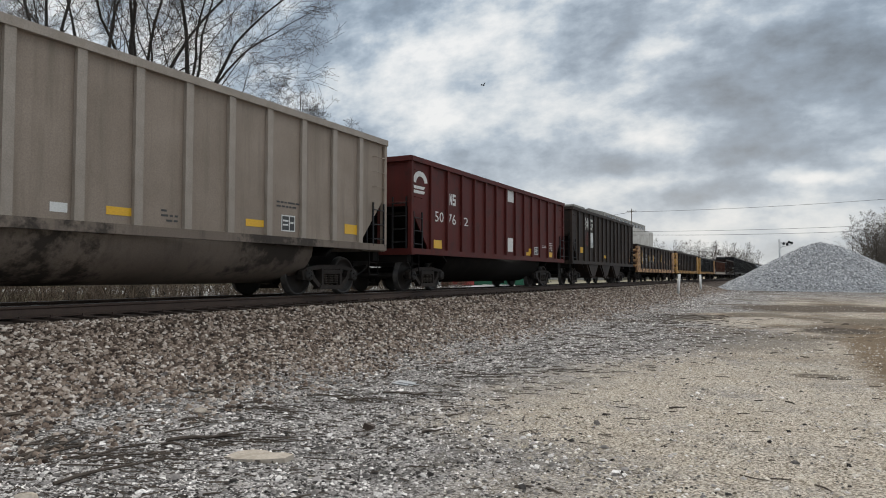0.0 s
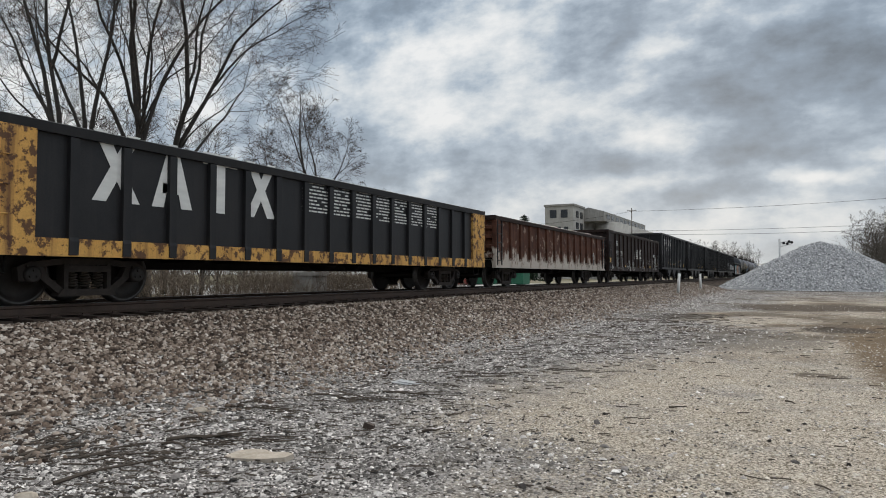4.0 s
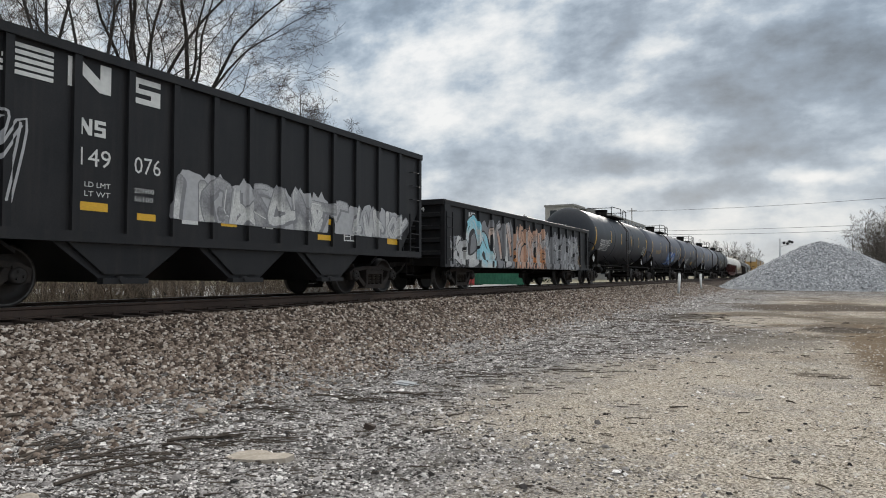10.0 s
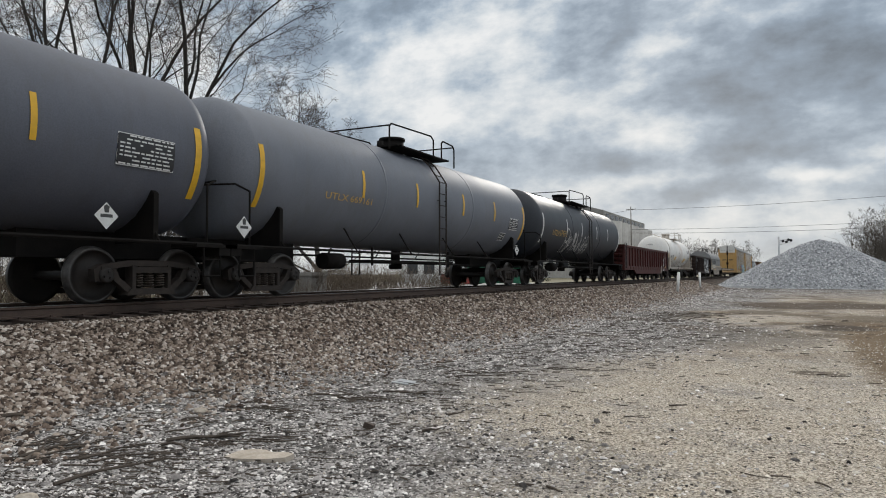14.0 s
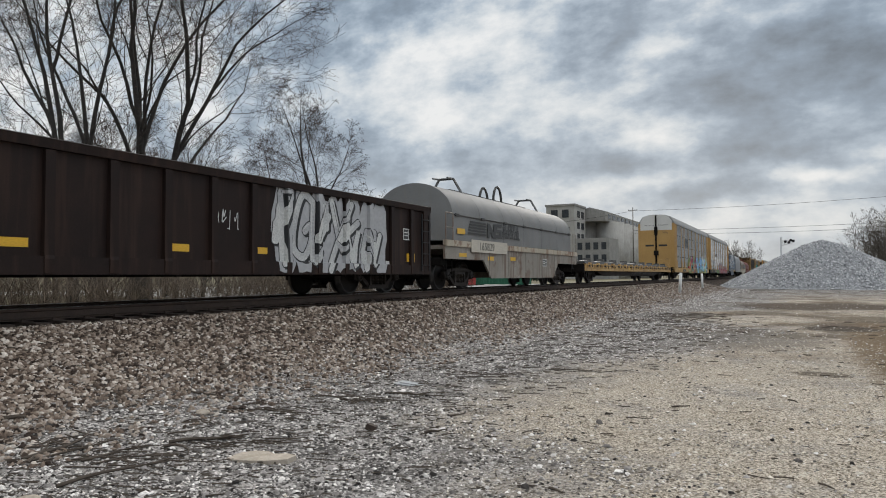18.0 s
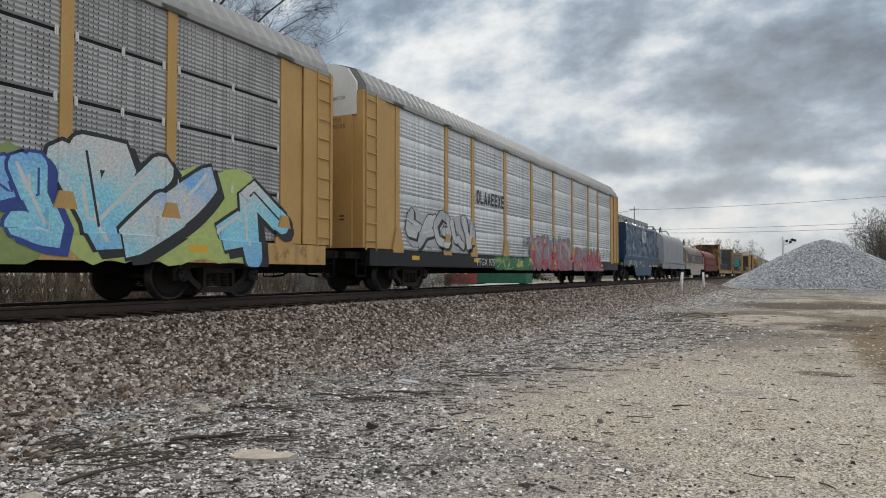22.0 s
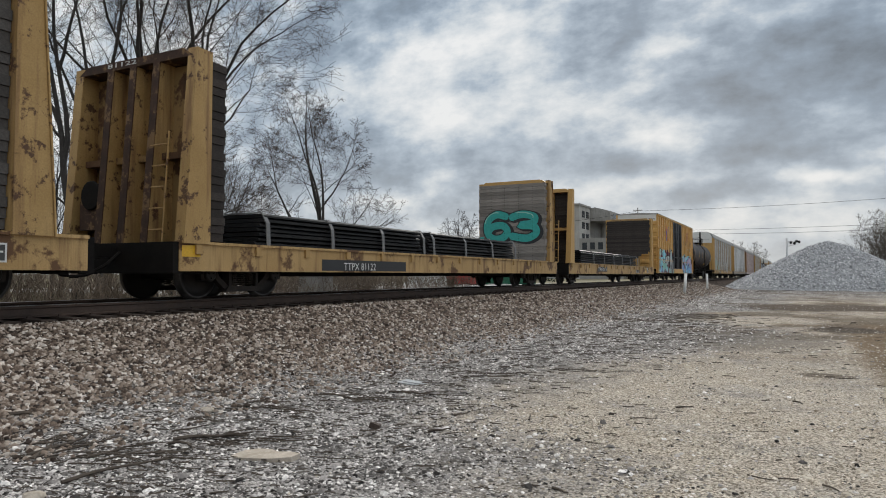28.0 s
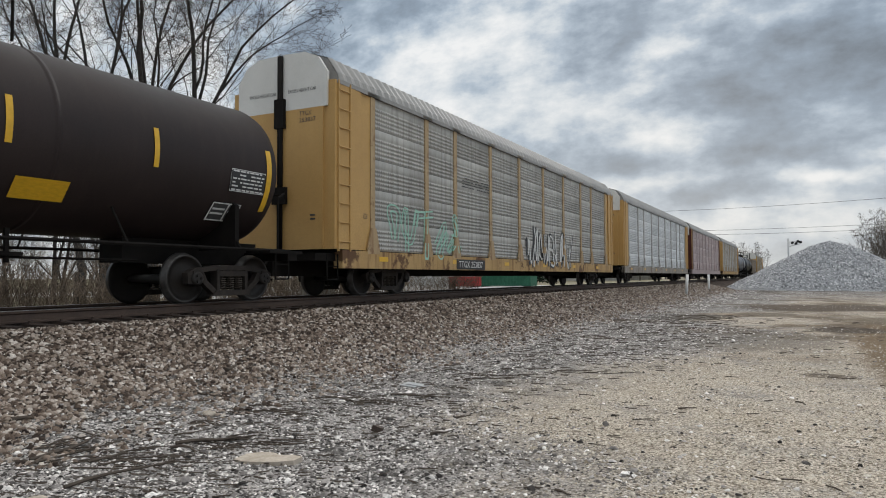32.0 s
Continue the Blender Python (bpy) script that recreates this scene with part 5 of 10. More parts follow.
def build_litter():
    rnd = random.Random(31)

    def stick(x, y, l, a, r, name="stick", label="dead brown stick lying on the gravel", bend=.12):
        bm = B()
        n = 5
        pts, ang = [Vector((0, 0, r))], a
        for i in range(n):
            ang += rnd.gauss(0, bend)
            p = pts[-1] + Vector((math.cos(ang), math.sin(ang), 0)) * l / n
            p.z = ground_z(x + p.x, y + p.y) - ground_z(x, y) + r * (1 + rnd.random() * .8)
            pts.append(p)
        for i in range(n):
            rod(bm, pts[i], pts[i + 1], r * (1 - .12 * i), 6, r * (1 - .12 * (i + 1)))
        if l > .5:
            for i in (2, 3, 4):
                e = pts[i] + Vector((math.cos(ang + rnd.choice((-.7, .7))), math.sin(ang + rnd.choice((-.7, .7))), .12)) * l * .22
                rod(bm, pts[i], e, r * .6, 5, r * .3)
        ob = new(name, to_mesh(name, bm, M["stick"]))
        ob.location = (x, y, ground_z(x, y))
        tagged(ob, label, "stick", "sticks on the gravel")
    for x, y, l, a, r in ((-5.3, 3.3, 1.2, .62, .014), (-5.7, 3.6, 1.0, .75, .012), (-4.9, 3.5, .9, .45, .015), (-4.2, 4.6, .7, .30, .012), (-5.5, 4.6, .8, .6, .012), (-4.7, 4.1, .7, .25, .018), (-5.0, 4.4, .6, .35, .012), (-3.0, 5.5, .35, .6, .018), (-3.1, 6.2, .35, .5, .016),
                          (-1.2, 7.7, .35, .2, .015), (-2.35, 6.35, .4, 2.2, .012), (-2.9, 4.75, .5, 2.3, .012), (-1.5, 4.5, .25, -.4, .014), (-.1, 8.75, .4, -.1, .012), (.45, 11.0, .4, .4, .008), (-1.0, 10.5, .3, -.3, .008), (-.4, 14, .45, .3, .008), (-3.6, 9.2, .4, .15, .010),
                          (-4.7, 9.3, .6, .1, .012), (-5.9, 10.3, .5, .3, .010), (-2.8, 12.5, .4, -.2, .008), (-1.7, 16.5, .5, .4, .009), (-6.82, 6.85, .5, .9, .04), (-6.5, 3.86, .3, .7, .035), (-5.4, 3.35, 1.5, 1.25, .020), (-5.25, 3.3, 1.2, 1.5, .016), (-4.45, 3.0, 1.3, 1.15, .020), (-4.75, 4.2, 1.0, .3, .026), (-6.4, 5.8, .9, .4, .018), (-5.0, 6.6, 1.0, .2, .016), (-4.4, 7.1, 1.1, .1, .018), (-3.4, 3.3, .3, .9, .01), (-1.9, 3.9, .2, .3, .01)):
        stick(x, y, l * .62, a + (.6 if y < 5 and x < -3.5 else .1), r * .75, bend=.3)
    for i in range(150):
        y = 2.6 + 22 * rnd.random() ** 1.5
        x = rnd.uniform(-6.0, -1.5) if i % 4 else rnd.uniform(-3, 3)
        stick(x, y, rnd.uniform(.06, .22) * (1 + .01 * y), rnd.gauss(.3, .8), rnd.uniform(.003, .006) * (1 + .02 * y), "twig", "short dry twig on the gravel")
    # drifts of matted twigs along the foot of the ballast
    for cx, cy, a0, n in ((-4.75, 3.75, .75, 16), (-4.35, 4.5, .45, 16), (-5.3, 3.5, .8, 14), (-4.5, 6.6, .35, 10), (-5.0, 5.6, .4, 12), (-4.0, 8.8, .4, 10), (-3.2, 9.9, .45, 8)):
        for k in range(n):
            stick(cx + rnd.gauss(0, .28), cy + rnd.gauss(0, .12), rnd.uniform(.2, .55), a0 + rnd.gauss(0, .25), rnd.uniform(.004, .009), "stick", "thin dead brown stick in a drift on the gravel", .2)
    verts, faces = [], []
    for i in range(1500):
        y = 2.7 * (26 / 2.7) ** rnd.random()
        x = rnd.gauss(-4.6, 1.0) + .05 * y if i % 16 else rnd.uniform(-3, 2.5)
        z, l, a = ground_z(x, y) + .012, rnd.uniform(.025, .10) * (1 + .09 * y), rnd.gauss(.35, .5)
        w = rnd.uniform(.0025, .006) * (1 + .04 * y)
        for k in range(2):
            dx, dy = math.cos(a) * l / 2, math.sin(a) * l / 2
            n0 = len(verts)
            for ex, ey, q in ((0, 0, 1), (dx, dy, .8)):
                verts += [(x + ex - math.sin(a) * w * q, y + ey + math.cos(a) * w * q, z), (x + ex + math.sin(a) * w * q, y + ey - math.cos(a) * w * q, z), (x + ex, y + ey, z + 1.6 * w * q)]
            faces += [(n0 + c, n0 + (c + 1) % 3, n0 + 3 + (c + 1) % 3, n0 + 3 + c) for c in range(3)]
            x, y, a = x + dx, y + dy, a + rnd.gauss(0, .35)
    me = bpy.data.meshes.new("twig_litter")
    me.from_pydata(verts, [], faces)
    me.materials.append(M["stick"])
    tagged(new("twig_litter", me), "fine dry twigs and bark scattered over the gravel", "litter", kind="stuff")
    bm = B()
    prism(bm, [(-.29, -.06), (-.20, -.13), (-.06, -.17), (.10, -.19), (.26, -.16), (.31, -.04), (.22, .03), (.10, .04), (.02, .13), (-.10, .17), (-.22, .12)], -.01, .03, "z")
    ob = new("flat_stone", to_mesh("flat_stone", bm, M["slab"]))
    ob.matrix_basis = pose(-3.75, 4.22, ground_z(-3.75, 4.22), 2, -2, 25) @ Matrix.Diagonal((.9, .8, 1, 1))
    tagged(ob, "pale flat sandstone slab lying in the gravel", "stone")
    bm = B()
    prism(bm, [(-.19, -.10), (.17, -.11), (.20, .08), (-.12, .11)], 0, .008, "z")
    box(bm, -.12, .10, -.05, .03, .008, .02)
    ob = new("metal_plate", to_mesh("metal_plate", bm, M["galv"]))
    ob.matrix_basis = pose(-4.47, 7.80, ground_z(-4.47, 7.8) + .01, 5, 6, 15)
    tagged(ob, "bent piece of grey sheet metal on the gravel", "scrap metal")
    bm = B()
    prism(bm, [(-.05, -.03), (.045, -.04), (.05, .03), (-.03, .035)], 0, .055, "z")
    ob = new("dark_clod", to_mesh("dark_clod", bm, M["tie"]))
    ob.matrix_basis = pose(-3.54, 5.45, ground_z(-3.54, 5.45), 0, 18, 20)
    tagged(ob, "small dark clod on the gravel", "clod")
    for x, y in ((-4.30, 2.72), (-5.4, 5.2), (-2.9, 3.2)):
        bm = B()
        bmesh.ops.create_icosphere(bm, subdivisions=2, radius=.06)
        for v in bm.verts:
            v.co = Vector((v.co.x * 1.3, v.co.y, v.co.z * .6)) * (1 + .25 * noise.noise(v.co * 25))
        ob = new("pale_rock", to_mesh("pale_rock", bm, M["slab"]))
        ob.location = (x, y, ground_z(x, y) + .02)
        tagged(ob, "fist-sized pale rock on the gravel", "rock")


build_litter()


def build_bird():
    t = thing("bird", "small dark bird gliding away over the track", "bird")
    bm = B()
    lathe(bm, [(-.11, .006), (-.08, .022), (-.02, .034), (.05, .030), (.09, .020), (.13, .010), (.17, .003)], 0, 8, "y")
    part("body", bm, M["under"], t)
    for s in (-1, 1):
        bm = B()
        prism(bm, [(s * .02, -.045), (s * .12, -.05), (s * .23, -.005), (s * .12, .035), (s * .02, .04)], .0, .008, "z")
        ob = part("wing", bm, M["under"], t)
        ob.matrix_basis = pose(0, 0, .015, 0, -s * 24, 0)
    bm = B()
    prism(bm, [(-.012, .13), (.012, .13), (.04, .24), (-.04, .24)], -.004, .004, "z")
    part("tail", bm, M["under"], t)
    return t


BIRD = build_bird()

# ---- running gear shared by all cars ----
def wheelset_mesh():
    bm = B()
    for s in (-1, 1):
        x = lambda v: s * v
        prof = [(x(0.68), 0.16), (x(0.70), 0.30), (x(0.685), 0.40), (x(0.685), 0.485), (x(0.715), 0.485), (x(0.725), 0.458), (x(0.815), 0.452), (x(0.818), 0.405), (x(0.775), 0.395),
                (x(0.735), 0.26), (x(0.79), 0.14), (x(0.80), 0.09)]
        lathe(bm, prof, 0.0, 36, "x", (0, 0), mi=[0, 0, 0, 1, 1, 1, 1, 0, 0, 0, 0])
    lathe(bm, [(-0.98, 0.075), (-0.6, 0.085), (0.6, 0.085), (0.98, 0.075)], 0.0, 12, "x")
    for s in (-1, 1):
        lathe(bm, [(s * 0.90, 0.13), (s * 1.13, 0.13), (s * 1.15, 0.10)], 0.0, 14, "x")
        for k in range(3):
            a = 2 * math.pi * k / 3
            rod(bm, (s * 1.145, 0.06 * math.cos(a), 0.06 * math.sin(a)), (s * 1.175, 0.06 * math.cos(a), 0.06 * math.sin(a)), 0.022, 6)
    return to_mesh("wheelset", bm, [M["wheel"], M["tread"]])


def side_frame_mesh():
    bm = B()
    a, b = -0.075, 0.075
    prism(bm, [(-1.08, .36), (-1.10, .56), (-.93, .64), (-.38, .71), (.38, .71), (.93, .64), (1.10, .56), (1.08, .36), (.99, .36), (.99, .50), (.88, .56), (.40, .61), (-.40, .61), (-.88, .56), (-.99, .50), (-.99, .36)], a, b)
    for s in (-1, 1):
        prism(bm, [(s * .70, .575), (s * .86, .555), (s * .76, .40), (s * .45, .16), (s * .33, .20), (s * .62, .42)], a + .01, b - .01)
        prism(bm, [(s * .33, .18), (s * .40, .18), (s * .40, .63), (s * .33, .63)], a - .02, b + .02)
        box(bm, a - .03, b + .03, s * .80 if s > 0 else -.98, .98 if s > 0 else s * .80, .50, .60)
    prism(bm, [(-.50, .13), (.50, .13), (.42, .235), (-.42, .235)], a - .03, b + .03)
    box(bm, a - .02, b + .02, -.34, .34, .50, .60)
    for f in bm.faces:
        f.smooth = False
    return to_mesh("side_frame", bm, M["truck"])


def spring_mesh():
    bm = B()
    n, prev = 60, None
    for k in range(n + 1):
        a, z = 2 * math.pi * 6 * k / n, .245 + .25 * k / n
        ring = [bm.verts.new((r * math.cos(a), r * math.sin(a), z + dz)) for r, dz in ((.080, -.013), (.096, 0), (.080, .013), (.064, 0))]
        if prev:
            for j in range(4):
                bm.faces.new((prev[j], prev[(j + 1) % 4], ring[(j + 1) % 4], ring[j]))
        prev = ring
    return to_mesh("spring", bm, M["spring"])


def bolster_mesh():
    bm = B()
    prism(bm, [(-1.05, .52), (-1.05, .62), (-.4, .72), (.4, .72), (1.05, .62), (1.05, .52), (.5, .40), (-.5, .40)], -.2, .2, "y")
    for s in (-1, 1):
        box(bm, -.85, .85, s * .55 - .06, s * .55 + .06, .36, .46)
        box(bm, -.78, -.66, s * .43 - .03, s * .43 + .03, .30, .56)
        box(bm, .66, .78, s * .43 - .03, s * .43 + .03, .30, .56)
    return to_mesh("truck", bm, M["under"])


GEAR = dict(wheelset=wheelset_mesh(), side=side_frame_mesh(), spring=spring_mesh(), bolster=bolster_mesh())
WHEELS = {-1: [], 1: []}
BASE = 0.889


def add_truck(car, y):
    t = place("truck", GEAR["bolster"], car, pose(0, y, 0))
    for s in (-1, 1):
        place("side_frame", GEAR["side"], t, pose(s * 1.02, 0, 0))
        for y in (-.22, 0, .22):
            place("spring", GEAR["spring"], t, pose(s * 1.02, y, 0))
        w = place("wheelset", GEAR["wheelset"], t, pose(0, s * BASE, 0.457))
        WHEELS[s].append(w)
    return t


def coupler_mesh():
    bm = B()
    box(bm, -.11, .11, -.55, .30, .76, .95)
    prism(bm, [(-.16, -.95), (.05, -.95), (.17, -.78), (.17, -.52), (-.17, -.52), (-.20, -.75)], .72, 1.0, "z")
    pipe(bm, [(.30, -.2, .85), (.32, -.5, .62), (.25, -.8, .45), (.12, -1.02, .42)], .028)
    return to_mesh("coupler", bm, M["under"])


def stirrup_mesh():
    bm = B()
    pipe(bm, [(0, -.2, 1.0), (0, -.2, .42), (0, .2, .42), (0, .2, 1.0)], .018)
    rod(bm, (0, -.2, .72), (0, .2, .72), .014)
    return to_mesh("stirrup", bm, M["under"])


GEAR["coupler"], GEAR["stirrup"] = coupler_mesh(), stirrup_mesh()


def ladder_mesh(h, w=0.42, rungs=6, r=.014, mat="black"):
    bm = B()
    for s in (-1, 1):
        box(bm, -.02, .02, s * w / 2 - .018, s * w / 2 + .018, 0, h)
    for k in range(rungs):
        z = h * (k + .5) / rungs
        rod(bm, (.02, -w / 2, z), (.02, w / 2, z), r)
    return to_mesh("ladder", bm, M[mat])


def running_gear(car, half, tr, couple=True):
    add_truck(car, -half + tr)
    add_truck(car, half - tr)
    for s in (-1, 1):
        place("coupler", GEAR["coupler"], car, pose(0, s * half, 0, 0, 0, 0 if s < 0 else 180))
        for x in (-1.42, 1.42):
            place("stirrup", GEAR["stirrup"], car, pose(x, s * (half - .42), 0.06))


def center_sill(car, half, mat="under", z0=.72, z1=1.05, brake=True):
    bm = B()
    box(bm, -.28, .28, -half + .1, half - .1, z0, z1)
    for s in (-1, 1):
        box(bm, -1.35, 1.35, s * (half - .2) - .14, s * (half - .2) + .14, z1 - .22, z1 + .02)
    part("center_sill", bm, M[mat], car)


def brake_gear(car, y=0.0):
    bm = B()
    rod(bm, (.75, y - .55, .78), (.75, y + .15, .78), .20, 14)
    rod(bm, (.75, y + .9, .74), (.75, y + 1.25, .74), .17, 14)
    pipe(bm, [(.95, y - 3.2, .72), (.95, y + 3.4, .70)], .022)
    pipe(bm, [(.6, y + 1.3, .7), (.9, y + 3.5, .62), (.5, y + 5.0, .66)], .018)
    part("brake_cylinder", bm, M["under"], car)


# ---- lettering and graffiti ----
FONT_CACHE = {}


def text_mesh(words, mat):
    key = (words, mat)
    if key not in FONT_CACHE:
        cu = bpy.data.curves.new("lettering", "FONT")
        cu.body, cu.size, cu.resolution_u = words, 1.0, 2
        ob = bpy.data.objects.new("lettering", cu)
        me = bpy.data.meshes.new_from_object(ob)
        bpy.data.objects.remove(ob)
        me.materials.clear()
        me.materials.append(M[mat])
        FONT_CACHE[key] = me
    return FONT_CACHE[key]


SIDE = Matrix(((0, 0, 1, 0), (1, 0, 0, 0), (0, 1, 0, 0), (0, 0, 0, 1)))     # text x -> +y, up -> z, facing +x
FRONT = Matrix(((1, 0, 0, 0), (0, 0, -1, 0), (0, 1, 0, 0), (0, 0, 0, 1)))   # text x -> +x, up -> z, facing -y


def letter(car, words, x, y, z, size, mat="decal_white", face=SIDE, wide=1.0, tilt=0.0):
    """Words on a side (face SIDE: at y, z, proud of x) or on the leading end (FRONT: x is across, y the end plane)."""
    m = Matrix.Translation((x, y, z)) @ (pose(0, 0, 0, 0, tilt, 0) if tilt else Matrix()) @ face @ Matrix.Diagonal((size * 1.35 * wide, size * 1.35, 1, 1))
    return place("lettering", text_mesh(words, mat), car, m)


BAR = {}


def bar_mesh(mat):
    if mat not in BAR:
        bm = B()
        box(bm, 0, 1, 0, 1, -.004, 0)
        BAR[mat] = to_mesh("marking", bm, M[mat])
    return BAR[mat]


def bars(car, x, y, z, w, h, mat="decal_white", name="marking", face=SIDE, tilt=0.0):
    m = Matrix.Translation((x, y, z)) @ (pose(0, 0, 0, 0, tilt, 0) if tilt else Matrix()) @ face @ Matrix.Diagonal((w, h, 1, 1))
    return place(name, bar_mesh(mat), car, m)


def spot(x, y, z, face=SIDE, tilt=0.0):
    return Matrix.Translation((x, y, z)) @ (pose(0, 0, 0, 0, tilt, 0) if tilt else Matrix()) @ face


def bend(bm, h, r):
    """Wrap a flat marking round a tank shell of radius r."""
    for v in bm.verts:
        a = (v.co.y - h / 2) / r
        v.co = Vector((v.co.x, h / 2 + r * math.sin(a), v.co.z - r * (1 - math.cos(a))))


def glyphs(car, x, y, z, w, h, n, mat="decal_white", seed=1, face=SIDE, tilt=0.0, shapes=None):
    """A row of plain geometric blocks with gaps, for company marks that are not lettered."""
    key = ("glyphs", n, mat, seed)
    if key not in BAR:
        bm, rnd = B(), random.Random(seed)
        for i in range(n):
            o = i / (n - .22)
            u = .78 / (n - .22)
            k = shapes[i] if shapes else rnd.choice(("ring", "tee", "peak", "comb", "cross", "post"))
            q = lambda a, b, c, d: box(bm, o + a * u, o + b * u, c, d, -.004, 0)
            if k == "ring":
                out_ = [(.25, 0), (.75, 0), (1, .22), (1, .78), (.75, 1), (.25, 1), (0, .78), (0, .22)]
                for i0 in range(8):
                    (a, b), (c, d) = out_[i0], out_[(i0 + 1) % 8]
                    prism(bm, [(o + a * u, b), (o + c * u, d), (o + (.5 + (c - .5) * .44) * u, .5 + (d - .5) * .56), (o + (.5 + (a - .5) * .44) * u, .5 + (b - .5) * .56)], -.004, 0, "z")
            elif k == "hook":
                q(0, .28, .1, .9), q(.1, 1, 0, .2), q(.1, 1, .8, 1), q(.72, 1, .2, .48), q(.5, .75, .38, .5)
            elif k == "tee":
                q(.36, .64, 0, .8), q(0, 1, .8, 1)
            elif k == "comb":
                q(0, .26, 0, 1), q(.26, 1, .8, 1), q(.26, .85, .42, .6), q(.26, 1, 0, .2)
            elif k == "post":
                q(.0, .28, 0, 1), q(.28, 1, 0, .2)
            elif k == "peak":
                prism(bm, [(o, 0), (o + .28 * u, 0), (o + .58 * u, 1), (o + .40 * u, 1)], -.004, 0, "z")
                prism(bm, [(o + u, 0), (o + .72 * u, 0), (o + .42 * u, 1), (o + .60 * u, 1)], -.0035, .0005, "z")
                q(.25, .75, .22, .38)
            else:
                prism(bm, [(o, 0), (o + .28 * u, 0), (o + u, 1), (o + .72 * u, 1)], -.004, 0, "z")
                prism(bm, [(o + u, 0), (o + .72 * u, 0), (o, 1), (o + .28 * u, 1)], -.0035, .0005, "z")
        BAR[key] = to_mesh("marking", bm, M[mat])
    return place("marking", BAR[key], car, spot(x, y, z, face, tilt) @ Matrix.Diagonal((w, h, 1, 1)))


def fit_text(car, x, y, z, w, h, words, mat="decal_white", face=SIDE, tilt=0.0):
    """Words scaled to a given width and cap height."""
    me = text_mesh(words, mat)
    xs = [v.co.x for v in me.vertices]
    x0, x1 = min(xs), max(xs)
    k = w / (x1 - x0)
    return place("lettering", me, car, spot(x, y, z, face, tilt) @ Matrix.Translation((-x0 * k, 0, 0)) @ Matrix.Diagonal((k, h / .70, 1, 1)))


def emblem(car, x, y, z, w, h, kind, mat="decal_white", tilt=0.0):
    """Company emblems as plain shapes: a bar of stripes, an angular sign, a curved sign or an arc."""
    bm = B()
    if kind == "stripes":
        for k in range(5):
            a, b = h * (k + .1) / 5, h * (k + .72) / 5
            prism(bm, [(k * .03 * w, a), (w, a), (w, b), (k * .03 * w, b)], -.004, 0, "z")
    elif kind == "nshape":
        prism(bm, [(0, 0), (.26 * w, 0), (.26 * w, .55 * h), (.72 * w, 0), (w, 0), (w, h), (.74 * w, h), (.74 * w, .45 * h), (.28 * w, h), (0, h)], -.004, 0, "z")
    elif kind == "sshape":
        prism(bm, [(0, 0), (w, 0), (w, .60 * h), (.30 * w, .60 * h), (.30 * w, .78 * h), (w, .78 * h), (w, h), (0, h), (0, .40 * h), (.70 * w, .40 * h), (.70 * w, .22 * h), (0, .22 * h)], -.004, 0, "z")
    else:
        pts = [(w * (.55 + .45 * math.cos(a)), h * (.45 + .55 * math.sin(a))) for a in [math.pi * (.05 + .95 * i / 10) for i in range(11)]]
        inn = [(w * (.55 + .26 * math.cos(a)), h * (.45 + .32 * math.sin(a))) for a in [math.pi * (.05 + .95 * i / 10) for i in range(11)]]
        prism(bm, pts + inn[::-1], -.004, 0, "z")
        for k in range(2):
            prism(bm, [(0, h * .2 * k), (w * .75, h * .2 * k), (w * .85, h * (.2 * k + .13)), (0, h * (.2 * k + .13))], -.004, 0, "z")
    return part("emblem", bm, M[mat], car, "", spot(x, y, z, SIDE, tilt))


def crossed_emblem(car, x, y, z, w, h):
    for s, mat, d in ((1, "decal_orange", 0), (-1, "decal_blue", .004)):
        bm = B()
        for o in (-.13, .13):
            a, b = (0, h) if s > 0 else (h, 0)
            prism(bm, [(w * (.05 + o) - .0, a), (w * (.26 + o), a), (w * (.95 + o), b), (w * (.74 + o), b)], d - .004, d, "z", 0 if o < 0 else 1)
        part("emblem", bm, [M[mat], M["decal_blue" if s > 0 else "decal_orange"]], car, "", spot(x, y, z))


def placard(car, x, y, z, w, tilt=0.0):
    bm = B()
    prism(bm, [(0, w / 2), (w / 2, 0), (w, w / 2), (w / 2, w)], -.01, 0, "z")
    prism(bm, [(w * .42, w * .62), (w * .58, w * .62), (w * .62, w * .85), (w * .5, w * .92), (w * .38, w * .85)], 0, .004, "z", 1)
    box(bm, w * .25, w * .75, w * .44, w * .56, 0, .004, 1)
    part("placard", bm, [M["decal_white"], M["decal_dark"]], car, "white diamond hazard placard", spot(x + .03, y, z, SIDE, tilt))


def stencil(car, x, y, z, w, h, mat="decal_white", seed=3, face=SIDE, tilt=0.0):
    """Small unreadable lines of data as thin bars."""
    bm, rnd = B(), random.Random(seed)
    rows = max(2, int(h / .075))
    for i in range(rows):
        o = 0
        while o < w - .05:
            ln = rnd.uniform(.06, .22)
            z1 = h * (rows - i) / rows
            if rnd.random() > .12:
                box(bm, o, min(w, o + ln), z1 - h / rows * .42, z1, -.003, 0)
            o += ln + .035
    if tilt:
        bend(bm, h, 1.52)
    return part("data_lines", bm, M[mat], car, "", spot(x, y, z, face, tilt))


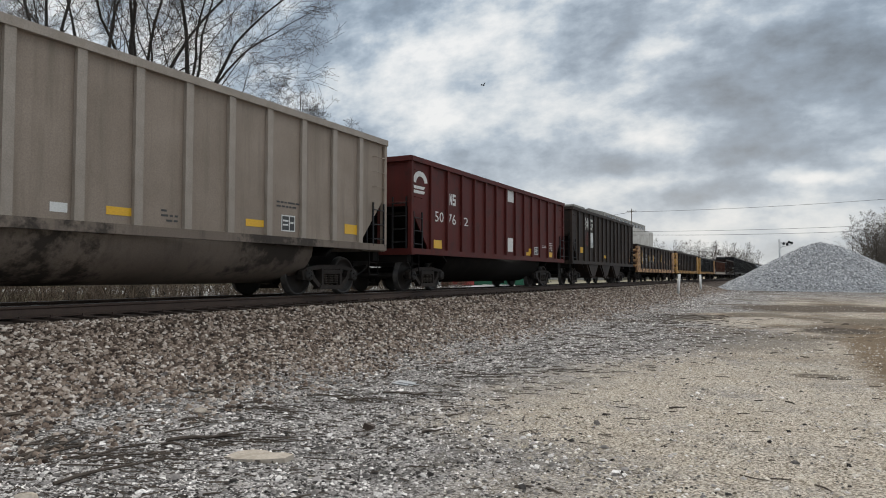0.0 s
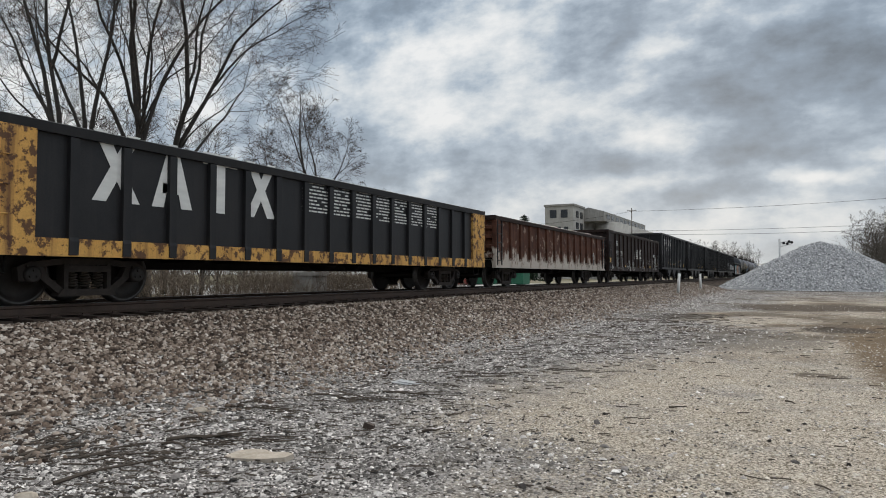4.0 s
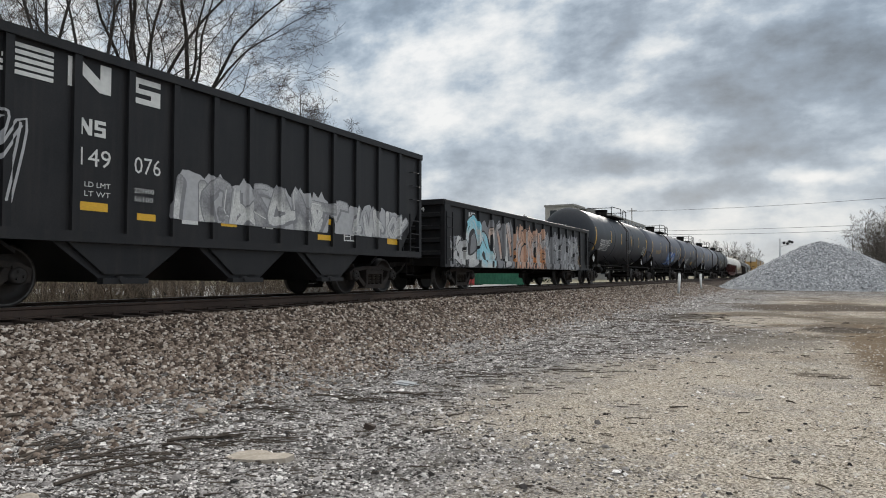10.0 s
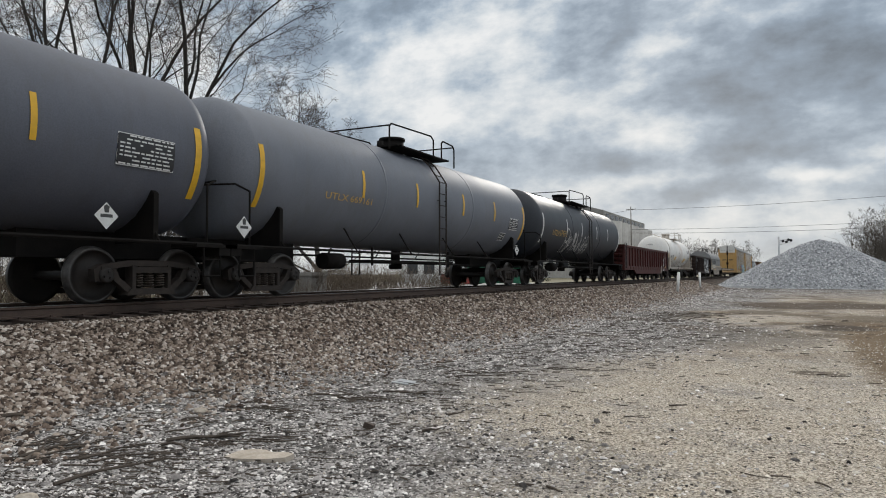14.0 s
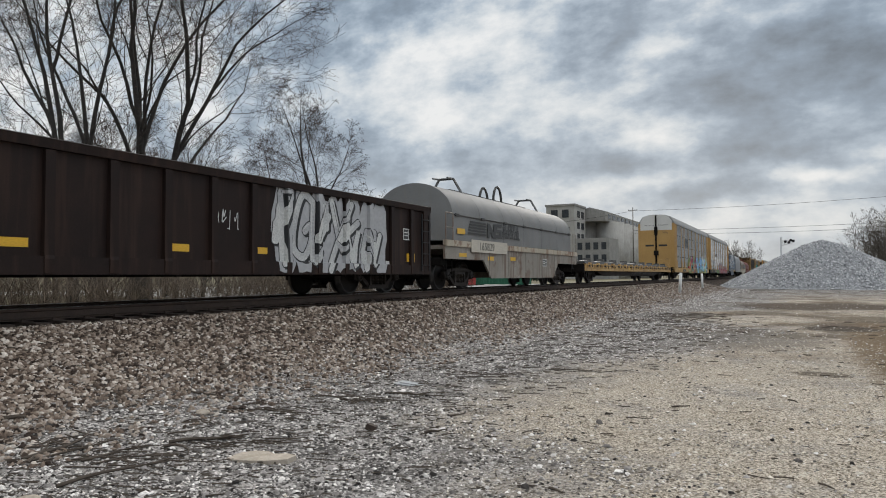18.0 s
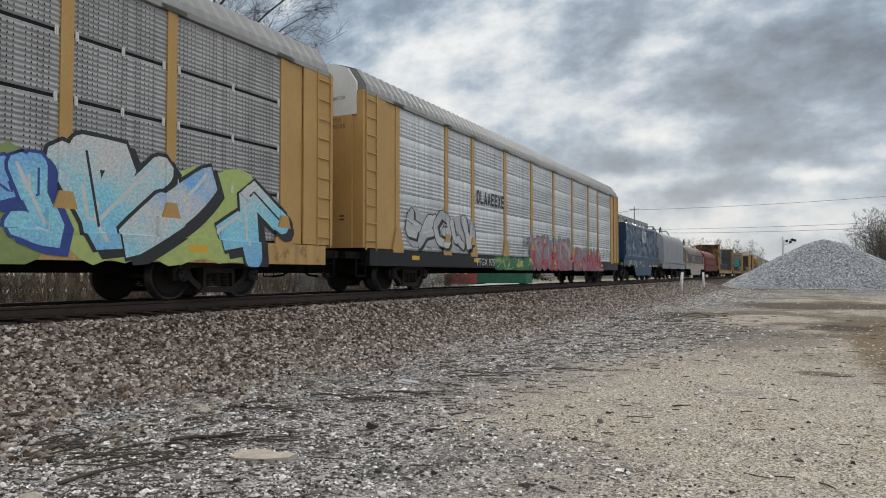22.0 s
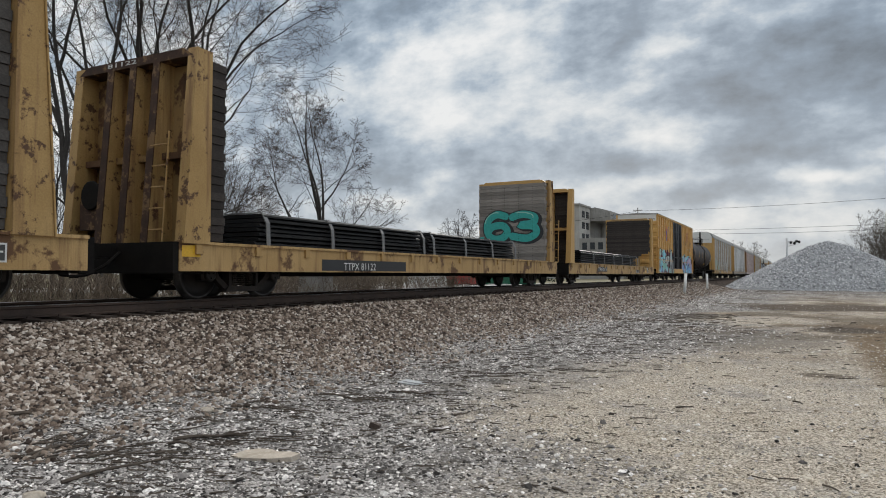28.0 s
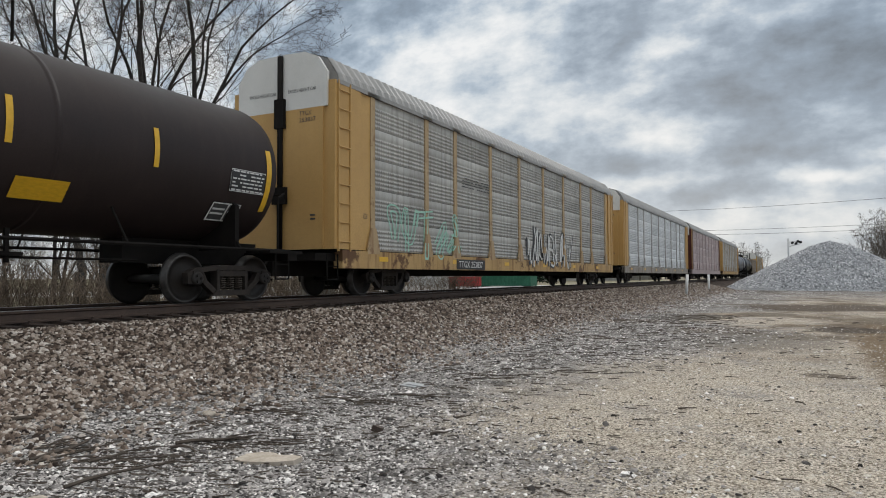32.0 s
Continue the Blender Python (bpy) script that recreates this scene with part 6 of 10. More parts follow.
def data_panel(car, x, y, z, w, h, mat="decal_white", seed=3, tilt=0.0):
    """A ruled table of small unreadable figures on a black ground."""
    bm, rnd = B(), random.Random(seed)
    for a, b, c, d in ((0, w, 0, .012), (0, w, h - .012, h), (0, .012, 0, h), (w - .012, w, 0, h), (w * .42, w * .42 + .01, 0, h)):
        box(bm, a, b, c, d, -.003, 0)
    n = max(4, int(h / .062))
    for i in range(n):
        zz, o = h * (i + .3) / n, .04
        while o < w - .08:
            ln = rnd.uniform(.05, .16)
            if rnd.random() > .15:
                box(bm, o, min(w - .03, o + ln), zz, zz + h / n * .40, -.003, 0)
            o += ln + .03
    if tilt:
        bend(bm, h, 1.52)
    back = B()
    for i in range(5):
        box(back, 0, w, h * i / 5, h * (i + 1) / 5, -.006, -.004)
    if tilt:
        bend(back, h, 1.52)
    pn = part("data_panel", back, M["g_ink"], car, "", spot(x, y, z, SIDE, tilt))
    part("data_figures", bm, M[mat], pn)


def plate(car, x, y, z, w=.42, h=.32, face=SIDE, tilt=0.0):
    bm = B()
    box(bm, 0, w, 0, h, -.003, 0, 1)
    for a, b, c, d in ((0, w, 0, .025), (0, w, h - .025, h), (0, .025, .025, h - .025), (w - .025, w, .025, h - .025), (w * .55, w * .6, .03, h - .03), (.05, w * .5, h * .6, h * .7), (.05, w * .5, h * .35, h * .45), (w * .65, w - .05, h * .5, h * .6)):
        box(bm, a, b, c, d, 0, .004, 0)
    return part("consolidated_stencil", bm, [M["decal_white"], M["decal_dark"]], car, "", spot(x, y, z, face, tilt))


FACES = {}


def note_face(car, y0, y1, z0, z1, x):
    """Remember a rib or sill that stands proud of a car's side, for paint that runs over it."""
    FACES.setdefault(car.name, []).append((y0, y1, z0, z1, x))


def drape(bm, car, x, y, z):
    """Cut flat paint at the ribs and sills under it and push it out on to them."""
    if not bm.verts:
        return
    for y0, y1, z0, z1, face in FACES.get(car.name, ()):
        a, b, c, d = y0 - y, y1 - y, z0 - z, z1 - z
        xs, ys = [v.co.x for v in bm.verts], [v.co.y for v in bm.verts]
        if face <= x or max(xs) < a or min(xs) > b or max(ys) < c or min(ys) > d:
            continue
        for co, no in (((a - .012, 0, 0), (1, 0, 0)), ((a, 0, 0), (1, 0, 0)), ((b, 0, 0), (1, 0, 0)), ((b + .012, 0, 0), (1, 0, 0)), ((0, c, 0), (0, 1, 0)), ((0, c - .012, 0), (0, 1, 0)), ((0, d, 0), (0, 1, 0)), ((0, d + .012, 0), (0, 1, 0))):
            if min(xs) < co[0] < max(xs) if no[0] else min(ys) < co[1] < max(ys):
                bmesh.ops.bisect_plane(bm, geom=bm.verts[:] + bm.edges[:] + bm.faces[:], dist=1e-5, plane_co=co, plane_no=no)
        for v in bm.verts:
            if a - 1e-4 <= v.co.x <= b + 1e-4 and c - 1e-4 <= v.co.y <= d + 1e-4:
                v.co.z = max(v.co.z, v.co.z + face - x + .004) if v.co.z < .04 else v.co.z


def curve_through(q, st=5):
    """Smooth line through the corners of a letter."""
    q = [q[0]] + list(q) + [q[-1]]
    line = []
    for k in range(1, len(q) - 2):
        p0, p1, p2, p3 = q[k - 1:k + 3]
        for i in range(st):
            u = i / st
            line.append(tuple(.5 * (2 * p1[d] + (p2[d] - p0[d]) * u + (2 * p0[d] - 5 * p1[d] + 4 * p2[d] - p3[d]) * u * u + (3 * p1[d] - p0[d] - 3 * p2[d] + p3[d]) * u ** 3) for d in (0, 1)))
    return line + [q[-1]]


def bent_line(q):
    """The corners of a letter joined by straight runs with short turns."""
    line = [q[0]]
    for a, b in zip(q, q[1:]):
        line += [(a[0] + (b[0] - a[0]) * u, a[1] + (b[1] - a[1]) * u) for u in (.12, .5, .88)]
    return line + [q[-1]]


def ribbon(bm, line, wd, mi, d, rise=.00004, cap=.5):
    """A painted stroke with rounded ends along a line; it rises a hair as it goes, so that it may cross itself."""
    n = len(line)
    prev = None
    marks = [(0, -cap * .8, .45), (0, -cap * .4, .85)] + [(i, 0, 1.0) for i in range(n)] + [(n - 1, cap * .4, .85), (n - 1, cap * .8, .45)]
    for k, (i, push, k_w) in enumerate(marks):
        a, b = line[max(0, i - 1)], line[min(n - 1, i + 1)]
        l = math.hypot(b[0] - a[0], b[1] - a[1]) or 1e-4
        tx, ty = (b[0] - a[0]) / l, (b[1] - a[1]) / l
        px, py = line[i][0] + tx * push * wd, line[i][1] + ty * push * wd
        w = wd / 2 * k_w
        row = [bm.verts.new((px + ty * w, py - tx * w, d + rise * k)), bm.verts.new((px - ty * w, py + tx * w, d + rise * k))]
        if prev:
            f = bm.faces.new((prev[0], row[0], row[1], prev[1]))
            f.material_index = mi
        prev = row


LETTERS = [
    [[(.10, .02), (.08, .95), (.62, .98), (.88, .74), (.55, .50), (.20, .50)], [(.45, .48), (.92, .03)]],
    [[(.90, .86), (.45, .99), (.08, .62), (.14, .14), (.60, .02), (.93, .26), (.92, .46), (.55, .46)]],
    [[(.05, .98), (.22, .04), (.50, .62), (.74, .04), (.96, .98)]],
    [[(.04, .02), (.44, .98), (.60, .98), (.96, .02)], [(.24, .34), (.80, .34)]],
    [[(.92, .88), (.40, .98), (.10, .76), (.48, .52), (.90, .30), (.60, .02), (.06, .10)]],
    [[(.10, .98), (.08, .20), (.40, .02), (.82, .12), (.92, .98)]],
    [[(.92, .96), (.10, .92), (.10, .08), (.94, .04)], [(.12, .52), (.70, .52)]],
    [[(.08, .03), (.10, .98), (.86, .06), (.92, .98)]],
    [[(.04, .92), (.96, .98)], [(.50, .95), (.46, .02), (.60, .03)]],
    [[(.52, .98), (.10, .76), (.08, .24), (.50, .02), (.92, .26), (.90, .76), (.50, .98)]],
    [[(.10, .98), (.10, .02)], [(.90, .98), (.14, .48), (.94, .02)]],
    [[(.12, .02), (.10, .97), (.80, .92), (.84, .62), (.16, .54)], [(.16, .54), (.92, .46), (.86, .06), (.12, .03)]]]


def spray_fill(cols, h, seed):
    """Sprayed colours that run into each other, from the foot of the letters to their heads."""
    m = bpy.data.materials.new("spray_blend")
    m.use_nodes = True
    nt = m.node_tree
    bs = nt.nodes["Principled BSDF"]
    N, K = nt.nodes.new, nt.links.new
    co = N("ShaderNodeTexCoord").outputs["Object"]
    sp = N("ShaderNodeSeparateXYZ")
    K(co, sp.inputs[0])
    nz = N("ShaderNodeTexNoise")
    nz.inputs["Scale"].default_value, nz.inputs["Detail"].default_value = 1.5 + seed % 3 * .4, 5.0
    K(co, nz.inputs["Vector"])
    ad = N("ShaderNodeMath")
    ad.operation = "MULTIPLY_ADD"
    K(sp.outputs[1], ad.inputs[0])
    ad.inputs[1].default_value = .62 / h
    sc = N("ShaderNodeMath")
    sc.operation = "MULTIPLY_ADD"
    K(nz.outputs[0], sc.inputs[0])
    sc.inputs[1].default_value, sc.inputs[2].default_value = 0.9, -.25
    K(sc.outputs[0], ad.inputs[2])
    rp = N("ShaderNodeValToRGB")
    K(ad.outputs[0], rp.inputs[0])
    els = rp.color_ramp.elements
    tones = [SPRAY[c] for c in cols]
    k = len(tones)
    els[0].position, els[0].color = .16, (*tones[0], 1)
    els[1].position, els[1].color = .84, (*tones[-1], 1)
    for i in range(1, k - 1):
        els.new(.16 + .68 * i / (k - 1)).color = (*tones[i], 1)
    gr = N("ShaderNodeTexNoise")
    gr.inputs["Scale"].default_value, gr.inputs["Detail"].default_value = 26.0, 4.0
    K(co, gr.inputs["Vector"])
    mr = N("ShaderNodeMapRange")
    mr.inputs[1].default_value, mr.inputs[2].default_value, mr.inputs[3].default_value, mr.inputs[4].default_value = .3, .7, .75, 1.15
    K(gr.outputs[0], mr.inputs[0])
    mx = N("ShaderNodeMix")
    mx.data_type, mx.blend_type = "RGBA", "MULTIPLY"
    mx.inputs[0].default_value = 1.0
    K(rp.outputs[0], mx.inputs[6]), K(mr.outputs[0], mx.inputs[7])
    K(mx.outputs[2], bs.inputs["Base Color"])
    bs.inputs["Roughness"].default_value, bs.inputs["Specular IOR Level"].default_value = .6, .2
    return m


def graffiti(car, x, y, z, w, h, cols, seed, n=None, name="graffiti", outline="g_ink", bare=False, label="", face=SIDE, halo=None, tilt=0.0, hollow=False, shine="g_chalk", fat=1.0):
    """Sprayed letter shapes, no readable word: fat rounded strokes with an outline, a cast edge and a shine, or thin lines alone (bare)."""
    rnd = random.Random(seed)
    n = n or max(2, round(w / h / (.62 if not bare else .48)))
    m = spot(x, y, z, face, tilt)
    flat = face is SIDE and not tilt

    foot = min([f[2] for f in FACES.get(car.name, ())] or [-9.0]) + .31 - z if flat else -9.0

    def finish(bm, nm, mats, parent, mm):
        for v in bm.verts:
            v.co.y = max(v.co.y, foot + v.co.z * .5)
        for f in bm.faces:
            f.normal_update()
            if f.normal.z < 0:
                f.normal_flip()
        if tilt:
            for v in bm.verts:
                v.co.y = min(max(v.co.y, -.1), h + .1)
            bend(bm, h, 1.52)
        elif flat:
            drape(bm, car, x, y, z)
        return part(nm, bm, mats, parent, label if parent is car else "", mm)

    def skeleton(i):
        cw, hh = w / n * (1.18 if not bare else .92), h * rnd.uniform(.80, .97)
        x0, z0 = w * (i + .5) / n - cw / 2, rnd.uniform(0.02, h - hh + .02)
        sh, tip = rnd.uniform(-.12, .16), rnd.uniform(-.06, .06)
        out = []
        wild = [[(rnd.random(), rnd.choice((0.02, .3, .6, .97)) + rnd.uniform(-.08, .08)) for _ in range(rnd.randint(4, 6))]]
        for st in (rnd.choice(LETTERS) if rnd.random() < (.10 if bare else .22) else wild):
            out.append([(x0 + cw * (a + sh * (c - .5) + rnd.uniform(-.10, .10)), z0 + hh * min(1.0, max(0.0, c + tip * (a - .5) + rnd.uniform(-.05, .05)))) for a, c in st])
        return out, cw, hh

    if bare:
        bm = B()
        lw = min(.045, max(.014, h * .030)) * fat
        for i in range(n):
            strokes, cw, hh = skeleton(i)
            for st in strokes:
                line = curve_through(st, 5)
                if hollow:
                    for sg in (-1, 1):
                        off = []
                        for k in range(len(line)):
                            a, b = line[max(0, k - 1)], line[min(len(line) - 1, k + 1)]
                            l = math.hypot(b[0] - a[0], b[1] - a[1]) or 1e-4
                            off.append((line[k][0] - sg * (b[1] - a[1]) / l * cw * .10, line[k][1] + sg * (b[0] - a[0]) / l * cw * .10))
                        ribbon(bm, off, lw, 0, .001 + .0004 * i)
                else:
                    ribbon(bm, line, lw * rnd.uniform(.8, 1.3), 0, .001 + .0004 * i)
        return finish(bm, name, [M[cols[0]]], car, m)
    bm = B()
    back = M[halo or outline]
    for i in range(n):
        pts = []
        for k in range(18):
            a = 2 * math.pi * k / 18
            c, s_ = math.cos(a), math.sin(a)
            q = (abs(c) ** 3 + abs(s_) ** 3) ** (-1 / 3) * rnd.uniform(.80, 1.10)
            pts.append((w * (i + .5) / n + w / n * (.60 if halo else .42) * c * q, min(max(h * .5 + h * (.56 if halo else .36) * s_ * q, -.02), h * 1.12)))
        bm.faces.new([bm.verts.new((a, c, .0003 * i)) for a, c in pts])
    base = finish(bm, name, [back], car, m)
    fills = [spray_fill(cols, h, seed), spray_fill(cols[1:] + cols[:1], h, seed + 1)]
    for i in range(n):
        bm = B()
        strokes, cw, hh = skeleton(i)
        keen = rnd.random() < .55
        if rnd.random() < .7:
            a, c = rnd.choice(strokes)[0]
            strokes.append([(a, c), (a + cw * rnd.uniform(-.5, .5), h * rnd.uniform(.1, .95)), (a + cw * rnd.uniform(.1, .9), h * rnd.uniform(.05, .95))])
        wd = min(cw * .36, hh * .27) * fat
        d = .003 + .0022 * (i % 5)
        for k, st in enumerate(strokes):
            line = bent_line(st) if keen else curve_through(st, 5)
            ribbon(bm, [(a + wd * .30, c - wd * .22) for a, c in line], wd * 1.25, 0, d, .00001)
            ribbon(bm, line, wd * 1.28, 0, d + .0005, .00001)
        for k, st in enumerate(strokes):
            line = bent_line(st) if keen else curve_through(st, 5)
            ribbon(bm, line, wd, 1, d + .0010 + .0002 * k, .000008)
            j = rnd.randrange(0, max(1, len(line) - 5))
            ribbon(bm, [(a - wd * .22, c + wd * .2) for a, c in line[j:j + 5]], wd * .13, 2, d + .0017)
            if rnd.random() < .6:
                j = rnd.randrange(0, max(1, len(line) - 4))
                ribbon(bm, [(a + wd * .15, c) for a, c in line[j:j + 4]], wd * .09, 0, d + .0019)
        finish(bm, "sprayed_letter", [M[outline], fills[i % 2], M[shine]], base, Matrix())
    return base


# ---- the kinds of cars; each stands on the rail heads at its middle, leading end towards -y ----
W2 = 1.55


def hopper(label, L, mat="black", ribs=11, top=3.90, sill=1.06, tub=False, rib_mat=None, group="coal hoppers", inner="under"):
    car = thing("hopper_car", label, "rail car", group)
    h = L / 2
    rm = M[rib_mat or mat]
    cut = .92 if not tub else 1.0
    for s in (1, -1):
        bm = B()
        prism(bm, [(-h + .02, top - .12), (h - .02, top - .12), (h - .02, sill + 1.25), (h - cut - .05, sill + .12), (h - cut - .05, sill), (-h + cut + .05, sill), (-h + cut + .05, sill + .12), (-h + .02, sill + 1.25)], s * (W2 - .12), s * (W2 - .08))
        part("side_sheet", bm, M[mat], car)
        bm = B()
        box(bm, s * (W2 - .15), s * (W2 + .02), -h - .03, h + .03, top - .14, top)
        part("top_chord", bm, rm, car)
        bm = B()
        box(bm, s * (W2 - .14), s * W2, -h, h, sill - .10, sill + .06)
        part("side_sill", bm, M["tub"] if mat == "grey_gon" else rm, car)
        rb = bpy.data.meshes.get("rib_" + mat + str(tub))
        if not rb:
            b2 = B()
            box(b2, -.07, .0, -.06 if mat != "grey_gon" else -.08, .06 if mat != "grey_gon" else .08, 0, top - sill - .16)
            rb = to_mesh("rib_" + mat + str(tub), b2, rm)
        for y in (q * k * L / 14.0 for k in (1, -1) for q in ((.51, 1.53, 2.58, 3.66, 4.77, 5.84) if ribs == 12 else (.0, .94, 1.87, 2.79, 3.74, 4.76, 5.82)) if q or k > 0):
            if s > 0:
                note_face(car, y - .06, y + .06, sill + .06, top - .14, W2 - .005)
            place("side_post", rb, car, pose(s * (W2 - .005) if s > 0 else -W2 + .005, y, sill + .05, 0, 0, 0 if s > 0 else 180))
    for e in (-1, 1):
        bm = B()
        box(bm, -W2 + .1, W2 - .1, e * (h - .08) - .03, e * (h - .08) + .03, sill + 1.25, top - .08)
        part("end_sheet", bm, M[mat], car)
        for x, wd in ((-.5, .07), (.5, .07), (-W2 + .07, .06), (W2 - .07, .06)):
            bm = B()
            box(bm, x - wd, x + wd, e * (h - .04) - .06, e * (h - .04) + .06, sill - .1, top - .14)
            part("end_post", bm, M[mat], car)
        bm = B()
        box(bm, -W2, W2, e * h - .07, e * h + .07, top - .14, top)
        part("end_chord", bm, rm, car)
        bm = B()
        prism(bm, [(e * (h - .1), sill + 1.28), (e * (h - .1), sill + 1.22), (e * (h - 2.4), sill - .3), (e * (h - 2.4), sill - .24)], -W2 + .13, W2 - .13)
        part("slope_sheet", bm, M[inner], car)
        bm = B()
        box(bm, -W2 + .05, W2 - .05, e * (h - .12) - .12, e * (h - .12) + .12, sill - .12, sill + .06)
        pipe(bm, [(-W2 + .1, e * (h + .03), sill + 1.35), (W2 - .1, e * (h + .03), sill + 1.35)], .016)
        part("end_platform", bm, M[mat], car)
        for x in (-W2 + .4, W2 - .4):
            place("ladder", LAD_END, car, pose(x, e * (h + .02), sill + .05, 0, 0, 90 * e))
        for x in (-1, 1):
            place("ladder", LAD_SIDE, car, pose(x * (W2 - .02), e * (h - .36), sill, 0, 0, 0 if x > 0 else 180))
            bm = B()
            for k in range(3):
                pipe(bm, [(x * (W2 - .06), e * (h - .08), sill + 1.5 + k * .38), (x * (W2 + .03), e * (h - .12), sill + 1.5 + k * .38), (x * (W2 + .03), e * (h - .55), sill + 1.5 + k * .38), (x * (W2 - .06), e * (h - .6), sill + 1.5 + k * .38)], .012)
            part("grab_iron", bm, M[mat], car)
    if tub:
        bm = B()
        prof = [(math.cos(a) * 1.28, sill - .08 + math.sin(a) * .84) for a in [math.pi + math.pi * i / 12 for i in range(13)]]
        prism(bm, prof, -h + 2.7, h - 2.7, "y")
        for f in bm.faces:
            f.smooth = len(f.verts) == 4
        part("tub", bm, M["tub" if mat != "red" else "under"], car, "dirty rounded tub floor")
    else:
        for i in (-1, 0, 1):
            y = i * 2.75
            bm = B()
            prism(bm, [(y - 1.3, sill - .02), (y - .34, .36), (y + .34, .36), (y + 1.3, sill - .02)], -W2 + .16, W2 - .16)
            prism(bm, [(y - 1.05, sill - .05), (y - .36, .48), (y + .36, .48), (y + 1.05, sill - .05)], -W2 + .1, W2 - .1)
            rod(bm, (W2 - .25, y - .1, .40), (W2 - .02, y - .1, .40), .05, 8)
            box(bm, W2 - .2, W2 - .06, y - .42, y + .42, .33, .42)
            part("hopper_bay", bm, M[inner if mat != "black" else "black"], car)
    # load line: dark heap inside, just under the rim
    bm = B()
    box(bm, -W2 + .13, W2 - .13, -h + .12, h - .12, 2.2, 2.25)
    part("floor_sheet", bm, M["under"], car)
    center_sill(car, h)
    running_gear(car, h, 1.75 if not tub else 1.75)
    return car


LAD_END, LAD_SIDE = ladder_mesh(1.45, .44, 4), ladder_mesh(1.1, .5, 3)


def gondola(label, L, top=2.62, mat="darkbrown", sillmat=None, ribs=14, endmat=None, chord=None, ribmat=None, bot=.72, group="gondolas", inset=1.53, skirt=None):
    car = thing("gondola", label, "rail car", group)
    h = L / 2
    rm = M[ribmat or mat]
    for s in (1, -1):
        bm = B()
        box(bm, s * (W2 - .12), s * (W2 - .07), -h + .02, h - .02, bot + .22, top - .1)
        part("side_sheet", bm, M[mat], car)
        bm = B()
        box(bm, s * (W2 - .13), s * (W2 + .005), -h + .03, h - .03, bot, bot + .26)
        part("side_sill", bm, M[sillmat or mat], car)
        if skirt:
            ya, yb_, low = skirt
            bm = B()
            prism(bm, [(-yb_, bot), (-ya, low), (ya, low), (yb_, bot)], s * (W2 - .11), s * (W2 + .002))
            part("side_skirt", bm, M[sillmat or mat], car)
            bm = B()
            prism(bm, [(ya - .05, low + .02), (ya + .06, low + .01), (yb_ - .02, bot), (yb_ - .04, bot + .36), (ya + .12, bot + .40)], s * (W2 + .006), s * (W2 + .012))
            part("bare_patch", bm, M["coil_stain"], car, "bare grey patch with rust runs")
        bm = B()
        prism(bm, [(s * (W2 - .14), top - .16), (s * (W2 + .01), top - .16), (s * (W2 + .03), top - .02), (s * (W2 - .02), top), (s * (W2 - .14), top)], -h, h, "y")
        part("top_chord", bm, M[chord or mat], car)
        key = "gonrib_%s_%.2f" % (ribmat or mat, top)
        rb = bpy.data.meshes.get(key)
        if not rb:
            b2 = B()
            prism(b2, [(-.09, -.20), (.012, -.20), (.018, .0), (.004, .06), (0, top - bot - .40), (-.09, top - bot - .36)], -.075, .075, "y")
            rb = to_mesh(key, b2, rm)
        first, last = inset if isinstance(inset, tuple) else (inset, inset)
        for i in range(ribs):
            y = -h + first + (L - first - last) * i / (ribs - 1)
            if s > 0:
                note_face(car, y - .075, y + .075, bot + .26, top - .16, W2 + .02)
            place("side_post", rb, car, pose(s * (W2 + .01), y, bot + .22, 0, 0, 0 if s > 0 else 180))
        for e in (-1, 1):
            bm = B()
            cw_ = .95 if endmat and endmat != mat else .38
            box(bm, s * (W2 - .14), s * (W2 + .012), e * h - (cw_ if e > 0 else 0), e * h + (cw_ if e < 0 else 0), bot, top - .08)
            part("corner_plate", bm, M[endmat or mat], car)
            if cw_ < .9:
                place("ladder", LAD_GON, car, pose(s * (W2 + .02), e * (h - .32), bot + .1, 0, 0, 0 if s > 0 else 180))
            else:
                for z in (bot + .55, bot + .95, bot + 1.35):
                    bm = B()
                    pipe(bm, [(s * (W2 + .01), e * (h - .12), z), (s * (W2 + .07), e * (h - .12), z), (s * (W2 + .07), e * (h - .55), z), (s * (W2 + .01), e * (h - .55), z)], .011)
                    part("grab_iron", bm, M[endmat], car)
    for e in (-1, 1):
        bm = B()
        box(bm, -W2 + .1, W2 - .1, e * (h - .1) - .03, e * (h - .1) + .03, bot + .2, top - .05)
        ep = part("end_panel", bm, M[mat], car)
        for k in range(4):
            z = bot + .42 + k * (top - bot - .5) / 4
            bm = B()
            prism(bm, [(e * (h - .1), z - .1), (e * (h + .03), z - .05), (e * (h + .03), z + .05), (e * (h - .1), z + .1)], -W2 + .15, W2 - .15)
            part("end_rib", bm, M[endmat or mat], ep)
        bm = B()
        box(bm, -W2, W2, e * (h - .02) - .08, e * (h - .02) + .08, top - .16, top)
        part("end_chord", bm, M[chord or mat], car)
        place("ladder", LAD_GON, car, pose(-W2 + .45, e * (h + .06), bot + .1, 0, 0, 90 * e))
    bm = B()
    box(bm, -W2 + .1, W2 - .1, -h + .05, h - .05, bot + .30, bot + .38)
    part("floor_sheet", bm, M["under"], car)
    note_face(car, -h, h, bot - .3, bot + .26, W2 + .006)
    cb = bpy.data.meshes.get("crossbearer")
    if not cb:
        bm = B()
        box(bm, -W2 + .12, W2 - .12, -.06, .06, -.04, .2)
        cb = to_mesh("crossbearer", bm, M["under"])
